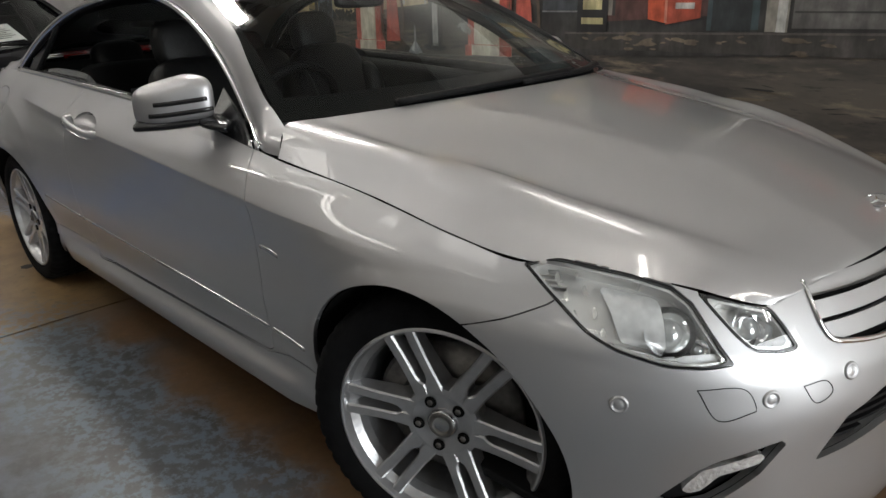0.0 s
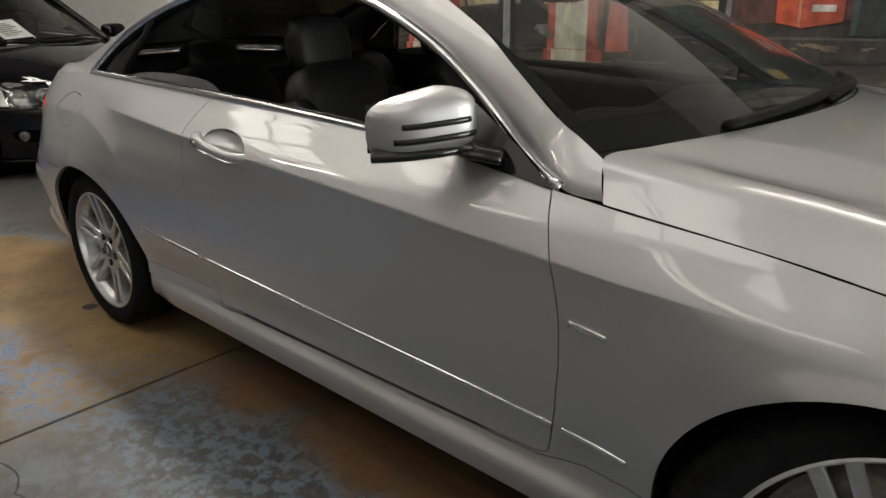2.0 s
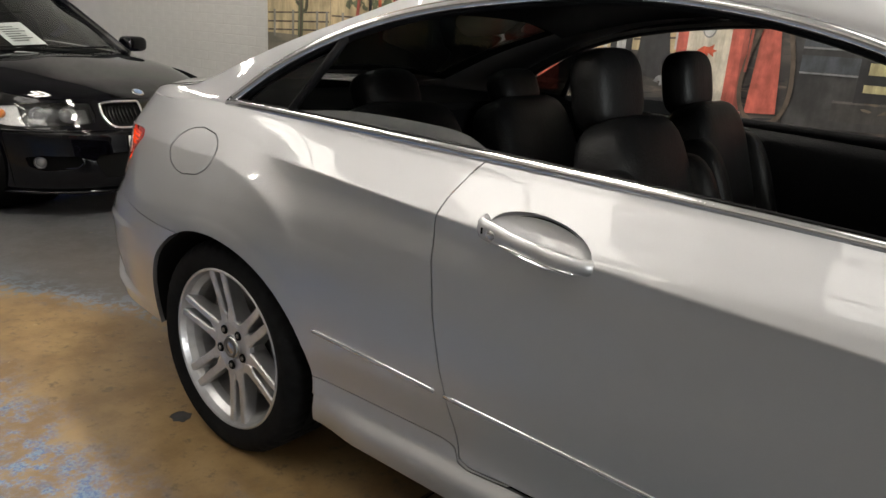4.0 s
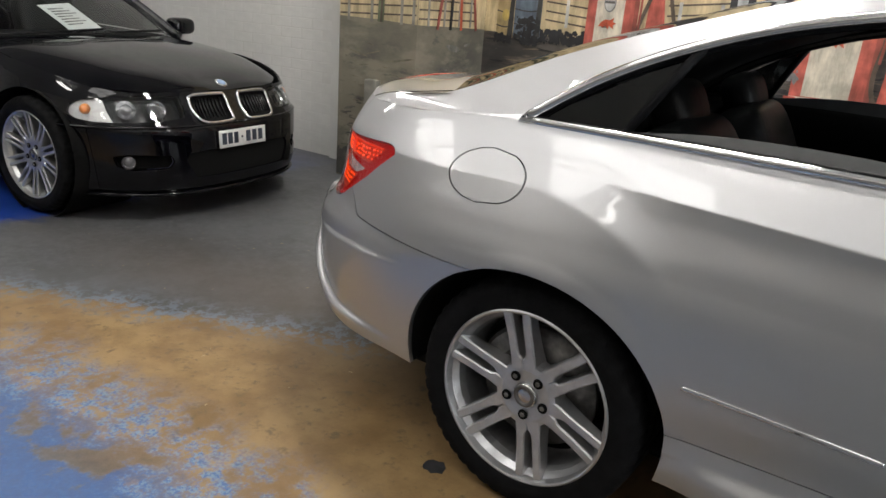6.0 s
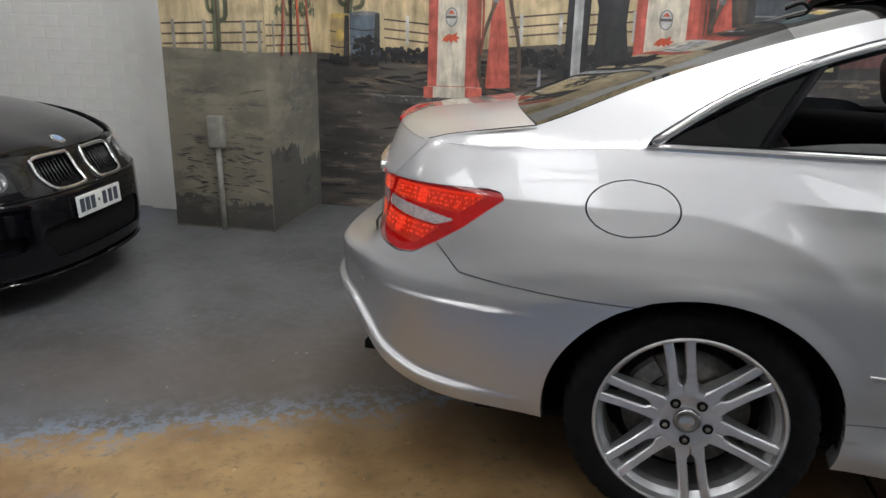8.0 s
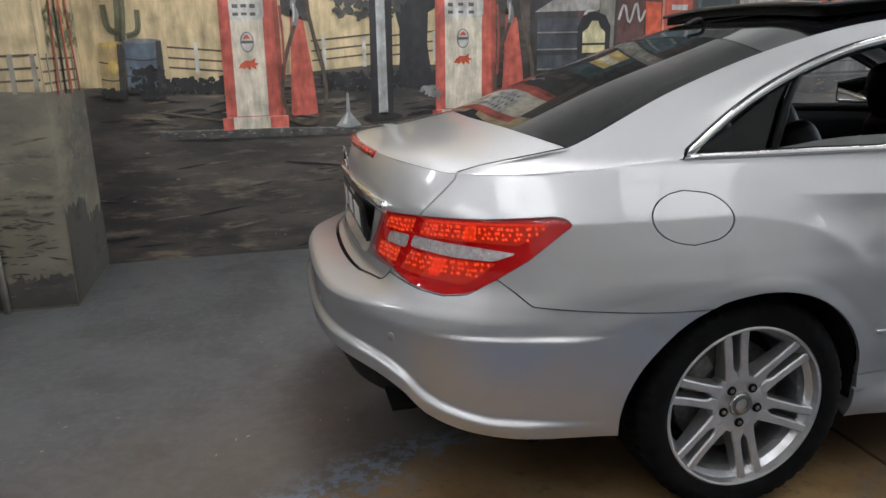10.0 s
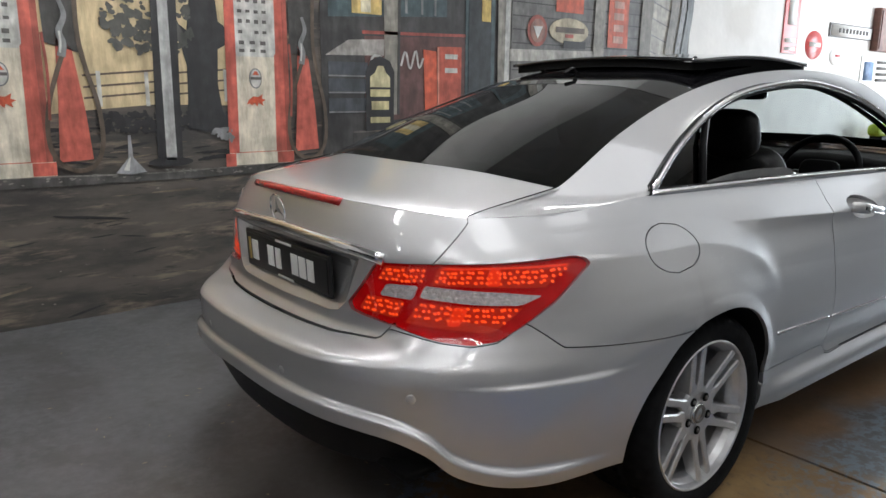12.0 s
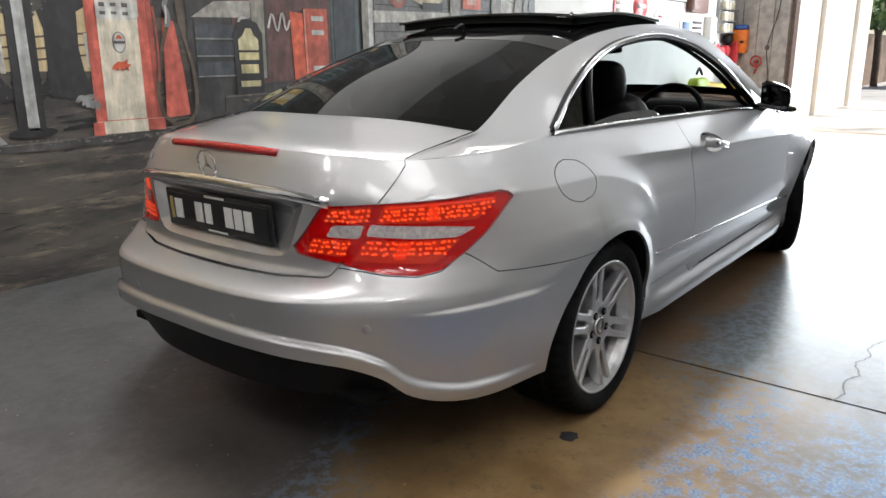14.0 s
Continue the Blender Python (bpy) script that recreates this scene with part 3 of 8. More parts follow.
def half_width(x, z):
    x, z = np.broadcast_arrays(np.asarray(x, float), np.asarray(z, float))
    cols = np.stack([monotone(WX, WT[:, j], x) for j in range(len(WZ))], -1)
    # monotone cubic in z, row by row, with fixed knots
    zs = np.array(WZ); zc = np.clip(z, zs[0], zs[-1])
    h = np.diff(zs); d = np.diff(cols, axis=-1) / h
    m = np.zeros_like(cols); m[..., 0], m[..., -1] = d[..., 0], d[..., -1]
    for i in range(1, len(zs) - 1):
        a, b = d[..., i - 1], d[..., i]
        m[..., i] = np.where(a * b > 0, 2 * a * b / np.where(np.abs(a + b) < 1e-9, 1e-9, a + b), 0)
    k = np.clip(np.searchsorted(zs, zc, side="right") - 1, 0, len(zs) - 2)
    t = (zc - zs[k]) / h[k]
    pick = lambda arr, kk: np.take_along_axis(arr, kk[..., None], -1)[..., 0]
    return creases(x, z) + (pick(cols, k) * (1 + 2 * t) * (1 - t) ** 2 + pick(m, k) * h[k] * t * (1 - t) ** 2
            + pick(cols, k + 1) * t * t * (3 - 2 * t) + pick(m, k + 1) * h[k] * t * t * (t - 1))
def rear_corner(z):
    """The softer rear profile under the tail lamps."""
    return monotone((0.14, 0.22, 0.30, 0.36, 0.45, 0.56, 0.60, 0.64, 0.69, 0.75, 0.85, 0.93, 0.985, 1.06),
                    (-2.33, -2.40, -2.435, -2.444, -2.452, -2.456, -2.446, -2.412, -2.370, -2.357, -2.350, -2.325, -2.30, -2.20), z)
def rear_end(z):
    return monotone((0.14, 0.22, 0.30, 0.36, 0.45, 0.600, 0.613, 0.645, 0.66, 0.75, 0.85, 0.93, 0.985, 1.06),
                    (-2.36, -2.43, -2.465, -2.474, -2.482, -2.492, -2.482, -2.368, -2.352, -2.347, -2.345, -2.325, -2.30, -2.20), z)
def front_end(z):
    return monotone((0.14, 0.20, 0.28, 0.42, 0.52, 0.60, 0.68, 0.76, 0.84, 1.06), (2.08, 2.17, 2.19, 2.195, 2.20, 2.19, 2.15, 2.10, 2.02, 1.8), z)
CORNER = 1.25
LOW_S = (-2.75, -2.575, -2.318, -2.184, -2.096, -2.0, -1.9, -1.6, -1.5, 1.2, 1.5, 1.8, 1.95, 2.2, 2.5)
LOW_Z = (0.462, 0.458, 0.432, 0.392, 0.334, 0.302, 0.284, 0.264, 0.215, 0.215, 0.20, 0.185, 0.18, 0.18, 0.18)
def shell_point(s, z):
    """The place on the right side of the shell at the way s along the plan (x on the side) and the height z."""
    s, z = np.broadcast_arrays(np.asarray(s, float), np.asarray(z, float))
    rear, front = s < XS_R, s > XS_F
    th = np.where(rear, (XS_R - s) / CORNER, np.where(front, (s - XS_F) / CORNER, 0.0)) * (math.pi / 2)
    th = np.clip(th, 0, math.pi / 2)
    nr = 3.0; nf = 2.35
    xw = np.where(rear, XS_R - 0.5 * np.sin(th), np.where(front, XS_F + 0.5 * np.sin(th), s))
    # a lip along the lower edge of the rear bumper
    over = z - monotone(LOW_S, LOW_Z, s)
    lip = 0.020 * (1 - step(0.038, 0.052, over)) * (1 - step(-1.85, -1.62, s))
    w = half_width(xw, z) + lip
    p = np.where(front, 2 / nf, 2 / nr)
    c, sn = np.cos(th) ** p, np.sin(th) ** p
    tail = rear_corner(z) + (rear_end(z) - rear_corner(z)) * step(2.20, 2.52, -s)
    x = np.where(rear, XS_R + (tail - lip - XS_R) * sn, np.where(front, XS_F + (front_end(z) - XS_F) * sn, s))
    y = -w * np.where(rear | front, c, 1.0)
    return np.stack([x, y, z], -1)

# ---- the silver coupe ----
coupe = thing("coupe", "silver two-door coupe with open side windows and a raised sunroof", "car")
GAP = 0.0014
WHEEL_R = (-1.374, 0.305)

s_line = np.r_[XS_R - CORNER * np.linspace(1, 0, 71)[:-1] ** 1.0, np.linspace(XS_R, XS_F, 200), XS_F + CORNER * np.linspace(0, 1, 71)[1:]]
z_line = np.unique(np.round(np.r_[np.linspace(0.16, 0.25, 11), np.linspace(0.256, 0.53, 52), np.linspace(0.534, 0.61, 20), np.linspace(0.615, 0.665, 11), np.linspace(0.67, 0.765, 20), np.linspace(0.768, 0.90, 45), np.linspace(0.906, 1.03, 20), np.linspace(0.779, 0.793, 11), np.linspace(0.903, 0.917, 12)], 4))
flat = np.stack(np.meshgrid(s_line, z_line, indexing="ij"), -1).reshape(-1, 2)
# behind the rear wheel the rows rise with the lower edge of the bumper
rise = np.where(flat[:, 0] < -1.6, np.maximum(monotone(LOW_S, LOW_Z, flat[:, 0]) - 0.264, 0), 0)
flat[:, 1] += rise * np.clip((flat[:, 1] - 0.16) / 0.09, 0, 1) * np.clip((0.62 - flat[:, 1]) / 0.29, 0, 1)
SHELL = Sheet(shell_point(flat[:, 0], flat[:, 1]), flat, grid_faces(len(s_line), len(z_line)))
TOP_S = (-2.75, -2.5, -2.3, -2.075, -1.75, -1.5, -0.566, 0.4, 0.74, 0.849, 1.2, 1.45, 1.577, 1.653, 1.782, 1.9, 2.044, 2.13, 2.5)
TOP_Z = (0.987, 0.982, 0.974, 0.961, 0.966, 0.984, 0.977, 0.948, 0.914, 0.903, 0.865, 0.822, 0.802, 0.813, 0.796, 0.769, 0.737, 0.767, 0.787)


def inside(poly, gap=GAP):
    return lambda p, v: inside_polygon(p, poly) - gap


def outside(poly, gap=GAP):
    return lambda p, v: -inside_polygon(p, poly) - gap


def below_top(p, v):
    return monotone(TOP_S, TOP_Z, p[:, 0]) - p[:, 1] - 0.001


def above_low(p, v):
    return p[:, 1] - monotone(LOW_S, LOW_Z, p[:, 0])


def off_arch(grow=0.0):
    def value(p, v):
        rear = np.hypot((v[:, 0] + 1.378) / (0.372 + grow), (v[:, 2] - 0.312) / (0.346 + grow))
        front = np.hypot((v[:, 0] - 1.392) / (0.372 + grow), (v[:, 2] - 0.345) / (0.372 + grow))
        return np.minimum(rear, front) * 0.36 - 0.36
    return value


def panel(*cuts):
    sheet = SHELL
    for c in cuts:
        sheet = sheet.cut(c)
    return sheet


BODY = panel(below_top, above_low, off_arch())
DOOR = [(0.728, 1.0), (0.735, 0.912), (0.785, 0.80), (0.808, 0.68), (0.812, 0.58), (0.802, 0.48), (0.786, 0.40), (0.772, 0.345), (0.745, 0.333), (0.40, 0.327),
        (-0.40, 0.318), (-0.50, 0.312), (-0.532, 0.322), (-0.545, 0.40), (-0.578, 0.54), (-0.604, 0.65), (-0.624, 0.76), (-0.630, 0.84), (-0.620, 0.90), (-0.596, 0.95), (-0.562, 1.0)]
HEADLAMP = [(1.577, 0.800), (1.615, 0.812), (1.653, 0.813), (1.782, 0.795), (1.858, 0.776), (1.893, 0.750), (1.928, 0.690), (1.951, 0.648), (1.90, 0.643), (1.828, 0.648), (1.753, 0.673), (1.70, 0.703), (1.642, 0.749), (1.60, 0.783)]
HEADLAMP_B = [(1.904, 0.767), (1.969, 0.752), (2.044, 0.733), (2.066, 0.70), (2.083, 0.662), (2.04, 0.660), (1.992, 0.667), (1.965, 0.694), (1.93, 0.735)]
GRILLE = [(2.132, 0.83), (2.130, 0.765), (2.138, 0.71), (2.155, 0.668), (2.20, 0.655), (2.301, 0.645), (2.6, 0.640), (2.6, 0.83)]
INTAKE = [(2.118, 0.424), (2.145, 0.470), (2.176, 0.513), (2.268, 0.549), (2.36, 0.556), (2.6, 0.56), (2.6, 0.470), (2.40, 0.468), (2.292, 0.460), (2.193, 0.436)]
FOG = [(1.80, 0.350), (1.843, 0.392), (1.882, 0.430), (1.92, 0.453), (2.035, 0.489), (2.048, 0.480), (2.004, 0.415), (1.955, 0.375), (1.91, 0.345), (1.84, 0.330)]
LAMP_OUT = [(-1.738, 0.846), (-1.748, 0.860), (-1.775, 0.867), (-2.0, 0.858), (-2.224, 0.852), (-2.285, 0.78), (-2.365, 0.688), (-2.28, 0.678), (-2.184, 0.668), (-2.09, 0.663), (-2.02, 0.673), (-1.938, 0.714), (-1.851, 0.763)]
LAMP_IN = [(-2.224, 0.852), (-2.405, 0.842), (-2.43, 0.832), (-2.49, 0.765), (-2.53, 0.722), (-2.522, 0.703), (-2.49, 0.697), (-2.365, 0.688), (-2.285, 0.78)]
LID = [(-2.088, 1.1), (-2.088, 0.950), (-2.15, 0.905), (-2.224, 0.852), (-2.285, 0.78), (-2.365, 0.688), (-2.385, 0.668), (-2.40, 0.650), (-2.55, 0.641), (-2.8, 0.638), (-2.8, 1.1)]
REAR_BUMPER = [(-1.40, 0.618), (-1.51, 0.625), (-1.824, 0.650), (-1.945, 0.714), (-2.02, 0.668), (-2.09, 0.659), (-2.184, 0.664), (-2.28, 0.673), (-2.372, 0.678), (-2.40, 0.6495), (-2.55, 0.6405), (-2.8, 0.6375), (-2.8, 0.1), (-1.40, 0.1)]
FRONT_BUMPER = [(1.42, 0.672), (1.472, 0.681), (1.554, 0.709), (1.636, 0.743), (1.70, 0.80), (2.0, 0.86), (2.6, 0.86), (2.6, 0.1), (1.42, 0.1)]


def cap_way(v):
    return 1 - np.hypot((v[:, 0] + 1.558) / 0.112, (v[:, 2] - 0.850) / 0.064)


def on_cap(p, v):
    return np.where(v[:, 1] < -0.5, cap_way(v), -1) - 0.02


def off_cap(p, v):
    return -cap_way(v) - 0.02


RECESS = [(-0.380 + 0.118 * math.cos(a), 0.860 + 0.042 * math.sin(a) - 0.010 * math.cos(a)) for a in np.linspace(0, 2 * math.pi, 32, endpoint=False)]
SILL_TOP = [(-1.2, 0.352), (-0.58, 0.352), (-0.548, 0.345), (-0.532, 0.312), (-0.50, 0.306), (-0.40, 0.312), (0.40, 0.321), (0.745, 0.327), (0.80, 0.340), (0.86, 0.352), (1.2, 0.352), (1.2, 0.1), (-1.2, 0.1)]

door_skin = BODY.cut(inside(DOOR)).cut(outside(RECESS, 0.0))
doors = both("door", door_skin.folded(), SILVER, coupe)
fender = BODY.cut(lambda p, v: p[:, 0] - 0.60).cut(outside(DOOR)).cut(outside(FRONT_BUMPER)).cut(outside(HEADLAMP)).cut(outside(SILL_TOP))
both("front_fender", fender.folded(), SILVER, coupe)
quarter = BODY.cut(lambda p, v: -0.40 - p[:, 0]).cut(outside(DOOR)).cut(outside(REAR_BUMPER)).cut(outside(LAMP_OUT)).cut(outside(LID)).cut(off_cap).cut(outside(SILL_TOP))
part("rear_quarter_panel", quarter.folded(), SILVER, coupe)
left_quarter = BODY.cut(lambda p, v: -0.40 - p[:, 0]).cut(outside(DOOR)).cut(outside(REAR_BUMPER)).cut(outside(LAMP_OUT)).cut(outside(LID)).cut(outside(SILL_TOP))
part("rear_quarter_panel", mirror(left_quarter.folded()), SILVER, coupe)
sill = BODY.cut(inside(SILL_TOP)).cut(lambda p, v: 1.05 - np.abs(p[:, 0]))
both("side_skirt", sill.folded(0.05), SILVER, coupe)
rear_bumper = BODY.cut(inside(REAR_BUMPER)).cut(outside(LAMP_OUT))
front_bumper = BODY.cut(inside(FRONT_BUMPER)).cut(outside(HEADLAMP)).cut(outside(HEADLAMP_B)).cut(outside(GRILLE, 0)).cut(outside(INTAKE, 0)).cut(outside(FOG, 0))
RECESS_YZ = [(-0.385, 0.842), (-0.36, 0.848), (0.0, 0.852), (0.36, 0.848), (0.385, 0.842), (0.375, 0.815), (0.335, 0.715), (0.305, 0.690), (0.27, 0.682), (0.0, 0.678), (-0.27, 0.682), (-0.305, 0.690), (-0.335, 0.715), (-0.375, 0.815)]
lid_face = BODY.cut(inside(LID)).cut(outside(LAMP_IN)).cut(lambda p, v: -inside_polygon(v[:, 1:], RECESS_YZ))


def whole(sheet):
    """A right half and its mirror image as one mesh, for parts that cross the middle."""
    v, f = sheet
    v2, f2 = mirror(sheet)
    return list(v) + list(v2), [list(q) for q in f] + [[i + len(v) for i in q] for q in f2]


part("rear_bumper", whole(rear_bumper.folded(0.03)), SILVER, coupe)
front = part("front_bumper", whole(front_bumper.folded(0.03)), SILVER, coupe)
part("fuel_flap", BODY.cut(on_cap).folded(), SILVER, coupe)

# dark inside of the body, seen in the joints and through the windows
inner = panel(below_top, off_arch(0.006)).cut(lambda p, v: p[:, 1] - 0.20).cut(lambda p, v: p[:, 1] - monotone(LOW_S, LOW_Z, p[:, 0]) - 0.012)
for hole in (HEADLAMP, HEADLAMP_B, GRILLE, INTAKE, FOG, RECESS):
    inner = inner.cut(outside(hole, -0.002))
inner = inner.cut(lambda p, v: np.where(v[:, 0] < -2.2, -inside_polygon(v[:, 1:], RECESS_YZ) + 0.002, 1.0))
inner = inner.moved(-0.014)
both("inner_body", (inner.v, inner.f), CAVITY, coupe)

# black lower apron at the rear
apron = panel(off_arch(0.01)).cut(lambda p, v: monotone(LOW_S, LOW_Z, p[:, 0]) + 0.02 - p[:, 1]).cut(lambda p, v: p[:, 1] - 0.30).cut(lambda p, v: -2.16 - p[:, 0])
depth = np.clip(0.46 - apron.p[:, 1], 0, 1)
apron = Sheet(apron.v + np.stack([0.025 + 0.30 * depth, 0.02 + 0.20 * depth, 0 * depth], -1) * np.array((1, 1, 0)), apron.p, apron.f)
part("rear_diffuser", whole((apron.v, apron.f)), BLACK_PLASTIC, coupe, "black plastic lower rear apron")
part("underbody", box(-1.95, 1.95, -0.70, 0.70, 0.20, 0.225), CAVITY, coupe)
part("rear_underbody", box(-2.32, -1.95, -0.60, 0.60, 0.30, 0.325), CAVITY, coupe)

# ---- upper body: rail from the windscreen pillar over the side window to the boot ----
UPPER = [(0.815, -0.746, 0.976), (0.755, -0.734, 1.008), (0.69, -0.722, 1.040), (0.555, -0.680, 1.122), (0.40, -0.630, 1.211), (0.13, -0.580, 1.318), (-0.20, -0.568, 1.357), (-0.55, -0.562, 1.358), (-0.90, -0.545, 1.322),
         (-1.184, -0.528, 1.252), (-1.50, -0.562, 1.148), (-1.818, -0.614, 1.017), (-2.0, -0.616, 0.992), (-2.068, -0.609, 0.980), (-2.122, -0.595, 0.9645)]
LOWER = [(0.846, -0.781, 0.904), (0.75, -0.786, 0.916), (0.605, -0.722, 0.968), (0.45, -0.678, 1.068), (0.28, -0.645, 1.162), (0.02, -0.604, 1.256), (-0.25, -0.580, 1.305), (-0.50, -0.577, 1.312), (-0.85, -0.592, 1.276),
         (-1.10, -0.622, 1.214), (-1.33, -0.662, 1.116), (-1.535, -0.708, 0.984), (-1.871, -0.703, 0.9655), (-2.036, -0.6485, 0.9615), (-2.124, -0.5965, 0.9600)]
BELT = [(0.70, -0.775, 0.918), (0.40, -0.765, 0.948), (0.0, -0.752, 0.966), (-0.566, -0.738, 0.978), (-1.0, -0.724, 0.984), (-1.52, -0.706, 0.986)]
rail = []
for k, (u, l) in enumerate(zip(UPPER, LOWER)):
    u, l = np.array(u), np.array(l)
    across = u - l
    out = np.array((0, -across[2], across[1] * -1.0))
    out = out if out[1] < 0 else -out
    rail.append([tuple(l), tuple(l + across * 0.33 + out * 0.13), tuple(l + across * 0.7 + out * 0.10), tuple(u)])
v, f = net_surface(rail, 150, 12)
both("roof_rail", (v, [q[::-1] for q in f]), SILVER, coupe)

WINDSCREEN = [mirrored_row([(0.79, -0.738, 0.985), (0.95, -0.42, 0.998), (1.00, 0, 1.003)]),
              mirrored_row([(0.47, -0.650, 1.160), (0.565, -0.36, 1.19), (0.60, 0, 1.20)]),
              mirrored_row([(0.13, -0.578, 1.315), (0.19, -0.32, 1.355), (0.21, 0, 1.366)])]
v, f = net_surface(WINDSCREEN, 24, 40)
screen = part("windscreen", (v, [q[::-1] for q in f]), CLEAR_GLASS, coupe, "clear curved windscreen")
screen.visible_shadow = False


def pane_border(verts, nu, nv, across, low, high):
    """A black band printed round the rim of a pane, just inside it."""
    g, faces = np.array(verts).reshape(nu, nv, 3) - np.array((0, 0, 0.004)), []
    for i in range(nu - 1):
        for j in range(nv - 1):
            if j < across or j >= nv - 1 - across or i < low or i >= nu - 1 - high:
                a = i * nv + j
                faces.append([a, a + 1, a + nv + 1, a + nv])
    return g.reshape(-1, 3), faces


part("black_border", pane_border(v, 24, 40, 1, 3, 2), CAVITY, screen)
ROOF = [mirrored_row([(0.13, -0.578, 1.317), (0.19, -0.32, 1.357), (0.21, 0, 1.368)]),
        mirrored_row([(-0.20, -0.566, 1.356), (-0.18, -0.32, 1.386), (-0.17, 0, 1.394)]),
        mirrored_row([(-0.55, -0.560, 1.357), (-0.55, -0.32, 1.388), (-0.55, 0, 1.396)]),
        mirrored_row([(-0.90, -0.543, 1.321), (-0.92, -0.32, 1.354), (-0.93, 0, 1.364)]),
        mirrored_row([(-1.184, -0.526, 1.251), (-1.18, -0.32, 1.290), (-1.17, 0, 1.302)])]
v, f = net_surface(ROOF, 40, 40)
part("roof_panel", (v, [q[::-1] for q in f]), ROOF_GLASS, coupe, "black glass roof panel")
part("headliner", (np.array(v) - (0, 0, 0.03), f), LEATHER, coupe)
REAR_GLASS = [mirrored_row([(-1.184, -0.524, 1.250), (-1.18, -0.32, 1.289), (-1.17, 0, 1.301)]),
              mirrored_row([(-1.50, -0.560, 1.147), (-1.53, -0.33, 1.180), (-1.54, 0, 1.190)]),
              mirrored_row([(-1.816, -0.612, 1.017), (-1.90, -0.36, 1.045), (-1.925, 0, 1.050)])]
v, f = net_surface(REAR_GLASS, 30, 40)
part("black_border", pane_border(v, 30, 40, 2, 2, 2), CAVITY, part("rear_window", (v, [q[::-1] for q in f]), DARK_GLASS, coupe, "dark tinted rear window"))
def lid_x(y, z):
    """Where the rear face of the shell stands at the width y and the height z."""
    line = shell_point(np.linspace(-2.75, -1.9, 160), z)
    return float(np.interp(abs(y), -line[:, 1], line[:, 0]))


BOOT = [mirrored_row([(-1.815, -0.622, 1.0125), (-1.90, -0.36, 1.044), (-1.925, 0, 1.049)]),
        mirrored_row([(-2.0, -0.624, 0.9875), (-2.06, -0.36, 1.013), (-2.08, 0, 1.020)]),
        mirrored_row([(-2.088, -0.6085, 0.9725), (-2.225, -0.36, 0.993), (-2.25, 0, 0.999)]),
        mirrored_row([tuple(shell_point(q, float(monotone(TOP_S, TOP_Z, q)) - 0.001) + np.array((0.002, 0.0, 0.0))) for q in (-2.091, -2.15, -2.22, -2.3, -2.4, -2.5, -2.62)] + [(-2.299, 0, 0.986)])]
v, f = net_surface(BOOT, 24, 48)
boot = part("boot_lid", (v, [q[::-1] for q in f]), SILVER, coupe)
part("boot_panel", whole(lid_face.folded()), SILVER, boot)
both("boot_joint", tube([(x, y + 0.0015, z + 0.0005) for x, y, z in curve_through(UPPER[11:], 24)], 0.0017, 6), CAVITY, coupe)

HOOD = [mirrored_row(r) for r in (
    [(0.849, -0.7945, 0.9045), (0.830, -0.765, 0.945), (0.815, -0.735, 0.981), (0.86, -0.62, 0.988), (0.97, -0.35, 1.004), (1.02, 0, 1.012)],
    [(1.20, -0.7775, 0.866), (1.195, -0.728, 0.906), (1.195, -0.675, 0.946), (1.20, -0.59, 0.941), (1.23, -0.35, 0.972), (1.25, 0, 0.990)],
    [(1.45, -0.7735, 0.8295), (1.442, -0.700, 0.875), (1.44, -0.625, 0.920), (1.445, -0.545, 0.910), (1.46, -0.33, 0.940), (1.47, 0, 0.960)],
    [(1.625, -0.741, 0.804), (1.63, -0.665, 0.842), (1.635, -0.585, 0.881), (1.645, -0.505, 0.874), (1.66, -0.30, 0.905), (1.67, 0, 0.926)],
    [(1.86, -0.607, 0.779), (1.868, -0.55, 0.798), (1.875, -0.485, 0.819), (1.885, -0.42, 0.820), (1.90, -0.25, 0.844), (1.91, 0, 0.860)],
    [(1.945, -0.548, 0.755), (1.955, -0.50, 0.772), (1.962, -0.44, 0.790), (1.97, -0.38, 0.799), (1.985, -0.22, 0.821), (2.00, 0, 0.834)],
    [(2.000, -0.490, 0.738), (2.013, -0.46, 0.750), (2.022, -0.41, 0.763), (2.035, -0.35, 0.774), (2.06, -0.20, 0.793), (2.075, 0, 0.803)],
    [(2.020, -0.420, 0.752), (2.035, -0.395, 0.759), (2.045, -0.35, 0.766), (2.06, -0.30, 0.771), (2.085, -0.18, 0.782), (2.10, 0, 0.788)])]
v, f = net_surface(HOOD, 70, 120)
part("bonnet", (v, [q[::-1] for q in f]), SILVER, coupe)

# side window trim and glass
trim = np.vstack([curve_through(LOWER[1:12], 80), curve_through(BELT[::-1], 50)[1:]])
trim = trim + np.array((0, -0.006, 0))
both("window_trim", tube(trim, 0.011, 8, flat=(0.008, 0.013)), CHROME, coupe, "bright chrome window surround")
QUARTER = [(-1.52, -0.703, 0.985), (-1.40, -0.690, 1.045), (-1.15, -0.630, 1.185), (-1.19, -0.650, 1.12), (-1.27, -0.714, 0.983)]
both("quarter_window", ([(x, y + 0.012, z) for x, y, z in QUARTER], [(0, 1, 2, 3, 4)]), DARK_GLASS, coupe, "small dark quarter window")
both("window_divider", tube([(-1.265, -0.714, 0.98), (-1.19, -0.655, 1.11), (-1.135, -0.625, 1.195)], 0.012, 8), BLACK_PLASTIC, coupe)


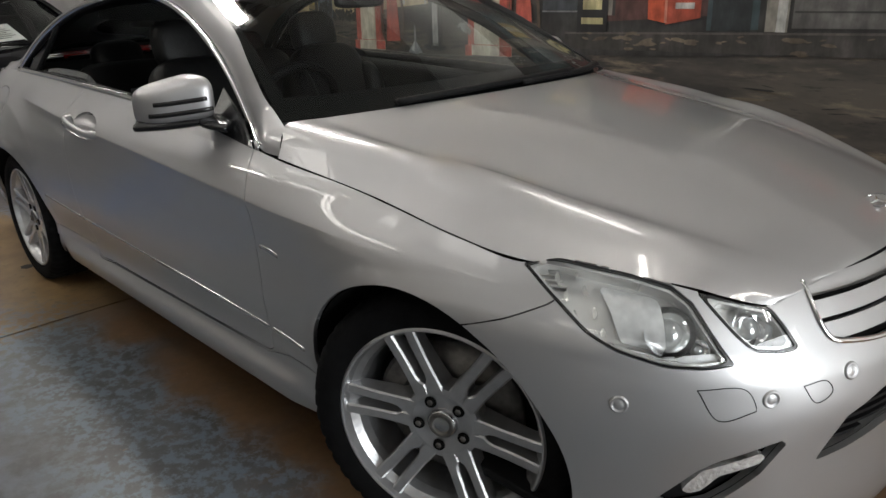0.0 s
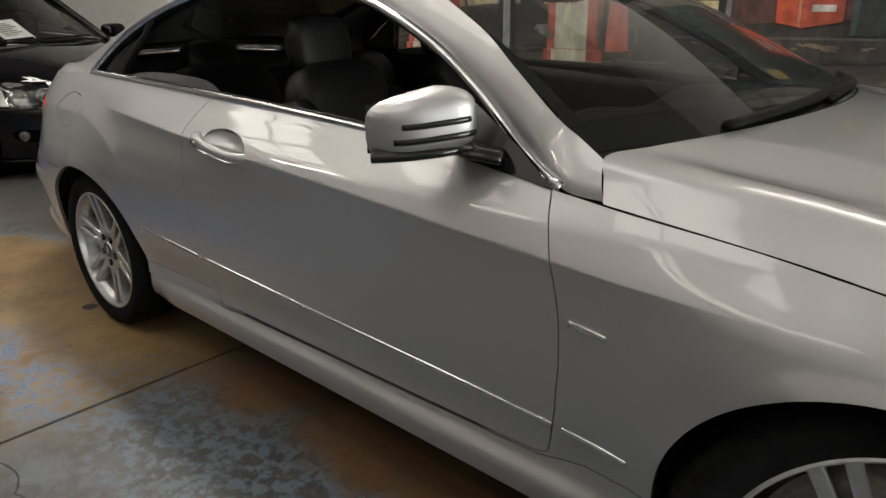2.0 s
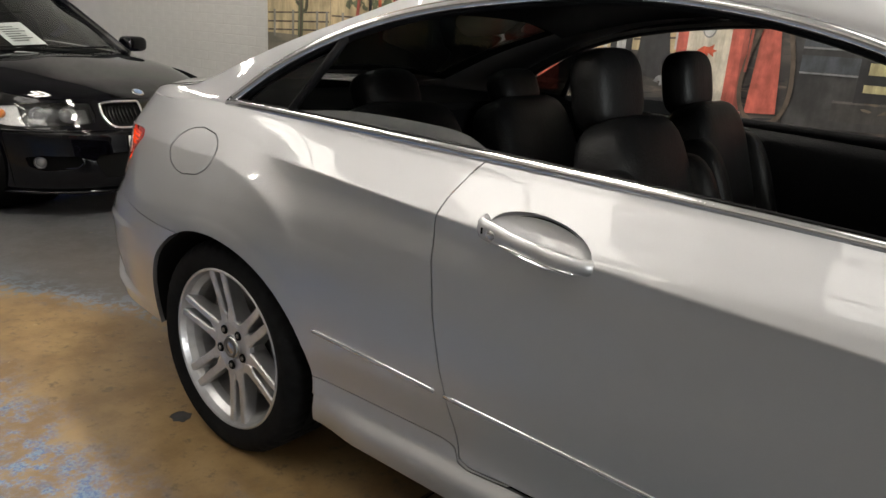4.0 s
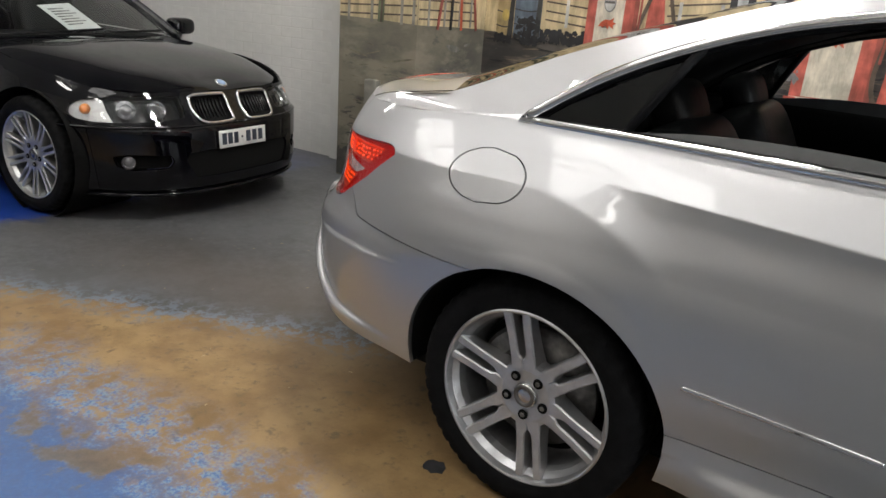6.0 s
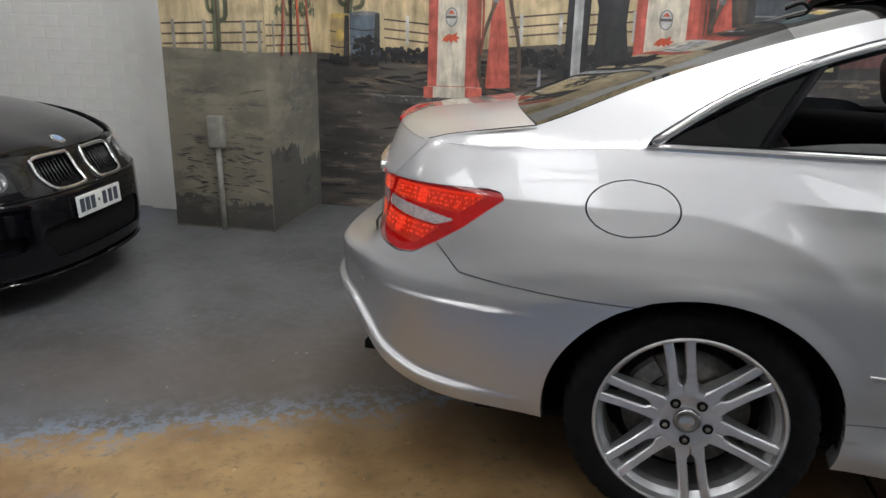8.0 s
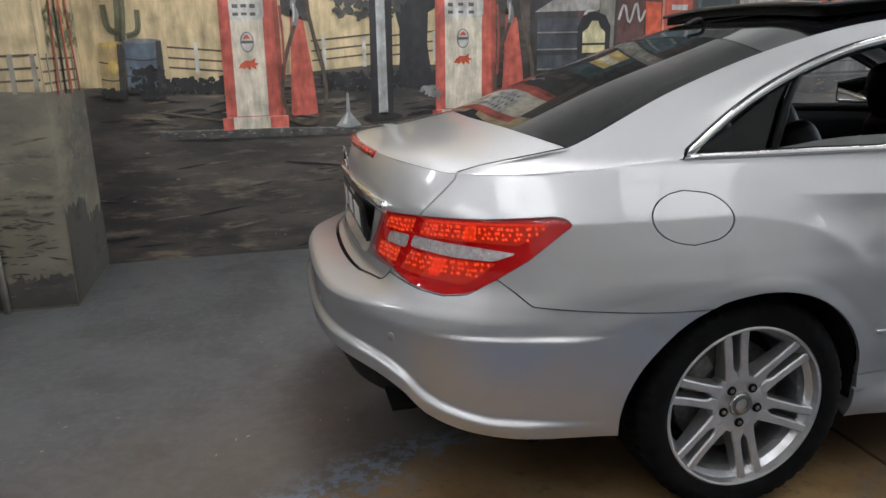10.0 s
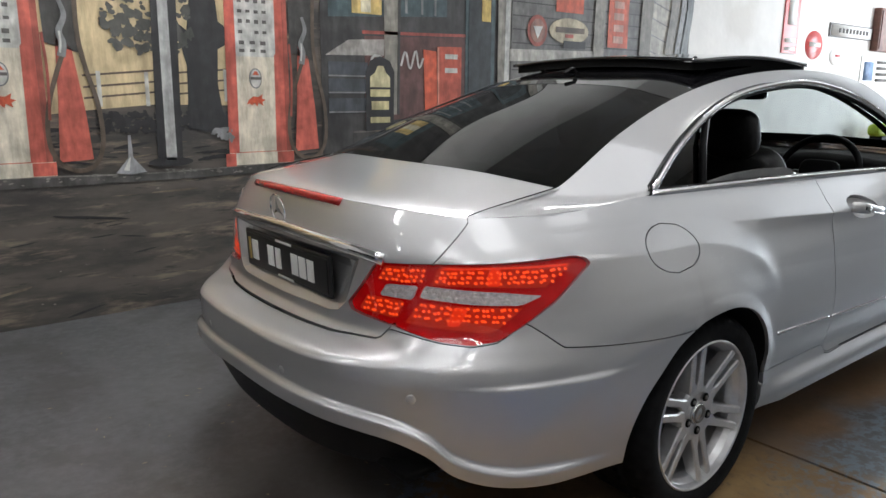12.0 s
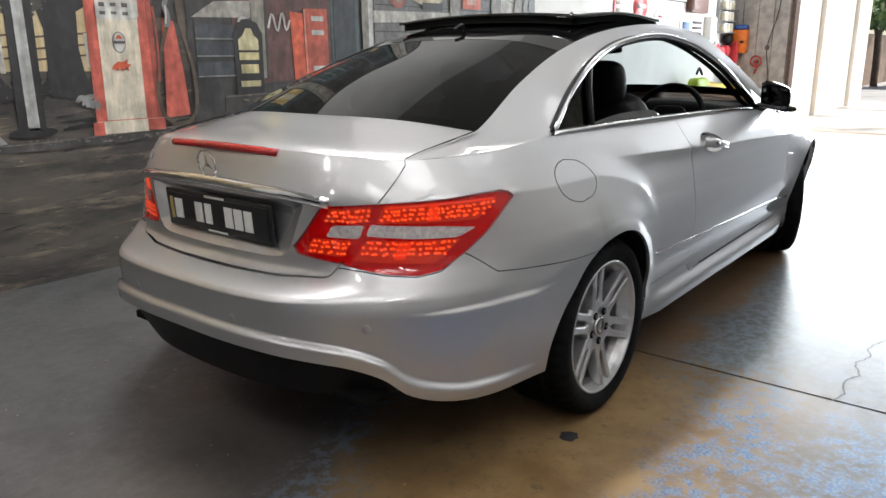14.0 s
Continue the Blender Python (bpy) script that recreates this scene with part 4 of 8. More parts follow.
# ---- wheels ----
def build_wheel(name, m, width, car=None, pairs=6, turn=0.0, bolts=None):
    wheel = new(name)
    wheel.parent, wheel.matrix_local = car or coupe, m
    w = width
    tyre = [(0.232, 0.0), (0.240, -0.008), (0.262, -0.016), (0.290, -0.018), (0.306, -0.008), (0.3165, 0.012)]
    for g in (0.06, 0.11, 0.16):
        tyre += [(0.3185, g - 0.005), (0.311, g - 0.004), (0.311, g + 0.004), (0.3185, g + 0.005)]
    tyre += [(0.3165, w - 0.012), (0.306, w + 0.008), (0.290, w + 0.018), (0.262, w + 0.016), (0.236, w)]
    tv, tf = lathe(tyre, 192)
    for i, (x, y, z) in enumerate(tv):
        r = math.hypot(x, z)
        # shallow grooves across the tread, slanting
        if r > 0.302 and int((math.atan2(z, x) / (2 * math.pi) * 192 + 0.5 + abs(y - w / 2) * 26) % 4) == 0:
            tv[i] = (x * (1 - 0.006 / r), y, z * (1 - 0.006 / r))
    part("tyre", (tv, tf), RUBBER, wheel, "black low-profile tyre")
    barrel = [(0.2405, -0.002), (0.2405, -0.008), (0.236, -0.011), (0.231, -0.008), (0.226, 0.010), (0.214, 0.028), (0.208, 0.05), (0.205, 0.12), (0.215, w), (0.24, w)]
    v, f = lathe(barrel, 72)
    hub = [(0.0, 0.012), (0.033, 0.012), (0.035, 0.016), (0.036, 0.022), (0.070, 0.016), (0.086, 0.018), (0.090, 0.03), (0.088, 0.07), (0.0, 0.07)]
    hv, hf = lathe(hub[2:], 48)
    f += [[i + len(v) for i in q] for q in hf]
    v += hv
    for k in range(pairs):
        for side in (-1, 1):
            a = math.radians(90 + turn + 360 / pairs * k)
            edges = ((0.066, 0.0, 0.0375, 0.017, 0.06), (0.098, 0.0, 0.0360, 0.0155, 0.054), (0.108, 0.0075, 0.0355, 0.0145, 0.052), (0.122, 0.0105, 0.0353, 0.013, 0.050), (0.16, 0.0112, 0.0360, 0.009, 0.044), (0.205, 0.0130, 0.0383, 0.003, 0.038), (0.229, 0.0150, 0.0405, 0.0, 0.03))
            squeeze = 1.0 if pairs == 6 else 0.68
            rows = [(r, (o + i) / 2 * squeeze, (o - i) / 2 * squeeze, y0, depth) for r, i, o, y0, depth in edges]
            base = len(v)
            for r, off, half, y0, depth in rows:
                o = side * off
                ring = [(o - half, y0 + depth), (o - half, y0 + 0.004), (o - half + 0.004, y0), (o + half - 0.004, y0), (o + half, y0 + 0.004), (o + half, y0 + depth)]
                for q, y in ring:
                    v.append((r * math.cos(a) - q * math.sin(a), y, r * math.sin(a) + q * math.cos(a)))
            for i in range(len(rows) - 1):
                for j in range(5):
                    b = base + i * 6 + j
                    f.append([b, b + 6, b + 7, b + 1])
    part("rim", (v, f), ALLOY, wheel, "silver alloy rim with six double spokes", smooth=False)
    part("hub_cap", lathe([(0.0, 0.010), (0.030, 0.011), (0.033, 0.014), (0.034, 0.02)], 32), SATIN, wheel)
    part("cap_ring", lathe([(0.0185, 0.0125), (0.020, 0.0085), (0.029, 0.0085), (0.031, 0.0135)], 32), IRON, wheel)
    for k in range(5):
        a = math.radians(126 + (turn if bolts is None else bolts) + 72 * k)
        cx, cz = 0.056 * math.cos(a), 0.056 * math.sin(a)
        v, f = lathe([(0.0, 0.0128), (0.0130, 0.0128), (0.0142, 0.017)], 14)
        part("bolt_hole", ([(x + cx, y, z + cz) for x, y, z in v], f), CAVITY, wheel)
        v, f = lathe([(0.0, 0.0105), (0.0062, 0.0105), (0.0074, 0.0125)], 6)
        part("bolt", ([(x + cx, y, z + cz) for x, y, z in v], f), IRON, wheel)
    part("brake_disc", lathe([(0.07, 0.085), (0.165, 0.085), (0.165, 0.11), (0.07, 0.11)], 48), IRON, wheel, "grey iron brake disc")
    ring = [(0.112, 0.130), (0.112, 0.068), (0.120, 0.060), (0.166, 0.060), (0.176, 0.070), (0.176, 0.130)]
    turns = np.linspace(2.15, 3.0, 12)
    cal = ([(q * math.cos(g), y, q * math.sin(g)) for g in turns for q, y in ring],
           [(6 * i + j, 6 * i + j + 1, 6 * i + j + 7, 6 * i + j + 6) for i in range(11) for j in range(5)] + [(5, 4, 3, 2, 1, 0), tuple(range(66, 72))])
    part("brake_caliper", cal, IRON, wheel, smooth=False)
    part("wheel_backing", lathe([(0.0, 0.13), (0.20, 0.13)], 40), CAVITY, wheel)
    return wheel


STEER = 23.0
build_wheel("wheel", pose(WHEEL_R[0], -0.846, WHEEL_R[1]), 0.235, turn=11.0, bolts=0.0)
build_wheel("wheel", pose(WHEEL_R[0], 0.846, WHEEL_R[1], 0, 0, 180), 0.235)
kin = pose(1.392, -0.772, 0.333, 0, 0, STEER) @ Matrix.Scale(1.085, 4)
build_wheel("wheel", kin, 0.225, turn=23.0, bolts=-9.0)
build_wheel("wheel", pose(1.392, 0.760, 0.333, 0, 0, STEER + 180) @ Matrix.Scale(1.085, 4), 0.225)
for wx, wz, rx, rz in ((-1.378, 0.312, 0.372, 0.346), (1.392, 0.345, 0.372, 0.372)):
    # liner from the edge of the arch inwards
    lv, lf = [], []
    for k in range(41):
        a = -0.12 + (math.pi + 0.24) * k / 40
        x, z = wx + (rx - 0.004) * math.cos(a), wz + (rz - 0.004) * math.sin(a)
        near = SHELL.v[np.argmin((SHELL.v[:, 0] - x) ** 2 + (SHELL.v[:, 2] - z) ** 2)]
        lv += [(x, near[1] + 0.012, z), (x, -0.42, z)]
    lf = [(2 * k, 2 * k + 2, 2 * k + 3, 2 * k + 1) for k in range(40)]
    back = len(lv)
    lv += [(wx, -0.425, wz)]
    lf += [(2 * k + 1, 2 * k + 3, back) for k in range(40)]
    both("wheel_well", (lv, lf), CAVITY, coupe)

# ---- boot: plate recess, plate, handle bar, lamps ----
def patch(poly, out, fold=0.0, sheet=None):
    """The piece of the shell inside an outline, moved out or in."""
    piece = (sheet or panel(below_top)).cut(inside(poly, 0)).moved(out)
    return piece.folded(fold) if fold else (piece.v, piece.f)


LED_RED = material("lit_red_led", (0.6, 0.02, 0.01), 0.3, emit=(1.0, 0.10, 0.006), power=0.8)
LED_BLOCK = material("lit_orange_block", (0.6, 0.03, 0.01), 0.3, emit=(1.0, 0.04, 0.002), power=0.38)
LED_ORANGE = material("lit_led_bar", (0.6, 0.03, 0.01), 0.3, emit=(1.0, 0.022, 0.002), power=0.07)
RED_PLASTIC = material("red_lamp_plastic", (0.40, 0.002, 0.003), 0.25, coat=0.2, grain=0.2, size=25, emit=(1.0, 0.004, 0.004), power=0.07)
LAMP_CLEAR = material("clear_lamp_reflector", (0.93, 0.92, 0.91), 0.16, 0.55, 0.8, 0.30, 90.0, 1.0, 110.0)
PLATE_BLACK = material("plate_black", (0.012, 0.012, 0.013), 0.35, grain=0.2, size=30)
PLATE_WHITE = material("plate_white", (0.78, 0.78, 0.76), 0.5, grain=0.05, size=50)
for lamp_red in (LED_RED, LED_BLOCK, LED_ORANGE, RED_PLASTIC):
    lamp_red.node_tree.nodes["Principled BSDF"].inputs["Specular IOR Level"].default_value = 0.1
# the lit bars glow unevenly, brighter in small cells
glow_nodes, glow_links = LED_ORANGE.node_tree.nodes, LED_ORANGE.node_tree.links
cells, level = glow_nodes.new("ShaderNodeTexVoronoi"), glow_nodes.new("ShaderNodeMapRange")
cells.inputs["Scale"].default_value = 110.0
level.inputs["From Min"].default_value, level.inputs["From Max"].default_value = 0.55, 0.05
level.inputs["To Min"].default_value, level.inputs["To Max"].default_value = 0.025, 0.12
glow_links.new(glow_nodes.new("ShaderNodeTexCoord").outputs["Object"], cells.inputs["Vector"])
glow_links.new(cells.outputs["Distance"], level.inputs["Value"])
glow_links.new(level.outputs["Result"], glow_nodes["Principled BSDF"].inputs["Emission Strength"])
RED_LENS = pane("red_lens", (0.98, 0.94, 0.94), 1.0, ior=1.4)



ring = [(lid_x(y, z) + 0.001, y, z) for y, z in RECESS_YZ]
inner_ring = [(x + 0.026, y * 0.84, 0.768 + (z - 0.768) * 0.72) for x, y, z in ring]
n = len(ring)
part("plate_recess", (ring + inner_ring, [(k, (k + 1) % n, n + (k + 1) % n, n + k) for k in range(n)] + [tuple(range(n, 2 * n))]), SILVER, boot, smooth=False)
bar = curve_through([(lid_x(y, z) - 0.005, y, z) for y, z in ((-0.466, 0.852), (-0.36, 0.866), (-0.18, 0.875), (0, 0.879), (0.18, 0.875), (0.36, 0.866), (0.466, 0.852))], 40)
part("handle_bar", tube(bar, 0.012, 10, flat=(0.013, 0.017)), CHROME, boot, "chrome bar over the number plate")
brake = curve_through([(-2.290, -0.262, 0.974), (-2.308, -0.13, 0.980), (-2.316, 0, 0.982), (-2.308, 0.13, 0.980), (-2.290, 0.262, 0.974)], 30)
part("brake_light", tube(brake, 0.012, 8, flat=(0.013, 0.0125)), material("brake_light_red", (0.42, 0.012, 0.012), 0.2, coat=0.6, grain=0.25, size=60), boot, "red high brake light strip")


def round_badge(name, m, r, mat, parent):
    """A ring with three arms to its middle."""
    circle = [(r * math.cos(a), r * math.sin(a), 0) for a in np.linspace(0, 2 * math.pi, 36, endpoint=False)]
    v, f = tube(circle, r * 0.075, 8, closed=True)
    v, f = [tuple(q) for q in v], [list(q) for q in f]
    for k in range(3):
        a = math.radians(90 + 120 * k)
        c, s, b = math.cos(a), math.sin(a), len(v)
        w = r * 0.20
        v += [(0, 0, r * 0.16), (w * -s * 0.9 - c * 0.12 * r, w * c * 0.9 - s * 0.12 * r, 0), (r * c, r * s, 0.0), (-w * -s * 0.9 - c * 0.12 * r, -w * c * 0.9 - s * 0.12 * r, 0)]
        f += [[b, b + 2, b + 1], [b, b + 3, b + 2]]
    ob = part(name, ([tuple(m @ Vector(q)) for q in v], f), mat, parent, "chrome ring badge", smooth=False)
    return ob


round_badge("badge", pose(-2.352, 0, 0.928, 90, 0, -90) @ pose(0, 0, 0, 8), 0.043, CHROME, boot)
for gap, w in ((0.0, 0.020), (0.028, 0.018), (0.054, 0.018), (0.080, 0.018)):
    y = 0.42 + gap
    rows = [(lid_x(q, z), q, z) for z in (0.906, 0.928) for q in (y - w / 2, y + w / 2)]
    v = [(x - 0.003, q, z) for x, q, z in rows] + [(x + 0.004, q, z) for x, q, z in rows]
    part("boot_lettering", (v, [(0, 1, 3, 2), (0, 4, 5, 1), (2, 3, 7, 6), (0, 2, 6, 4), (1, 5, 7, 3)]), CHROME, boot, smooth=False)
plate = thing("number_plate", "black number plate with white bars in a dark frame", "number plate")
plate.matrix_world = pose(-2.328, 0.003, 0.769, 0, -3, 0)
part("frame", box(-0.006, 0.004, -0.270, 0.270, -0.061, 0.061, 0.004), PLATE_BLACK, plate)
part("plate_face", box(-0.009, -0.005, -0.258, 0.258, -0.050, 0.050, 0.001), PLATE_BLACK, plate)
for y, w in ((0.196, 0.042), (0.085, 0.040), (0.035, 0.034), (-0.070, 0.040), (-0.118, 0.040), (-0.166, 0.038)):
    part("bar", box(-0.0115, -0.0085, y - w / 2, y + w / 2, -0.032, 0.032, 0.001), PLATE_WHITE, plate)
for z0 in (0.050, -0.059):
    part("small_bar", box(-0.0085, -0.0055, -0.05, 0.05, z0, z0 + 0.007), PLATE_WHITE, plate)
part("side_bar", box(-0.0115, -0.0085, 0.228, 0.242, -0.036, 0.036), material("plate_yellow", (0.5, 0.36, 0.12), 0.5), plate)


def led_dots(rows, out):
    """Small lenses, turned to the rear, along lines of (way, height)."""
    v, f = [], []
    shake = random.Random(5)
    for (s0, z0), (s1, z1), count in rows:
        for k in range(count):
            t = (k + 0.5 + shake.uniform(-0.38, 0.38)) / (count)
            s, z = s0 + (s1 - s0) * t, z0 + (z1 - z0) * t + shake.uniform(-0.0022, 0.0022)
            q = [shell_point(s + a, z + b) for a, b in ((-0.004, 0.0), (0.0, -0.003), (0.004, 0.0), (0.0, 0.003))]
            nrm = np.cross(q[1] - q[3], q[2] - q[0])
            nrm = nrm / np.linalg.norm(nrm)
            nrm = nrm if nrm[1] < 0 or nrm[0] < 0 else -nrm
            face = np.array((-0.80, -0.12, 0.0)) + 0.25 * nrm
            face = face / np.linalg.norm(face)
            across = np.array((face[1], -face[0], 0.0)) / math.hypot(face[0], face[1])
            c, b = sum(q) / 4 + nrm * (out + 0.002), len(v)
            v += [tuple(c + across * 0.0056 * math.cos(g) + np.array((0, 0, 0.0040 * math.sin(g)))) for g in np.linspace(0, 2 * math.pi, 6, endpoint=False)] + [tuple(c + face * 0.003)]
            f += [[b + g, b + (g + 1) % 6, b + 6] for g in range(6)]
    return v, f


for side in ("right", "left"):
    flip = (lambda q: q) if side == "right" else mirror
    lamp = part("tail_lamp", flip(patch(LAMP_OUT, -0.012)), RED_PLASTIC, coupe, "lit red tail lamp")
    part("reflector", flip(patch([(-1.885, 0.777), (-2.0, 0.787), (-2.255, 0.797), (-2.275, 0.766), (-2.1, 0.757), (-1.955, 0.755)], -0.007)), LAMP_CLEAR, lamp, "clear silver reflector band")
    part("led_array", flip(led_dots([*[((-1.80 - 0.025 * k, 0.838 - 0.013 * k), (-2.205 - 0.006 * k, 0.833 - 0.012 * k), 24 - k) for k in range(3)]], -0.008)), LED_RED, lamp)
    part("led_array", flip(led_dots([*[((-1.96 - 0.02 * k, 0.743 - 0.014 * k), (-2.28 - 0.009 * k, 0.747 - 0.014 * k), 19 - k) for k in range(3)]], -0.008)), LED_RED, lamp)
    part("light_bar", flip(patch([(-1.785, 0.854), (-2.0, 0.852), (-2.205, 0.848), (-2.235, 0.800), (-2.0, 0.799), (-1.875, 0.797)], -0.0085)), LED_ORANGE, lamp)
    part("light_bar", flip(patch([(-1.945, 0.750), (-2.1, 0.752), (-2.275, 0.754), (-2.325, 0.700), (-2.15, 0.694), (-2.04, 0.690)], -0.0085)), LED_ORANGE, lamp)
    part("light_line", flip(patch([(-1.80, 0.8515), (-2.0, 0.850), (-2.195, 0.845), (-2.197, 0.839), (-2.0, 0.8445), (-1.805, 0.8455)], -0.0045, 0.003)), LED_BLOCK, lamp)
    part("lit_block", flip(patch([(-2.005, 0.846), (-2.045, 0.846), (-2.055, 0.803), (-2.015, 0.803)], -0.0045, 0.003)), LED_BLOCK, lamp)
    part("lit_block", flip(patch([(-2.115, 0.748), (-2.16, 0.749), (-2.185, 0.704), (-2.145, 0.702)], -0.0045, 0.003)), LED_BLOCK, lamp)
    part("lens", flip(patch(LAMP_OUT, 0.003, 0.012)), RED_LENS, lamp, "clear glossy lens").visible_shadow = False
    lamp = part("tail_lamp", flip(patch(LAMP_IN, -0.012)), RED_PLASTIC, boot, "lit red inner tail lamp")
    part("reflector", flip(patch([(-2.275, 0.795), (-2.39, 0.790), (-2.42, 0.757), (-2.30, 0.758)], -0.007)), LAMP_CLEAR, lamp)
    part("light_bar", flip(patch([(-2.24, 0.845), (-2.395, 0.836), (-2.425, 0.798), (-2.272, 0.803)], -0.0085)), LED_ORANGE, lamp)
    part("light_bar", flip(patch([(-2.325, 0.753), (-2.465, 0.751), (-2.50, 0.708), (-2.36, 0.705)], -0.0085)), LED_ORANGE, lamp)
    part("led_array", flip(led_dots([*[((-2.245 - 0.008 * k, 0.834 - 0.014 * k), (-2.40 - 0.008 * k, 0.826 - 0.012 * k), 9) for k in range(3)], *[((-2.33 + -0.008 * k, 0.744 - 0.014 * k), (-2.47 - 0.007 * k, 0.742 - 0.014 * k), 9) for k in range(3)]], -0.008)), LED_RED, lamp)
    part("lens", flip(patch(LAMP_IN, 0.003, 0.012)), RED_LENS, lamp, "clear glossy lens").visible_shadow = False

# ---- front: lamps, grille, intakes ----
REFLECTOR = material("lamp_reflector", (0.86, 0.86, 0.85), 0.26, 0.55, 0.3, 0.10, 18.0, 0.6, 30.0)
FROSTED = material("frosted_lamp_drum", (0.80, 0.81, 0.82), 0.30, 0.45, 0.6, 0.12, 45.0, 0.3, 60.0)
FIN = material("lamp_fin_chrome", (0.85, 0.85, 0.84), 0.14, 0.9, grain=0.05, size=10)
GLASS_BALL = material("projector_glass", (0.55, 0.57, 0.58), 0.06, 0.6, 1.0, 0.1, 50)


def shell_axes(s, z):
    p = shell_point(s, z)
    a, b = shell_point(s + 0.01, z) - p, shell_point(s, z + 0.01) - p
    nrm = Vector(np.cross(a, b)).normalized()
    if nrm.y > 0:
        nrm = -nrm
    return Vector(p), nrm


def on_shell(s, z, out=0.0):
    """A pose on the shell, its z axis outwards."""
    p, nrm = shell_axes(s, z)
    return Matrix.Translation(p + nrm * out) @ nrm.to_track_quat("Z", "Y").to_matrix().to_4x4()


def box_mesh(hx, hy, hz):
    """A plain bar by its half sizes."""
    v = [(x * hx, y * hy, z * hz) for x in (-1, 1) for y in (-1, 1) for z in (-1, 1)]
    return v, [(0, 1, 3, 2), (4, 6, 7, 5), (0, 4, 5, 1), (2, 3, 7, 6), (0, 2, 6, 4), (1, 5, 7, 3)]


def placed(mesh, m):
    return [tuple(m @ Vector(q)) for q in mesh[0]], mesh[1]


def bowl(r, depth=0.026):
    return lathe([(r, 0.0), (r * 0.98, -0.004), (r * 0.85, -depth * 0.5), (r * 0.55, -depth * 0.9), (r * 0.3, -depth)], 32, "z")


def ball(r):
    return lathe([(r * math.cos(a), r * 0.7 * math.sin(a)) for a in np.linspace(0, math.pi / 2, 8)], 24, "z")


for side in ("right", "left"):
    flip = (lambda q: q) if side == "right" else mirror
    lamp = part("headlamp", flip(patch(HEADLAMP, -0.048)), REFLECTOR, front, "clear-lens headlamp with chrome reflector")
    for s0, s1 in ((1.62, 1.665), (1.665, 1.70)):
        part("lamp_fin", flip(patch([(s0, 0.815), (s0 + 0.012, 0.815), (s1 + 0.062, 0.66), (s1 + 0.05, 0.66)], -0.018, 0.025, panel(below_top).cut(inside(HEADLAMP, 0.004)))), FIN, lamp)
    for k in range(6):
        z0 = 0.805 - 0.0085 * k
        part("lamp_rib", flip(patch([(1.60, z0), (1.60, z0 - 0.003), (1.652 + 0.004 * k, z0 - 0.003), (1.652 + 0.004 * k, z0)], -0.030, 0.012, panel(below_top).cut(inside(HEADLAMP, 0.005)))), FIN, lamp)
    # frosted drum that leads to the main lens
    drum = panel(below_top).cut(inside([(1.722, 0.782), (1.835, 0.762), (1.845, 0.672), (1.765, 0.690)], 0))
    mid = 0.732 - 0.16 * (drum.p[:, 0] - 1.775)
    swell = 0.034 * np.sqrt(np.clip(1 - ((drum.p[:, 1] - mid) / 0.049) ** 2, 0, 1))
    drum = Sheet(drum.v + drum.normals() * (swell - 0.046)[:, None], drum.p, drum.f)
    part("lamp_drum", flip(drum.folded(0.004)), FROSTED, lamp)
    part("lamp_ring", flip(placed(bowl(0.048), on_shell(1.850, 0.706, -0.014))), CHROME, lamp)
    part("lamp_ring", flip(placed(bowl(0.037, 0.018), on_shell(1.852, 0.706, -0.020))), FIN, lamp)
    part("projector", flip(placed(ball(0.027), on_shell(1.852, 0.706, -0.034))), GLASS_BALL, lamp)
    for s0, z0, r0 in ((1.900, 0.722, 0.024), (1.905, 0.675, 0.020), (1.880, 0.757, 0.014)):
        part("lamp_ring", flip(placed(bowl(r0, 0.014), on_shell(s0, z0, -0.022))), CHROME, lamp)
        part("bulb", flip(placed(ball(r0 * 0.45), on_shell(s0, z0, -0.032))), GLASS_BALL, lamp)
    part("lamp_tray", flip(patch([(1.72, 0.685), (1.83, 0.665), (1.93, 0.668), (1.945, 0.652), (1.83, 0.650), (1.755, 0.674)], -0.020, 0.02)), FROSTED, lamp)
    rim = panel(below_top).cut(inside(HEADLAMP, 0.001)).cut(lambda p, v: 0.0045 - inside_polygon(p, HEADLAMP)).moved(0.001)
    part("lamp_seal", flip(rim.folded(0.012)), GLOSS_BLACK, lamp)
    part("lamp_wall", flip(panel(below_top).cut(inside(HEADLAMP, 0.005)).cut(lambda p, v: 0.004 - inside_polygon(p, HEADLAMP) + 0.005).moved(-0.006).folded(0.046)), REFLECTOR, lamp)
    part("lens", flip(patch(HEADLAMP, -0.002)), LENS, lamp, "clear glossy lens").visible_shadow = False
    lamp = part("headlamp", flip(patch(HEADLAMP_B, -0.042)), REFLECTOR, front, "clear-lens inner headlamp")
    part("lamp_ring", flip(placed(bowl(0.042), on_shell(2.01, 0.705, -0.02))), CHROME, lamp)
    part("projector", flip(placed(ball(0.022), on_shell(2.01, 0.705, -0.034))), GLASS_BALL, lamp)
    rim = panel(below_top).cut(inside(HEADLAMP_B, 0.001)).cut(lambda p, v: 0.0045 - inside_polygon(p, HEADLAMP_B)).moved(0.001)
    part("lamp_seal", flip(rim.folded(0.012)), GLOSS_BLACK, lamp)
    part("lamp_wall", flip(panel(below_top).cut(inside(HEADLAMP_B, 0.005)).cut(lambda p, v: 0.004 - inside_polygon(p, HEADLAMP_B) + 0.005).moved(-0.006).folded(0.040)), REFLECTOR, lamp)
    part("lens", flip(patch(HEADLAMP_B, -0.002)), LENS, lamp, "clear glossy lens").visible_shadow = False
    fog = part("fog_recess", flip(patch(FOG, -0.035)), BLACK_PLASTIC, front)
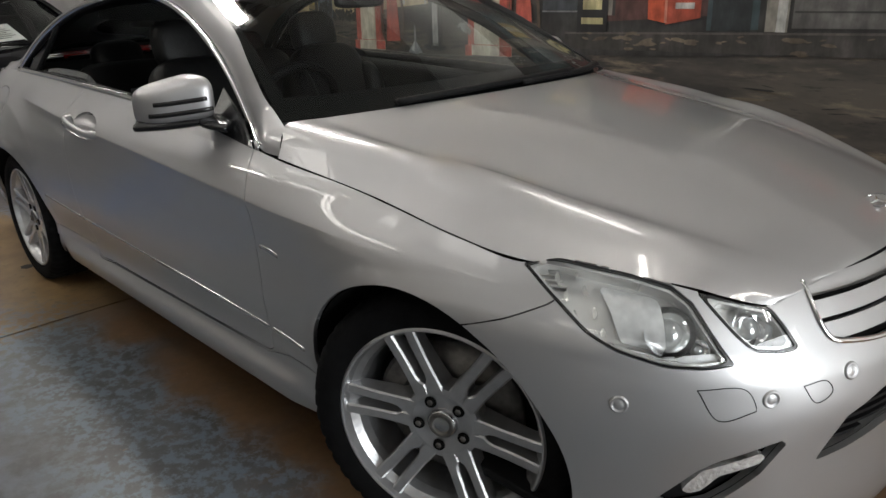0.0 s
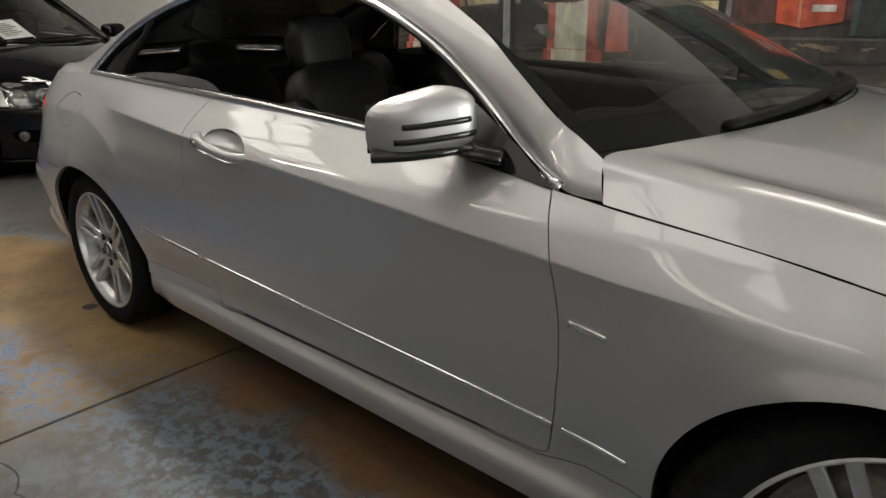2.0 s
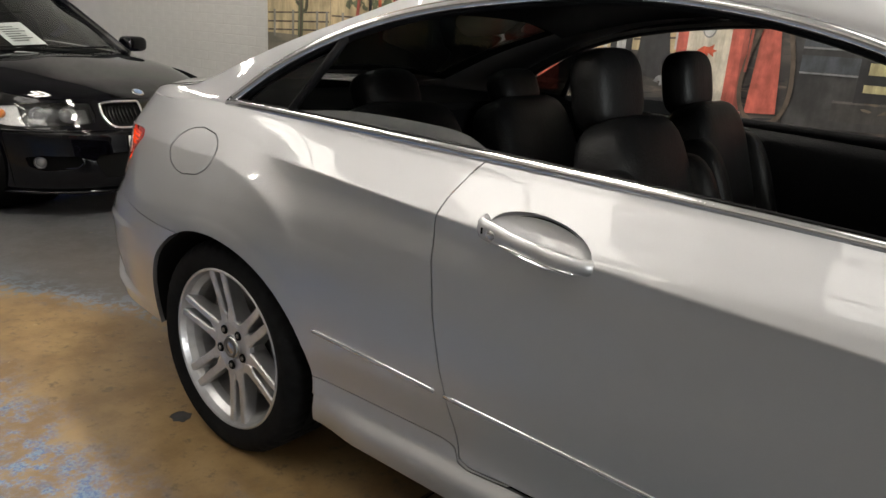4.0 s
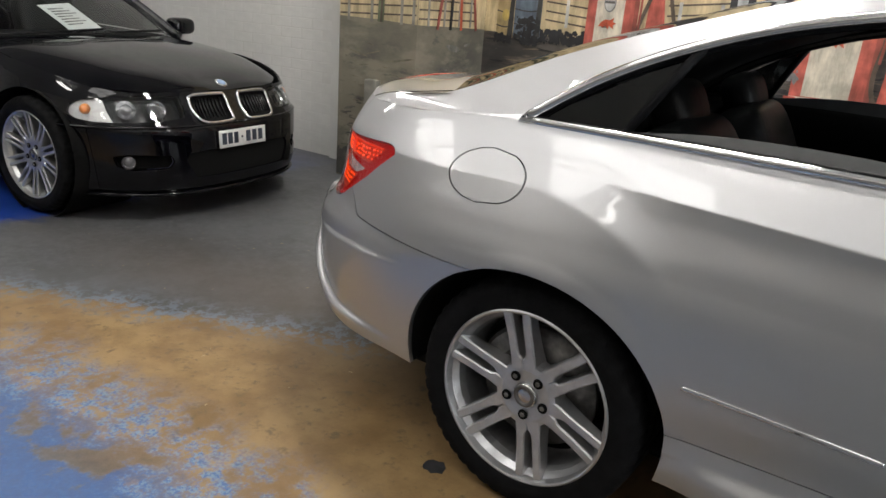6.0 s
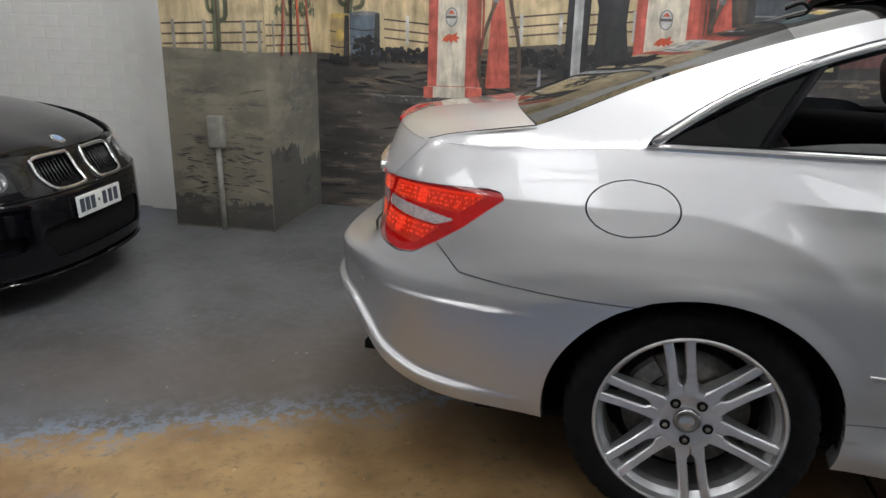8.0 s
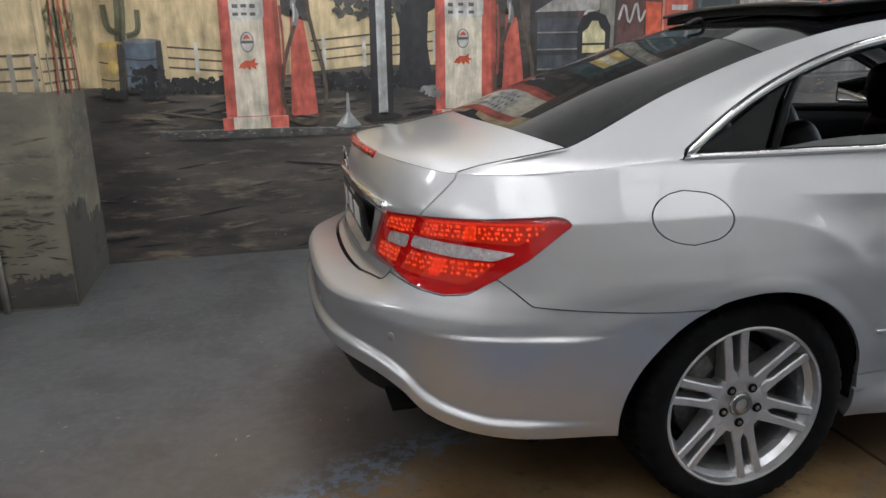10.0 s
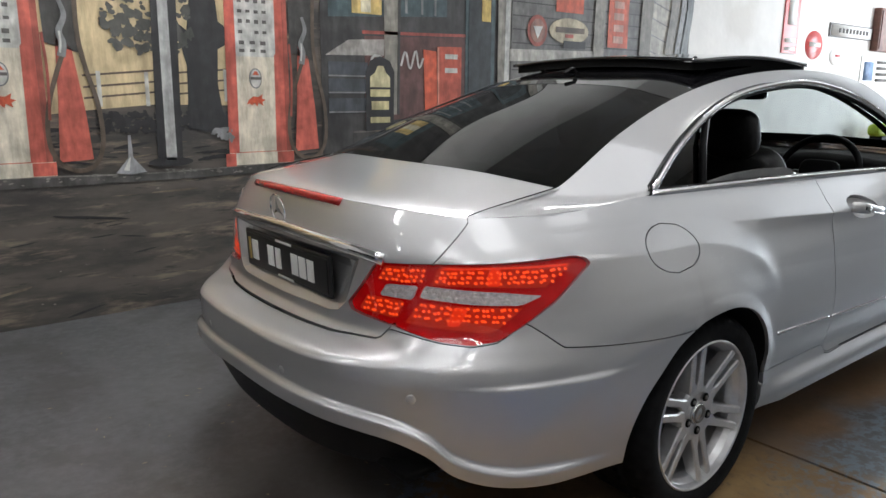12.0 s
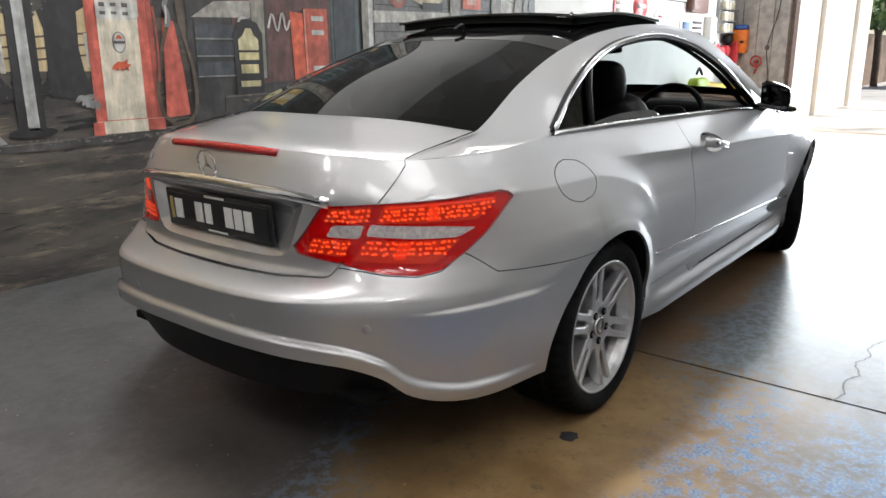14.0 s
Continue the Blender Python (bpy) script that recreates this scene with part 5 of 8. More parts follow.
    part("daytime_light", flip(patch([(1.856, 0.375), (1.863, 0.390), (1.893, 0.427), (2.004, 0.462), (2.012, 0.452), (2.004, 0.437), (1.925, 0.413), (1.903, 0.388), (1.886, 0.373)], -0.004, 0.03)), LAMP_CLEAR, fog, "clear daytime running light")
    for s, z in ((1.741, 0.573), (2.009, 0.581), (2.179, 0.606)):
        part("parking_sensor", flip(placed(lathe([(0.0, 0.002), (0.009, 0.002), (0.011, 0.0005), (0.013, 0.004), (0.016, 0.004), (0.018, 0.0)], 24, "z"), on_shell(s, z, 0.0))), SILVER, front)
    for outline in ([(1.875, 0.606), (1.957, 0.606), (1.98, 0.566), (1.968, 0.556), (1.91, 0.545)], [(2.074, 0.597), (2.12, 0.60), (2.135, 0.575), (2.10, 0.560)]):
        loop = [tuple(shell_axes(s, z)[0] + shell_axes(s, z)[1] * 0.0005) for s, z in curve_through(outline + outline[:1], 40)]
        part("cover_joint", flip(tube(loop, 0.0009, 5, closed=True)), CAVITY, front)
grille = part("grille", whole(patch(GRILLE, -0.04)), BLACK_PLASTIC, front, "dark mesh grille with silver louvres")
for z0, z1 in ((0.662, 0.693), (0.701, 0.732), (0.740, 0.769)):
    louvre = panel(below_top).cut(inside(GRILLE, 0.006)).cut(lambda p, v: np.minimum(p[:, 1] - z0, z1 - p[:, 1])).moved(-0.012)
    part("louvre", whole(louvre.folded(0.02)), SILVER, grille)
edge = [tuple(shell_point(min(s, 2.5), min(z, 0.787))) for s, z in curve_through([(2.131, 0.766), (2.138, 0.71), (2.155, 0.668), (2.20, 0.655), (2.301, 0.645), (2.5, 0.641)], 40)]
part("grille_trim", whole(tube(edge, 0.006, 8)), CHROME, grille)
intake = part("air_intake", whole(patch(INTAKE, -0.04)), CAVITY, front)
for k in range(7):
    z0 = 0.428 + 0.019 * k
    slat = panel().cut(inside(INTAKE, 0.004)).cut(lambda p, v: np.minimum(p[:, 1] - z0, z0 + 0.008 - p[:, 1])).moved(-0.02)
    both("slat", slat.folded(0.02), BLACK_PLASTIC, intake)
round_badge("bonnet_badge", pose(2.02, 0, 0.833, 0, 18, -90), 0.026, CHROME, coupe)

# ---- side details: handle, mouldings, badge, mirror ----
for k, door in enumerate(doors):
    flip = (lambda q: q) if k == 0 else mirror
    dish = panel(below_top).cut(inside(RECESS, -0.002))
    depth = np.clip(1 - np.hypot((dish.p[:, 0] + 0.380) / 0.120, (dish.p[:, 1] - 0.860 + 0.085 * (dish.p[:, 0] + 0.380)) / 0.043), 0, 1)
    dish = Sheet(dish.v + np.stack([0 * depth, 0.040 * np.sqrt(depth), 0 * depth], -1), dish.p, dish.f)
    part("handle_recess", flip((dish.v, dish.f)), SILVER, door)
    grip = curve_through([(-0.496, -0.850, 0.872), (-0.484, -0.876, 0.870), (-0.45, -0.884, 0.866), (-0.38, -0.886, 0.857), (-0.31, -0.880, 0.846), (-0.275, -0.866, 0.842), (-0.262, -0.846, 0.840)], 40)
    gv, gf = tube(grip, 0.014, 14, flat=(0.011, 0.015))
    gv = [(x, y, zc + (z - zc) * (1.0 + 0.35 * max(0.0, min(1.0, (-0.405 - x) / 0.05)))) for (x, y, z), zc in zip(gv, np.repeat(grip[:, 2], 14))]
    part("door_handle", flip((gv, gf)), SILVER, door, "silver door handle")
    part("handle_strip", flip(tube([(x, y - 0.002, z - 0.013) for x, y, z in grip[12:-5]], 0.004, 8, flat=(0.010, 0.004))), CHROME, door)
    part("key_lock", flip(placed(lathe([(0.0, 0.002), (0.008, 0.002), (0.010, 0.0)], 16, "z"), pose(-0.452, -0.8955, 0.865, 90, 0, 0))), SATIN, door)
    part("handle_slot", flip(placed(box_mesh(0.002, 0.006, 0.002), pose(-0.475, -0.891, 0.869, 90, 0, 0))), CAVITY, door)


def along_shell(points, out, count=40):
    return [tuple(shell_axes(s, z)[0] + shell_axes(s, z)[1] * out) for s, z in curve_through(points, count)]


for name, ends in (("rear_moulding", [(-0.985, 0.492), (-0.80, 0.484), (-0.592, 0.473)]), ("door_moulding", [(-0.565, 0.472), (0.0, 0.452), (0.5, 0.438), (0.79, 0.429)]), ("fender_moulding", [(0.815, 0.428), (0.90, 0.422), (0.965, 0.416)])):
    both(name, tube(along_shell(ends, 0.0005), 0.004, 8, flat=(0.004, 0.0065)), CHROME, coupe)
both("fender_badge", tube(along_shell([(0.832, 0.680), (0.87, 0.678), (0.915, 0.673)], 0.001, 12), 0.004, 8, flat=(0.003, 0.007)), CHROME, coupe, "small chrome badge")


def mirror_shell(u0, u1, v0, v1, grow=1.0, nu=28, nv=40):
    """A rounded box by angles, swept back towards its outer end."""
    verts = []
    for i in range(nu):
        a = u0 + (u1 - u0) * i / (nu - 1)
        for j in range(nv):
            b = v0 + (v1 - v0) * j / (nv - 1)
            sg = lambda t, e: math.copysign(abs(t) ** e, t)
            x = 0.082 * grow * sg(math.cos(a), 0.75) * sg(math.cos(b), 0.75)
            y = 0.088 * grow * sg(math.cos(a), 0.45) * sg(math.sin(b), 0.5)
            z = 0.068 * grow * sg(math.sin(a), 0.55)
            z *= 1 - (0.30 if z > 0 else 0.0) * min(1.0, max(0.0, (0.03 - y) / 0.118))
            verts.append((x + y * 0.62, y, z + 0.10 * y))
    return verts, grid_faces(nu, nv)


for side in ("right", "left"):
    flip = (lambda q: q) if side == "right" else mirror
    m = Matrix.Translation((0.432, -0.868, 1.024))
    shell_m = placed(mirror_shell(-math.pi / 2, math.pi / 2, -math.pi / 2, math.pi / 2), m)
    cap = part("door_mirror", flip(shell_m), SILVER, coupe, "silver door mirror with a black base")
    part("mirror_frame", flip(placed(([(0.0 + y * 0.62 - 0.004, y, z) for x, y, z in [(0, 0.084 * c, 0.066 * s) for c, s in ((-1, -0.95), (1, -0.97), (1, 0.93), (0.1, 0.86), (-1, 0.58))]], [(0, 1, 2, 3, 4)]), m)), GLOSS_BLACK, cap)
    part("mirror_glass", flip(placed(([(y * 0.62 - 0.010, y, z) for y, z in ((-0.074, -0.052), (0.074, -0.055), (0.074, 0.052), (-0.074, 0.032))], [(0, 1, 2, 3)]), m)), material("mirror_silver", (0.75, 0.76, 0.78), 0.02, 1.0), cap)
    low = [(0.505, -0.795, 0.970), (0.475, -0.85, 0.966), (0.435, -0.905, 0.962), (0.388, -0.948, 0.959)]
    part("mirror_base", flip(tube(curve_through([(0.60, -0.775, 0.955), (0.55, -0.80, 0.963)] + low, 30), 0.012, 10, flat=(0.046, 0.016))), GLOSS_BLACK, cap)
    for z0, y1, y0 in ((0.004, -0.065, 0.055), (-0.026, -0.075, 0.070)):
        strip = []
        for t in np.linspace(0, 1, 14):
            y = y0 + (y1 - y0) * t
            xx = 0.082 * (1 - abs(y / 0.090) ** 3.4) ** (1 / 2.6)
            strip.append((xx + y * 0.62 + 0.001, y, z0 + 0.10 * y))
        part("mirror_slot", flip(placed(tube(strip, 0.006, 8, flat=(0.003, 0.0065)), m)), GLOSS_BLACK, cap)
    part("mirror_sail", flip(([(0.74, -0.800, 0.914), (0.46, -0.782, 0.942), (0.485, -0.728, 1.050), (0.62, -0.750, 0.974)], [(0, 1, 2, 3)])), GLOSS_BLACK, coupe)

# ---- raised sunroof, wipers, exhaust ----
SUNROOF = [mirrored_row([(-0.12, -0.47, 1.392), (-0.11, -0.25, 1.405), (-0.10, 0, 1.410)]), mirrored_row([(-0.55, -0.475, 1.412), (-0.55, -0.25, 1.426), (-0.55, 0, 1.430)]), mirrored_row([(-0.95, -0.47, 1.388), (-0.97, -0.25, 1.402), (-0.98, 0, 1.407)])]
v, f = net_surface(SUNROOF, 20, 30)
v = np.array(v)
k = len(v)
rimless = [q[::-1] for q in f] + [[i + k for i in q] for q in f]
edge_ids = [i * 30 for i in range(20)] + [19 * 30 + j for j in range(1, 30)] + [i * 30 + 29 for i in range(18, -1, -1)] + [j for j in range(28, 0, -1)]
rimless += [[a, b, b + k, a + k] for a, b in zip(edge_ids, edge_ids[1:] + edge_ids[:1])]
part("sunroof", (np.vstack([v, v - (0, 0, 0.012)]), rimless), ROOF_GLASS, coupe, "raised black glass sunroof panel")
skirt = [tuple(v[i] * np.array((0.985, 0.94, 1)) - np.array((0.008, 0, 0.006))) for i in edge_ids]
n_rim = len(skirt)
part("sunroof_seal", (skirt + [(x, y, z - 0.032) for x, y, z in skirt], [(i, (i + 1) % n_rim, n_rim + (i + 1) % n_rim, n_rim + i) for i in range(n_rim)]), CAVITY, coupe)
both("sunroof_arm", tube([(-0.80, -0.40, 1.345), (-0.88, -0.40, 1.395)], 0.010, 8), BLACK_PLASTIC, coupe)
part("roof_antenna", tube(curve_through([(-1.03, 0.02, 1.338), (-1.06, 0.02, 1.360), (-1.11, 0.02, 1.342)], 12), 0.008, 8), GLOSS_BLACK, coupe)
for pts in ([(0.93, -0.45, 1.012), (0.972, -0.10, 1.024), (0.945, 0.32, 1.026)], [(0.985, 0.02, 1.018), (0.935, 0.40, 1.016), (0.84, 0.62, 1.014)]):
    part("wiper", tube(curve_through(pts, 20), 0.008, 8, flat=(0.017, 0.010)), BLACK_PLASTIC, coupe)
part("cowl", net_surface([mirrored_row([(0.79, -0.735, 0.972), (0.93, -0.42, 0.985), (0.985, 0, 0.990)]), mirrored_row([(0.85, -0.72, 0.962), (1.00, -0.42, 0.982), (1.05, 0, 0.988)])], 4, 30), BLACK_PLASTIC, coupe)
both("exhaust_pipe", tube([(-2.10, -0.47, 0.365), (-2.27, -0.47, 0.372)], 0.04, 20, flat=(0.055, 0.03)), CAVITY, coupe, "dark oval exhaust tip")
for y in (-0.615, -0.25, 0.25, 0.615):
    s = XS_R - CORNER * (2 / math.pi) * math.acos((abs(y) / 0.855) ** 1.5)
    mesh = placed(lathe([(0.0, 0.002), (0.010, 0.002), (0.013, 0.0)], 20, "z"), on_shell(s, 0.532, 0.0))
    part("rear_sensor", mesh if y < 0 else mirror(mesh), SILVER, coupe)

# ---- cabin ----
# opaque grey in place of the bright room that the lowered glass mirrors
EDGE_GLASS = material("grey_glass_reflection", (0.13, 0.135, 0.14), 0.12, coat=1.0, grain=0.1, size=20)
SEAT_LEATHER = material("seat_leather", (0.009, 0.009, 0.0095), 0.42, grain=0.25, size=40, bump=0.35, bump_size=120)
SEAT_LEATHER.node_tree.nodes["Principled BSDF"].inputs["Specular IOR Level"].default_value = 0.3


def soft_box(cx, cy, cz, hx, hy, hz, tilt=0.0, power=0.45):
    """A rounded cushion."""
    verts, nu, nv = [], 16, 28
    for i in range(nu):
        a = -math.pi / 2 + math.pi * i / (nu - 1)
        for j in range(nv):
            b = 2 * math.pi * j / (nv - 1)
            sg = lambda t: math.copysign(abs(t) ** power, t)
            verts.append((hx * sg(math.cos(a)) * sg(math.cos(b)), hy * sg(math.cos(a)) * sg(math.sin(b)), hz * sg(math.sin(a))))
    m = Matrix.Translation((cx, cy, cz)) @ pose(0, 0, 0, 0, tilt, 0)
    return placed((verts, [q[::-1] for q in grid_faces(nu, nv)]), m)


for y in (-0.36, 0.36):
    seat = new("front_seat")
    seat.parent = coupe
    tagged(seat, "black leather front seat")
    back = -0.10 if y < 0 else -0.19
    part("cushion", soft_box(0.06, y, 0.42, 0.27, 0.25, 0.10, -8), SEAT_LEATHER, seat)
    part("backrest", soft_box(-0.27 + back, y, 0.76, 0.08, 0.20, 0.31, -18), SEAT_LEATHER, seat)
    part("shoulder_pad", soft_box(-0.345 + back, y, 0.96, 0.065, 0.16, 0.10, -16, 0.6), SEAT_LEATHER, seat)
    for side_y in (-0.2, 0.2):
        part("bolster", soft_box(-0.24 + back, y + side_y, 0.72, 0.10, 0.06, 0.25, -18, 0.6), SEAT_LEATHER, seat)
    part("headrest", soft_box(-0.42 + back, y, 1.11, 0.055, 0.120, 0.100, -12, 0.6), SEAT_LEATHER, seat)
    for rod_y in (-0.05, 0.05):
        part("headrest_rod", tube([(-0.39 + back, y + rod_y, 1.0), (-0.415 + back, y + rod_y, 1.07)], 0.006, 8), CHROME, seat)
    rear_seat = new("rear_seat")
    rear_seat.parent = coupe
    part("cushion", soft_box(-0.82, y * 0.95, 0.48, 0.24, 0.24, 0.09, -6), SEAT_LEATHER, rear_seat)
    part("backrest", soft_box(-1.14, y * 0.95, 0.76, 0.09, 0.25, 0.26, -24), SEAT_LEATHER, rear_seat)
    part("headrest", soft_box(-1.26, y * 0.95, 1.03, 0.06, 0.12, 0.07, -24, 0.6), SEAT_LEATHER, rear_seat)
part("parcel_shelf", box(-1.85, -1.30, -0.58, 0.58, 0.955, 0.985, 0.008), LEATHER, coupe)
part("dashboard", net_surface([mirrored_row([(0.92, -0.70, 0.955), (0.97, -0.3, 0.965), (0.98, 0, 0.965)]), mirrored_row([(0.55, -0.70, 0.955), (0.57, -0.3, 0.985), (0.57, 0, 0.965)]), mirrored_row([(0.46, -0.70, 0.90), (0.45, -0.3, 0.93), (0.45, 0, 0.90)]), mirrored_row([(0.50, -0.70, 0.55), (0.48, -0.3, 0.55), (0.45, 0, 0.55)])], 24, 30), LEATHER, coupe)
wheel_m = pose(0.27, -0.37, 0.90, 0, -66, 0)
steering = part("steering_wheel", placed(tube([(0.185 * math.cos(a), 0.185 * math.sin(a), 0) for a in np.linspace(0, 2 * math.pi, 40, endpoint=False)], 0.016, 10, closed=True), wheel_m), LEATHER, coupe, "black leather steering wheel")
part("airbag_cover", placed(soft_box(0, 0, -0.01, 0.07, 0.09, 0.03), wheel_m), LEATHER, steering)
for a in (0, math.pi, -math.pi / 2):
    part("spoke", placed(tube([(0, 0, -0.01), (0.17 * math.sin(a), 0.17 * math.cos(a), 0)], 0.014, 8), wheel_m), SATIN, steering)
part("inside_mirror", soft_box(0.22, 0.0, 1.27, 0.02, 0.11, 0.03), GLOSS_BLACK, coupe)
part("cabin_floor", box(-1.3, 0.9, -0.72, 0.72, 0.22, 0.26), LEATHER, coupe)
part("rear_bulkhead", box(-1.36, -1.30, -0.66, 0.66, 0.26, 0.96), LEATHER, coupe)
for side in ("right", "left"):
    flip = (lambda q: q) if side == "right" else mirror
    part("door_lining", flip(net_surface([[(0.72, -0.745, 0.905), (-0.566, -0.708, 0.965), (-1.50, -0.675, 0.975)], [(0.72, -0.70, 0.89), (-0.566, -0.66, 0.945), (-1.50, -0.62, 0.955)], [(0.72, -0.69, 0.6), (-0.566, -0.66, 0.6), (-1.45, -0.62, 0.6)], [(0.72, -0.70, 0.3), (-0.566, -0.66, 0.3), (-1.45, -0.62, 0.3)]], 16, 24)), LEATHER, coupe)
    inner_rail = [[(x, y + 0.028, z - 0.012), (x - 0.004, y + 0.075, z - 0.004 if z > 1.1 else z)] for x, y, z in LOWER[1:12]]
    part("pillar_lining", flip(net_surface(inner_rail, 60, 3)), LEATHER, coupe)
    glass_rows = [[(x, -0.700 + 0.004 * k, z0 + k * 0.5 * h) for x, z0, h in ((-1.24, 0.976, 0.020), (-1.05, 0.976, 0.040), (-0.85, 0.973, 0.046), (-0.70, 0.970, 0.042), (-0.63, 0.968, 0.022), (-0.61, 0.966, 0.004))] for k in range(3)]
    part("lowered_window", flip(net_surface(glass_rows, 5, 30)), EDGE_GLASS, coupe, "lowered rear side window with its edge showing")
    part("window_seal", flip(tube(trim + np.array((0, 0.012, -0.004)), 0.012, 8, flat=(0.012, 0.018))), BLACK_PLASTIC, coupe)

# ---- the painted filling station on the wall ----
mural = thing("mural", "desert filling station painted on the workshop wall", "mural")
rng = random.Random(7)


def paint(name, outline, mat, layer=1, label="", face="north"):
    """A flat painted shape on the wall, given as (x, z); layers lie a few millimetres over one another."""
    d = 0.0025 * layer
    put = {"north": lambda a, b, o: (a, WALL_Y - o, b), "pier": lambda a, b, o: (a, PIER_Y - o, b), "flank": lambda a, b, o: (PIER_X1 + o, a, b), "east": lambda a, b, o: (9.672 - o, a, b)}[face]
    n = len(outline)
    v = [put(a, b, d) for a, b in outline] + [put(a, b, d - 0.0022) for a, b in outline]
    f = [tuple(range(n))] + [(k, k + n, (k + 1) % n + n, (k + 1) % n) for k in range(n)]
    return part(name, (v, f), mat, mural, label, smooth=False)


def dabs(name, count, area, size, mat, layer, face="north", flat=0.35, label=""):
    """Many short brush strokes as one painted part."""
    d = 0.0025 * layer
    put = {"north": lambda a, b: (a, WALL_Y - d - rng.random() * 0.001, b), "pier": lambda a, b: (a, PIER_Y - d - rng.random() * 0.001, b), "flank": lambda a, b: (PIER_X1 + d + rng.random() * 0.001, a, b)}[face]
    v, f = [], []
    x0, x1, z0, z1 = area
    for _ in range(count):
        cx, cz = x0 + (x1 - x0) * rng.random(), z0 + (z1 - z0) * rng.random()
        s, turn, n = size * (0.4 + 1.2 * rng.random() ** 2), rng.uniform(-0.25, 0.25) if flat < 0.6 else rng.uniform(0, 6.3), 7
        base = len(v)
        for k in range(n):
            a = 2 * math.pi * k / n
            r = s * (0.6 + 0.5 * rng.random())
            px, pz = r * math.cos(a), r * flat * math.sin(a)
            v.append(put(cx + px * math.cos(turn) - pz * math.sin(turn), cz + px * math.sin(turn) + pz * math.cos(turn)))
        f.append(tuple(range(base, base + n)))
    ob = part(name, (v, f), mat, mural, label, smooth=False)
    return tagged(ob, kind="stuff")


def stroke(points, width):
    """The outline of a painted line of even or tapering width."""
    p = curve_through(points, max(2, 6 * (len(points) - 1)))
    w = np.linspace(width[0], width[1], len(p)) if isinstance(width, tuple) else np.full(len(p), width)
    d = np.gradient(p, axis=0)
    d = d / np.maximum(np.linalg.norm(d, axis=1, keepdims=True), 1e-9)
    nrm = np.stack([-d[:, 1], d[:, 0]], -1) * (w / 2)[:, None]
    return [tuple(q) for q in p + nrm] + [tuple(q) for q in (p - nrm)[::-1]]


def rect(x0, x1, z0, z1):
    return [(x0, z0), (x1, z0), (x1, z1), (x0, z1)]


def oval(cx, cz, rx, rz, n=20):
    return [(cx + rx * math.cos(2 * math.pi * k / n), cz + rz * math.sin(2 * math.pi * k / n)) for k in range(n)]


def art(name, colour, grain=0.22, size=16, spots=0.25, spot_size=5.0):
    mat = material("paint_" + name, colour, 0.55, grain=grain * 1.25, size=size, bump=0.3, bump_size=40, spots=spots * 1.5, spot_size=spot_size, spot_colour=tuple(c * 0.70 for c in colour))
    # brush streaks that run down the wall
    nodes, links = mat.node_tree.nodes, mat.node_tree.links
    base = nodes["Principled BSDF"].inputs["Base Color"]
    under = base.links[0].from_socket
    way, noise, level, mix = nodes.new("ShaderNodeMapping"), nodes.new("ShaderNodeTexNoise"), nodes.new("ShaderNodeMapRange"), nodes.new("ShaderNodeMix")
    way.inputs["Scale"].default_value = (1.0, 1.0, 0.22)
    noise.inputs["Scale"].default_value, noise.inputs["Detail"].default_value, noise.inputs["Roughness"].default_value = 15.0, 9.0, 0.68
    level.inputs["From Min"].default_value, level.inputs["From Max"].default_value = 0.34, 0.64
    level.inputs["To Min"].default_value, level.inputs["To Max"].default_value = 0.56, 1.10
    mix.data_type, mix.blend_type, mix.inputs[0].default_value = "RGBA", "MULTIPLY", 1.0
    links.new(nodes.new("ShaderNodeTexCoord").outputs["Object"], way.inputs["Vector"])
    links.new(way.outputs[0], noise.inputs["Vector"])
    links.new(noise.outputs["Fac"], level.inputs["Value"])
    links.new(under, mix.inputs[6])
    links.new(level.outputs["Result"], mix.inputs[7])
    links.new(mix.outputs[2], base)
    return mat


SKY_P, RED_P, RED_DARK, CREAM_P = art("sky", (0.56, 0.45, 0.27), 0.10, 3), art("red", (0.47, 0.105, 0.075)), art("dark_red", (0.30, 0.075, 0.055)), art("cream", (0.60, 0.55, 0.45), 0.1)
BLACK_P, GREY_P, PALE_P, STONE_P = art("black", (0.022, 0.022, 0.024)), art("grey", (0.20, 0.205, 0.21)), art("pale", (0.50, 0.50, 0.48)), art("stone", (0.20, 0.185, 0.16))
BROWN_P, GREEN_P, TEAL_P, YELLOW_P = art("brown", (0.10, 0.075, 0.055)), art("cactus", (0.13, 0.145, 0.085)), art("teal", (0.055, 0.085, 0.092)), art("yellow", (0.55, 0.40, 0.12))
BLUE_P, TAN_P, DUST_P, WOOD_P = art("drum_blue", (0.12, 0.155, 0.20)), art("tan", (0.45, 0.34, 0.17)), art("dust", (0.155, 0.125, 0.09), 0.4, 8), art("wood", (0.27, 0.255, 0.22))
ORANGE_P, WHITE_P, DARK_P = art("orange_red", (0.55, 0.10, 0.045)), art("white", (0.68, 0.67, 0.64), 0.1), art("shade", (0.05, 0.048, 0.046))

INK_P = art("faded_ink", (0.11, 0.105, 0.10))

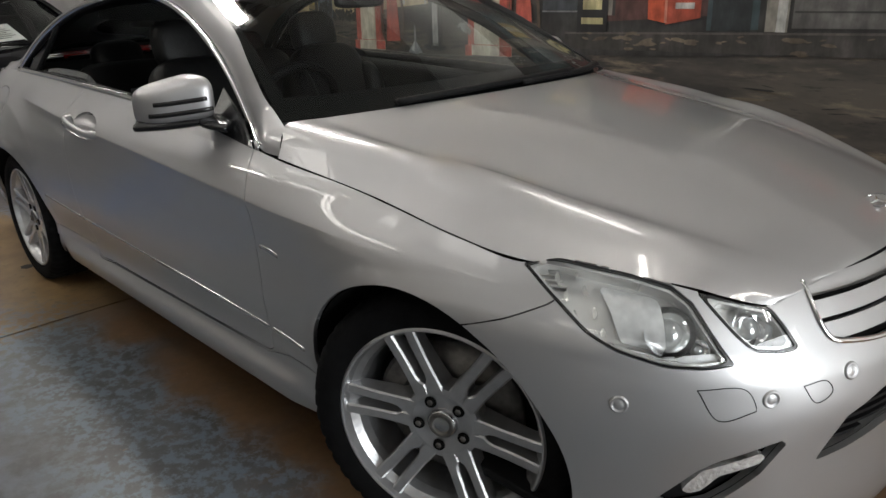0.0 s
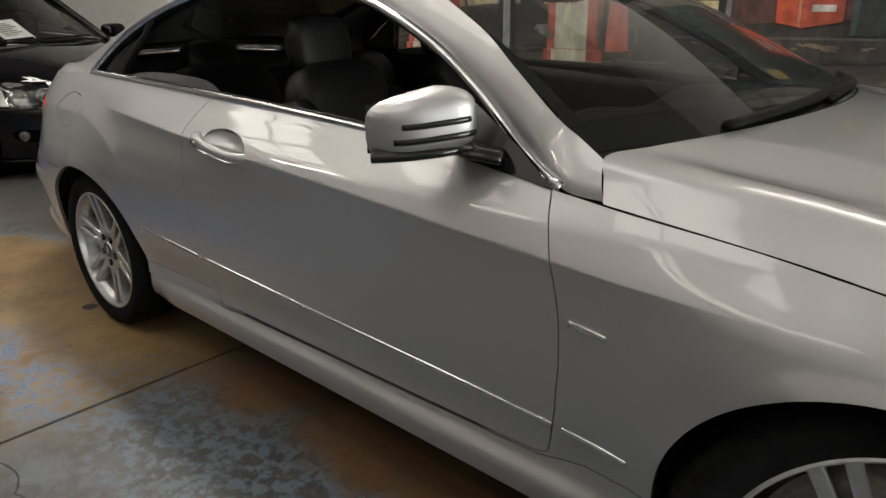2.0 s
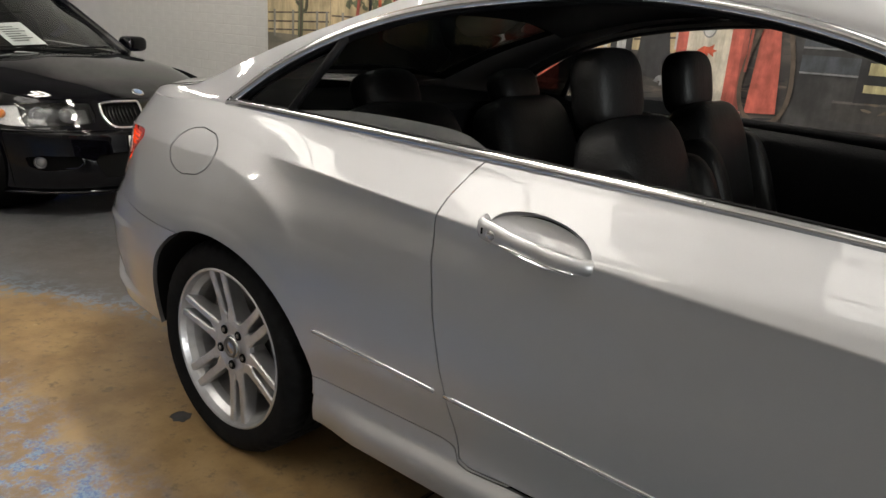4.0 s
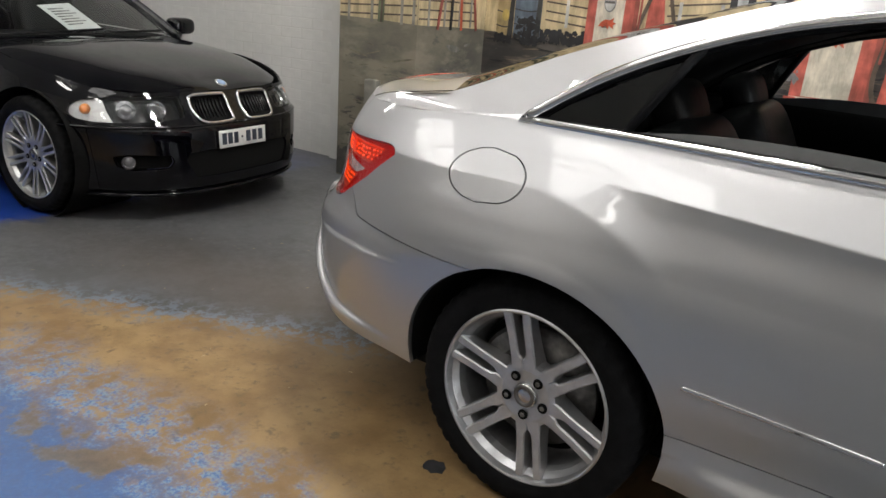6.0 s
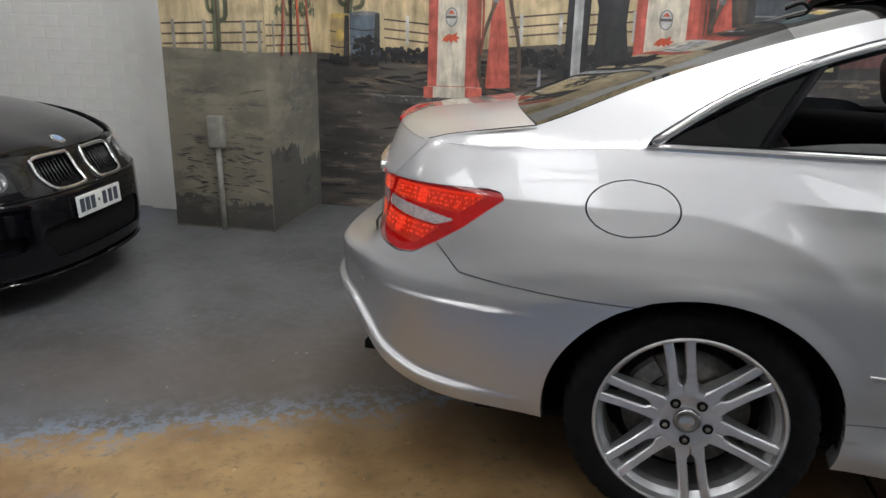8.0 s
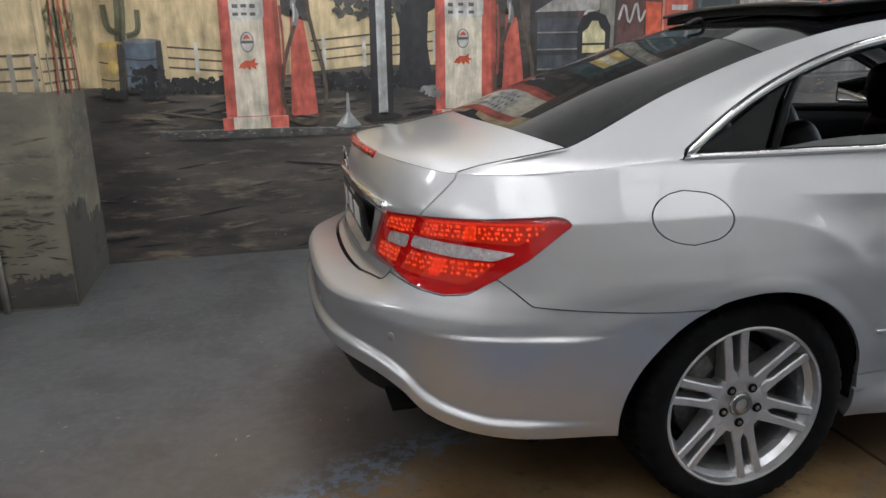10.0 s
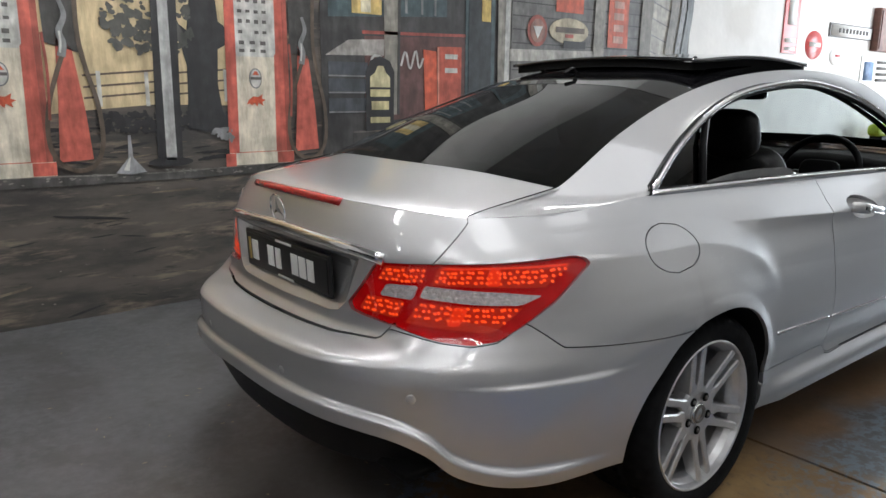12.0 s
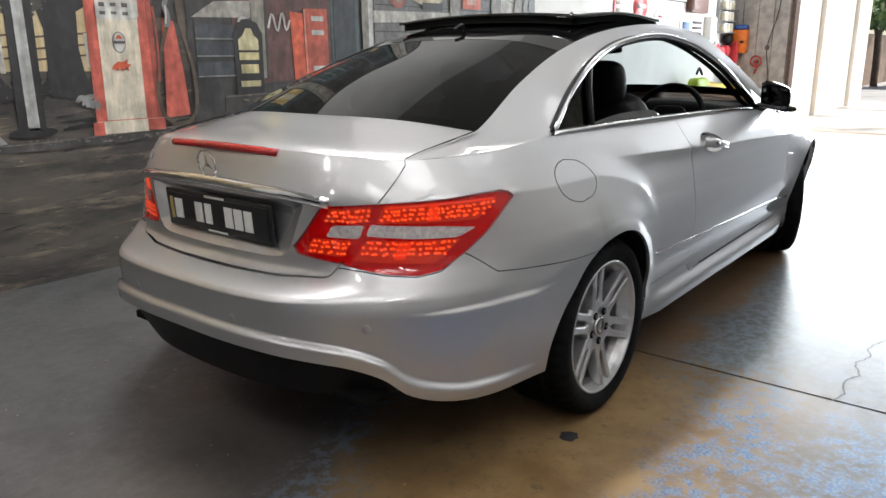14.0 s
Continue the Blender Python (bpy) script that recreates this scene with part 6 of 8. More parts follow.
# sky and ground
paint("painted_sky", [(PIER_X1 + 0.003, 1.085), (-3.15, 1.085), (-2.85, 1.09), (-2.29, 1.15), (-1.92, 1.18), (-1.40, 1.17), (-1.40, 3.2), (PIER_X1 + 0.003, 3.2)], SKY_P, 1)
paint("painted_sky", [(PIER_X0 + 0.002, 1.125), (-4.0, 1.12), (PIER_X1 - 0.002, 1.105), (PIER_X1 - 0.002, 3.2), (PIER_X0 + 0.002, 3.2)], SKY_P, 1, face="pier")
paint("painted_sky", [(PIER_Y + 0.002, 1.105), (2.0, 1.10), (WALL_Y - 0.004, 1.09), (WALL_Y - 0.004, 3.2), (PIER_Y + 0.002, 3.2)], SKY_P, 1, face="flank")
dabs("painted_dust", 46, (-3.64, 3.2, 0.10, 0.70), 0.13, DUST_P, 1, flat=0.05)
dabs("painted_shade", 70, (-3.64, 3.2, 0.0, 0.74), 0.12, BLACK_P, 2, flat=0.06)
dabs("painted_shade", 60, (-3.6, -0.9, 0.84, 1.06), 0.10, BLACK_P, 2, flat=0.09)
dabs("painted_dust", 30, (-3.6, -0.9, 0.84, 1.05), 0.09, DUST_P, 3, flat=0.07)
dabs("painted_scrub", 200, (-3.30, -2.84, 1.045, 1.12), 0.024, BLACK_P, 4, flat=0.7)
dabs("painted_scrub", 240, (-2.25, -1.45, 1.03, 1.13), 0.024, BLACK_P, 4, flat=0.7)
dabs("painted_pebbles", 70, (-3.6, 3.0, 0.05, 0.70), 0.011, STONE_P, 4, flat=0.5)
dabs("painted_dust", 26, (PIER_X0 + 0.12, PIER_X1 - 0.12, 0.35, 1.06), 0.08, art("pier_dust", (0.17, 0.15, 0.105), 0.3), 1, face="pier", flat=0.07)
dabs("painted_shade", 90, (PIER_X0 + 0.06, PIER_X1 - 0.06, 0.14, 0.50), 0.036, DARK_P, 2, face="pier", flat=0.13)
dabs("painted_dust", 70, (PIER_X0 + 0.06, PIER_X1 - 0.06, 0.05, 0.62), 0.034, art("pier_stone", (0.115, 0.105, 0.085), 0.3), 3, face="pier", flat=0.22)
dabs("painted_dust", 14, (PIER_Y + 0.14, WALL_Y - 0.14, 0.45, 1.0), 0.08, art("flank_grey", (0.16, 0.155, 0.14), 0.3), 1, face="flank", flat=0.25)
ROCK = brushed("mural_rock", (0.040, 0.038, 0.035), (0.075, 0.070, 0.060), (0.125, 0.115, 0.095), 2.0, -0.02)
edge = lambda x0, x1, z0, rough, n=26: [(x0 + (x1 - x0) * k / (n - 1), z0 + rng.uniform(-rough, rough)) for k in range(n)]
paint("painted_rock_face", [(WALL_Y - 0.004, 0.0), (PIER_Y + 0.003, 0.0)] + edge(PIER_Y + 0.003, 2.02, 0.50, 0.03) + edge(2.03, WALL_Y - 0.004, 0.36, 0.05), ROCK, 2, face="flank")
paint("painted_rock_face", [(PIER_X1 - 0.003, 0.0), (PIER_X0 + 0.003, 0.0)] + edge(PIER_X0 + 0.003, -4.08, 0.20, 0.02) + edge(-4.05, PIER_X1 - 0.003, 0.16, 0.025), ROCK, 2, face="pier")
dabs("painted_dust", 40, (PIER_Y + 0.06, WALL_Y - 0.06, 0.10, 0.85), 0.030, art("flank_stone", (0.12, 0.115, 0.105), 0.3), 3, face="flank", flat=0.15)

# fences
for face, x0, x1, tilt, posts in (("north", -3.16, -2.84, -0.03, (-2.995,)), ("north", -2.30, -1.91, 0.035, (-2.22, -1.965)), ("north", -1.78, -1.42, 0.03, (-1.50,)), ("pier", PIER_X0 + 0.01, PIER_X1 - 0.01, 0.02, (-4.26, -4.05, -3.79, -3.69)), ("flank", PIER_Y + 0.01, WALL_Y - 0.15, 0.0, (1.70, 1.88, 2.06, 2.20))):
    top = {-3.16: 1.315, -2.30: 1.335, -1.78: 1.36}.get(x0, 1.265)
    for dz in (0.0, -0.062, -0.12):
        paint("painted_rail", stroke([(x0, top + dz), ((x0 + x1) / 2, top + dz + tilt * 0.5), (x1, top + dz + tilt)], 0.011), BROWN_P, 2, face=face)
    for px in posts:
        paint("painted_post", rect(px - 0.011, px + 0.011, top - 0.165, top + 0.025), PALE_P if face == "north" else WOOD_P, 3, face=face)

# kerb of the filling station, and the porch
paint("painted_kerb", [(-3.26, 0.755), (-2.3, 0.745), (-1.4, 0.745), (-0.6, 0.80), (-0.6, 0.835), (-1.0, 0.82), (-1.9, 0.79), (-2.9, 0.812), (-3.26, 0.812)], art("kerb", (0.085, 0.082, 0.078), 0.4, 10, 0.6, 6.0), 4)
paint("painted_kerb_edge", stroke([(-3.26, 0.808), (-2.6, 0.803), (-1.9, 0.788), (-1.0, 0.815), (-0.6, 0.83)], 0.008), art("kerb_edge", (0.20, 0.19, 0.175), 0.5, 20, 0.7, 8.0), 5)
dabs("chipped_paint", 90, (-3.2, -0.9, 0.760, 0.806), 0.014, art("kerb_chip", (0.19, 0.18, 0.165)), 6, flat=0.4)


def petrol_pump(x, w, group_label):
    """A painted pump: red case, cream front, dial plate, hose and plinth."""
    top = 2.25
    paint("painted_pump", [(x - 0.045, 0.88), (x + w + 0.085, 0.88), (x + w + 0.075, top), (x - 0.03, top)], RED_P, 5, group_label)
    paint("painted_pump_front", [(x + 0.02, 0.885), (x + w - 0.02, 0.885), (x + w - 0.005, top), (x + 0.035, top)], CREAM_P, 6)
    paint("painted_pump_shade", [(x + w + 0.055, 0.88), (x + w + 0.085, 0.88), (x + w + 0.078, top), (x + w + 0.045, top)], RED_DARK, 6)
    paint("painted_dial", [(x + 0.03, 1.465), (x + w - 0.02, 1.465), (x + w - 0.005, 1.49), (x + w - 0.005, 1.86), (x + 0.025, 1.86), (x + 0.025, 1.49)], PALE_P, 7)
    for r, z in enumerate((1.49, 1.535, 1.60, 1.66, 1.72, 1.78)):
        for c in range(3 if r < 2 else 4):
            wide = 0.034 if r < 2 else 0.026
            if (r, c) != (2, 1):
                paint("painted_figure_bar", rect(x + 0.045 + c * (w - 0.08) / (3 if r < 2 else 4), x + 0.045 + wide + c * (w - 0.08) / (3 if r < 2 else 4), z + 0.003 * (c % 2), z + 0.019 + 0.004 * (r % 2)), INK_P, 9)
    cx = x + w * 0.5
    paint("painted_sign_oval", oval(cx, 1.335, 0.042, 0.062), GREY_P, 7)
    paint("painted_sign_face", oval(cx, 1.335, 0.035, 0.054), PALE_P, 8)
    paint("painted_sign_bar", rect(cx - 0.034, cx + 0.034, 1.327, 1.343), INK_P, 9)
    paint("painted_sign_mark", [(cx - 0.022, 1.355), (cx + 0.022, 1.355), (cx + 0.006, 1.378), (cx - 0.006, 1.378)], ORANGE_P, 9)
    paint("painted_red_mark", [(cx - 0.065, 1.178), (cx - 0.045, 1.182), (cx - 0.03, 1.172), (cx - 0.015, 1.186), (cx + 0.005, 1.165), (cx + 0.012, 1.188), (cx + 0.045, 1.168), (cx + 0.038, 1.192), (cx + 0.062, 1.205), (cx + 0.036, 1.212), (cx + 0.042, 1.240), (cx + 0.012, 1.222), (cx - 0.02, 1.226), (cx - 0.05, 1.205)], ORANGE_P, 8)
    paint("painted_plinth", rect(x - 0.045, x + w + 0.10, 0.805, 0.88), CREAM_P, 6)
    paint("painted_plinth_end", rect(x - 0.07, x - 0.005, 0.80, 0.878), RED_P, 7)
    paint("painted_plinth_end", rect(x + w - 0.015, x + w + 0.10, 0.808, 0.878), RED_P, 7)
    hx = x + w + 0.175
    paint("painted_pump_side", [(hx - 0.055, 0.875), (hx + 0.115, 0.885), (hx + 0.095, 1.15), (hx + 0.055, 1.47), (hx - 0.02, 1.55), (hx - 0.035, 1.2)], RED_P, 4)
    paint("painted_pump_dark", [(hx - 0.075, 1.5), (hx + 0.095, 1.45), (hx + 0.095, top), (hx - 0.09, top)], DARK_P, 4)
    paint("painted_hose", stroke([(hx + 0.01, 1.45), (hx - 0.025, 1.36), (hx - 0.08, 1.19), (hx - 0.10, 1.01), (hx - 0.065, 0.885), (hx + 0.03, 0.825), (hx + 0.125, 0.86), (hx + 0.17, 0.98), (hx + 0.16, 1.18), (hx + 0.11, 1.39), (hx + 0.085, 1.60), (hx + 0.10, 2.0)], 0.024), BROWN_P, 7)
    paint("painted_nozzle", stroke([(hx + 0.0, 1.43), (hx + 0.012, 1.50), (hx - 0.002, 1.56), (hx + 0.03, 1.64), (hx + 0.01, 1.72)], (0.042, 0.02)), GREY_P, 8)
    paint("painted_nozzle_shine", stroke([(hx - 0.005, 1.45), (hx + 0.002, 1.50), (hx + 0.0, 1.56)], 0.010), PALE_P, 9)
    paint("painted_lever", stroke([(hx - 0.085, 1.10), (hx - 0.075, 1.35), (hx - 0.085, 1.55)], 0.014), RED_DARK, 8)


petrol_pump(-2.805, 0.235, "red and cream painted petrol pump")
petrol_pump(-1.455, 0.29, "red and cream painted petrol pump")
# funnel, post, tree, drums, cactus
paint("painted_funnel", [(-2.172, 0.80), (-2.10, 0.885), (-2.094, 1.01), (-2.08, 1.01), (-2.074, 0.885), (-2.005, 0.80), (-2.09, 0.788)], art("tin", (0.26, 0.265, 0.28)), 8)
paint("painted_funnel_shine", [(-2.13, 0.815), (-2.095, 0.885), (-2.09, 0.885), (-2.10, 0.81)], PALE_P, 9)
paint("painted_column", [(-1.935, 0.85), (-1.79, 0.85), (-1.755, 2.6), (-1.90, 2.6)], BLACK_P, 5)
paint("painted_column_shine", [(-1.885, 0.86), (-1.825, 0.86), (-1.82, 2.6), (-1.875, 2.6)], art("steel", (0.40, 0.405, 0.40)), 6)
paint("painted_column_foot", oval(-1.86, 0.848, 0.13, 0.028), BLACK_P, 6)
paint("painted_trunk", [(-1.755, 1.07), (-1.735, 1.2), (-1.73, 1.40), (-1.76, 1.52), (-1.83, 1.62), (-1.80, 1.66), (-1.72, 1.60), (-1.68, 1.9), (-1.55, 1.9), (-1.53, 1.66), (-1.44, 1.60), (-1.45, 1.55), (-1.54, 1.50), (-1.55, 1.3), (-1.53, 1.15), (-1.50, 1.06)], BLACK_P, 4)
dabs("painted_leaves", 170, (-2.18, -1.70, 1.50, 1.95), 0.032, art("dark_leaf", (0.07, 0.07, 0.062)), 4, flat=0.75)
dabs("painted_leaves", 60, (-2.0, -1.76, 1.46, 1.62), 0.026, art("leaf", (0.055, 0.055, 0.048)), 4, flat=0.75)
dabs("painted_rock", 16, (-1.62, -1.47, 0.97, 1.03), 0.030, GREY_P, 5, flat=0.6)
for x0, x1, top, mat, band in ((-3.55, -3.41, 1.335, TAN_P, YELLOW_P), (-3.405, -3.19, 1.352, BLUE_P, GREY_P)):
    low = top - 0.295
    paint("painted_drum", [(x0, low + 0.012), ((x0 + x1) / 2, low - 0.012), (x1, low + 0.012), (x1, top), ((x0 + x1) / 2, top + 0.012), (x0, top)], mat, 5)
    paint("painted_drum_top", oval((x0 + x1) / 2, top, (x1 - x0) / 2, 0.014), band, 6)
    for dz in (0.10, 0.20):
        paint("painted_drum_hoop", stroke([(x0, top - dz), ((x0 + x1) / 2, top - dz - 0.012), (x1, top - dz)], 0.008), DARK_P, 6)
    paint("painted_drum_shade", [(x1 - 0.045, low + 0.012), (x1, low + 0.012), (x1, top), (x1 - 0.03, top)], DARK_P, 7)
paint("painted_drum_badge", oval(-3.475, 1.205, 0.03, 0.04), YELLOW_P, 7)
dabs("painted_scrub", 110, (-3.38, -3.20, 1.02, 1.20), 0.02, BLACK_P, 8, flat=0.8)
dabs("painted_scrub", 60, (-3.55, -3.42, 1.02, 1.07), 0.016, BLACK_P, 8, flat=0.8)
for pts, w in (([(-3.42, 1.35), (-3.40, 1.55), (-3.39, 1.95)], 0.06), ([(-3.42, 1.40), (-3.475, 1.43), (-3.49, 1.56)], 0.034), ([(-3.38, 1.38), (-3.315, 1.41), (-3.305, 1.53)], 0.032)):
    paint("painted_cactus", stroke(pts, w), GREEN_P, 4)
    paint("painted_cactus_rib", stroke([(x + 0.004, z) for x, z in pts], w * 0.22), BROWN_P, 5)
for pts, w in (([(-3.972, 1.105), (-3.965, 1.3), (-3.96, 1.9)], 0.052), ([(-3.95, 1.28), (-3.905, 1.31), (-3.90, 1.46)], 0.03), ([(-3.98, 1.33), (-4.015, 1.36), (-4.02, 1.50)], 0.026)):
    paint("painted_cactus", stroke(pts, w), GREEN_P, 3, face="pier")
    paint("painted_cactus_rib", stroke([(x + 0.006, z) for x, z in pts], w * 0.25), BROWN_P, 4, face="pier")
dabs("painted_leaves", 150, (1.74, 2.36, 1.33, 1.52), 0.026, GREEN_P, 3, face="flank", flat=0.7)
for a, b, mat in ((1.80, 1.90, RED_DARK), (1.95, 1.98, BLACK_P), (2.08, 2.04, ORANGE_P), (2.27, 2.16, RED_DARK)):
    paint("painted_tower_leg", stroke([(a, 1.08), ((a + b) / 2, 1.4), (b, 2.1)], (0.026, 0.034)), mat, 5, face="flank")

# the store front
paint("painted_store", [(-0.84, 0.83), (3.2, 0.98), (3.2, 3.2), (-0.84, 3.2)], art("store_dark", (0.042, 0.040, 0.040), 0.4, 7), 3)
paint("painted_porch", [(-0.60, 0.885), (1.5, 0.905), (3.2, 0.93), (3.2, 1.035), (1.5, 1.02), (-0.60, 0.985)], art("porch", (0.060, 0.055, 0.052), 0.45, 9, 0.6, 5.0), 4)
paint("painted_porch_edge", stroke([(-0.60, 0.985), (1.5, 1.022), (3.2, 1.035)], 0.012), art("edge", (0.115, 0.105, 0.095)), 5)
dabs("chipped_paint", 70, (-0.5, 3.1, 0.90, 1.0), 0.05, DUST_P, 6, flat=0.25)
paint("painted_bench_top", [(-0.81, 1.495), (-0.63, 1.60), (-0.34, 1.615), (-0.345, 1.505)], art("bench", (0.30, 0.285, 0.265)), 5)
for z in (1.13, 1.26, 1.37):
    paint("painted_shelf", rect(-0.79, -0.48, z, z + 0.085), art("shelf", (0.055, 0.062, 0.072)), 5)
    paint("painted_shelf_edge", rect(-0.79, -0.48, z - 0.012, z - 0.002), GREY_P, 6)
paint("painted_cabinet", [(-0.50, 1.63), (0.40, 1.66), (0.40, 1.10), (-0.50, 1.05)], art("cabinet", (0.105, 0.05, 0.045)), 4)
paint("painted_cabinet_rim", stroke([(-0.52, 1.655), (0.0, 1.665), (0.40, 1.675)], 0.022), RED_DARK, 5)
paint("painted_white_scroll", stroke([(-0.47, 1.42), (-0.43, 1.50), (-0.36, 1.48), (-0.40, 1.40)], 0.018), PALE_P, 6)
paint("painted_white_scroll", stroke([(-0.20, 1.44), (-0.16, 1.54), (-0.12, 1.42), (-0.07, 1.55), (-0.04, 1.43), (0.0, 1.50)], 0.016), PALE_P, 6)
paint("painted_machine", [(0.0, 1.56), (0.12, 1.55), (0.13, 1.06), (0.02, 1.08)], ORANGE_P, 6)
paint("painted_machine", [(0.13, 1.585), (0.36, 1.59), (0.36, 1.09), (0.14, 1.05)], art("machine", (0.42, 0.085, 0.05)), 6)
paint("painted_machine_edge", stroke([(0.135, 1.58), (0.14, 1.06)], 0.016), art("machine_edge", (0.58, 0.24, 0.17)), 7)
for z in (1.50, 1.40, 1.14):
    paint("painted_bar", rect(0.20, 0.32, z, z + 0.035), PALE_P, 7)
paint("painted_stand_sign", [(-0.50, 0.99), (-0.27, 1.0), (-0.26, 1.40), (-0.30, 1.47), (-0.38, 1.50), (-0.46, 1.47), (-0.50, 1.39)], BLACK_P, 7, "black painted stand sign with yellow bars")
paint("painted_bottle", [(-0.465, 1.29), (-0.30, 1.29), (-0.30, 1.36), (-0.335, 1.39), (-0.355, 1.435), (-0.40, 1.435), (-0.425, 1.39), (-0.465, 1.36)], art("bottle", (0.55, 0.50, 0.30)), 8)
for z0, z1, x0, x1 in ((1.225, 1.275, -0.465, -0.30), (1.135, 1.195, -0.455, -0.31), (1.045, 1.085, -0.465, -0.30)):
    paint("painted_yellow_bar", rect(x0, x1, z0, z1), art("sign_yellow", (0.58, 0.52, 0.28)), 8)
paint("painted_porch_post", [(-0.335, 1.10), (-0.225, 1.10), (-0.20, 2.6), (-0.345, 2.6)], WOOD_P, 5)
paint("painted_porch_post", [(-0.235, 1.10), (-0.215, 1.10), (-0.185, 2.6), (-0.21, 2.6)], DARK_P, 6)
paint("painted_window", [(-0.78, 1.74), (0.22, 1.80), (0.22, 2.3), (-0.78, 2.2)], TEAL_P, 4)
paint("painted_window_pane", rect(-0.60, -0.36, 1.775, 2.1), art("lit_pane", (0.60, 0.44, 0.16)), 5)
paint("painted_window_pane", rect(-0.53, -0.45, 1.785, 2.1), art("pale_pane", (0.60, 0.56, 0.42)), 6)
for x in (-0.16, -0.02, 0.10):
    paint("painted_window_bar", rect(x, x + 0.02, 1.80, 2.2), GREY_P, 5)
paint("painted_green_door", [(0.40, 1.02), (0.70, 1.03), (0.70, 2.5), (0.40, 2.5)], TEAL_P, 5)
paint("painted_green_door", [(0.43, 1.02), (0.66, 1.02), (0.66, 2.4), (0.43, 2.4)], art("door_dark", (0.032, 0.038, 0.042)), 6)
paint("painted_lantern", rect(0.56, 0.65, 1.79, 1.95), YELLOW_P, 7)
paint("painted_porch_post", [(0.74, 1.02), (0.86, 1.02), (0.87, 2.6), (0.72, 2.6)], WOOD_P, 7)
paint("painted_porch_post", [(0.80, 1.02), (0.85, 1.02), (0.86, 2.6), (0.81, 2.6)], PALE_P, 8)
paint("painted_board_front", [(0.88, 1.04), (2.65, 1.06), (2.65, 2.6), (0.88, 2.6)], art("boards", (0.135, 0.13, 0.125)), 5)
for k in range(13):
    z = 1.12 + 0.105 * k
    paint("painted_board_line", rect(0.89, 2.64, z, z + 0.010), DARK_P, 6)
paint("painted_rail_board", [(0.86, 1.505), (2.0, 1.545), (2.0, 1.62), (0.86, 1.60)], art("rail_board", (0.40, 0.385, 0.35)), 8)
paint("painted_round_sign", oval(1.165, 1.755, 0.115, 0.125), RED_DARK, 8)
paint("painted_round_face", oval(1.165, 1.755, 0.085, 0.095), art("sign_brown", (0.25, 0.13, 0.10)), 9)
paint("painted_round_mark", [(1.11, 1.79), (1.22, 1.79), (1.165, 1.69)], PALE_P, 10)
paint("painted_oval_sign", oval(1.55, 1.77, 0.245, 0.105), art("oval_cream", (0.46, 0.40, 0.28)), 8)
paint("painted_sign_bar", rect(1.38, 1.74, 1.755, 1.80), BROWN_P, 9)
paint("painted_sign_mark", rect(1.50, 1.60, 1.715, 1.745), RED_P, 9)
paint("painted_red_board", rect(1.38, 1.72, 1.92, 2.1), ORANGE_P, 8)
paint("painted_dark_board", rect(1.48, 1.76, 1.63, 1.69), BLACK_P, 9)
paint("painted_porch_post", [(1.86, 1.05), (2.0, 1.05), (2.02, 2.6), (1.88, 2.6)], WOOD_P, 9)
paint("painted_red_sign", [(2.06, 1.66), (2.34, 1.66), (2.34, 2.3), (2.06, 2.3)], ORANGE_P, 8)
for z in (1.70, 1.80, 1.90, 2.0):
    paint("painted_bar", rect(2.13, 2.27, z, z + 0.06), art("faded", (0.52, 0.28, 0.22)), 9)
paint("painted_porch_post", [(2.50, 1.05), (2.66, 1.05), (2.72, 2.6), (2.55, 2.6)], STONE_P, 9)
paint("painted_wall_end", [(2.66, 1.05), (3.3, 1.07), (3.3, 2.6), (2.70, 2.6)], art("wall_end", (0.42, 0.40, 0.35)), 6)
for k in range(9):
    paint("painted_board_line", [(2.68, 1.2 + 0.15 * k), (3.0, 1.12 + 0.15 * k), (3.0, 1.13 + 0.15 * k), (2.68, 1.212 + 0.15 * k)], GREY_P, 7)
for x0, w, mat in ((2.95, 0.13, STONE_P), (3.10, 0.10, GREY_P), (3.19, 0.12, art("drape", (0.14, 0.155, 0.16)))):
    paint("painted_drape", stroke([(x0 + 0.06, 1.1), (x0 + 0.03, 1.6), (x0 + 0.10, 2.1), (x0 + 0.06, 2.6)], w), mat, 10)

# ---- painted-over pipe and box on the pier ----
outlet = thing("wall_outlet", "small box with a pipe painted over on the wall pier", "pipe")
PIER_GREY = material("painted_outlet", (0.19, 0.18, 0.155), 0.6, grain=0.3, size=14)
part("junction_box", box(-4.055, -3.955, PIER_Y - 0.055, PIER_Y + 0.002, 0.52, 0.72, 0.008), PIER_GREY, outlet)
part("pipe", tube([(-4.005, PIER_Y - 0.022, 0.525), (-4.002, PIER_Y - 0.022, 0.25), (-3.998, PIER_Y - 0.022, FZ)], 0.018, 12), PIER_GREY, outlet)

# ---- the black coupe ----
DARK_POSE = Matrix.Translation((-4.89, 0.409, -0.008)) @ pose(0, 0, 0, 0, 0, 6.4)
dark_car = thing("dark_coupe", "glossy black two-door coupe with a paper on its dashboard", "car", m=DARK_POSE)
INK = material("black_paint", (0.0022, 0.0022, 0.0036), 0.4, 0.0, 1.0, 0.2, 300)
INK.node_tree.nodes["Principled BSDF"].inputs["Specular IOR Level"].default_value = 0.0
INK.node_tree.nodes["Principled BSDF"].inputs["Coat IOR"].default_value = 1.45
INK.node_tree.nodes["Principled BSDF"].inputs["Coat Roughness"].default_value = 0.01
WHEEL_CHROME = material("bright_alloy", (0.55, 0.55, 0.54), 0.28, 0.8, 0.3, 0.08, 40)
D_GLASS = material("dark_projector_glass", (0.16, 0.16, 0.17), 0.08, 0.5, 1.0, 0.1, 60)
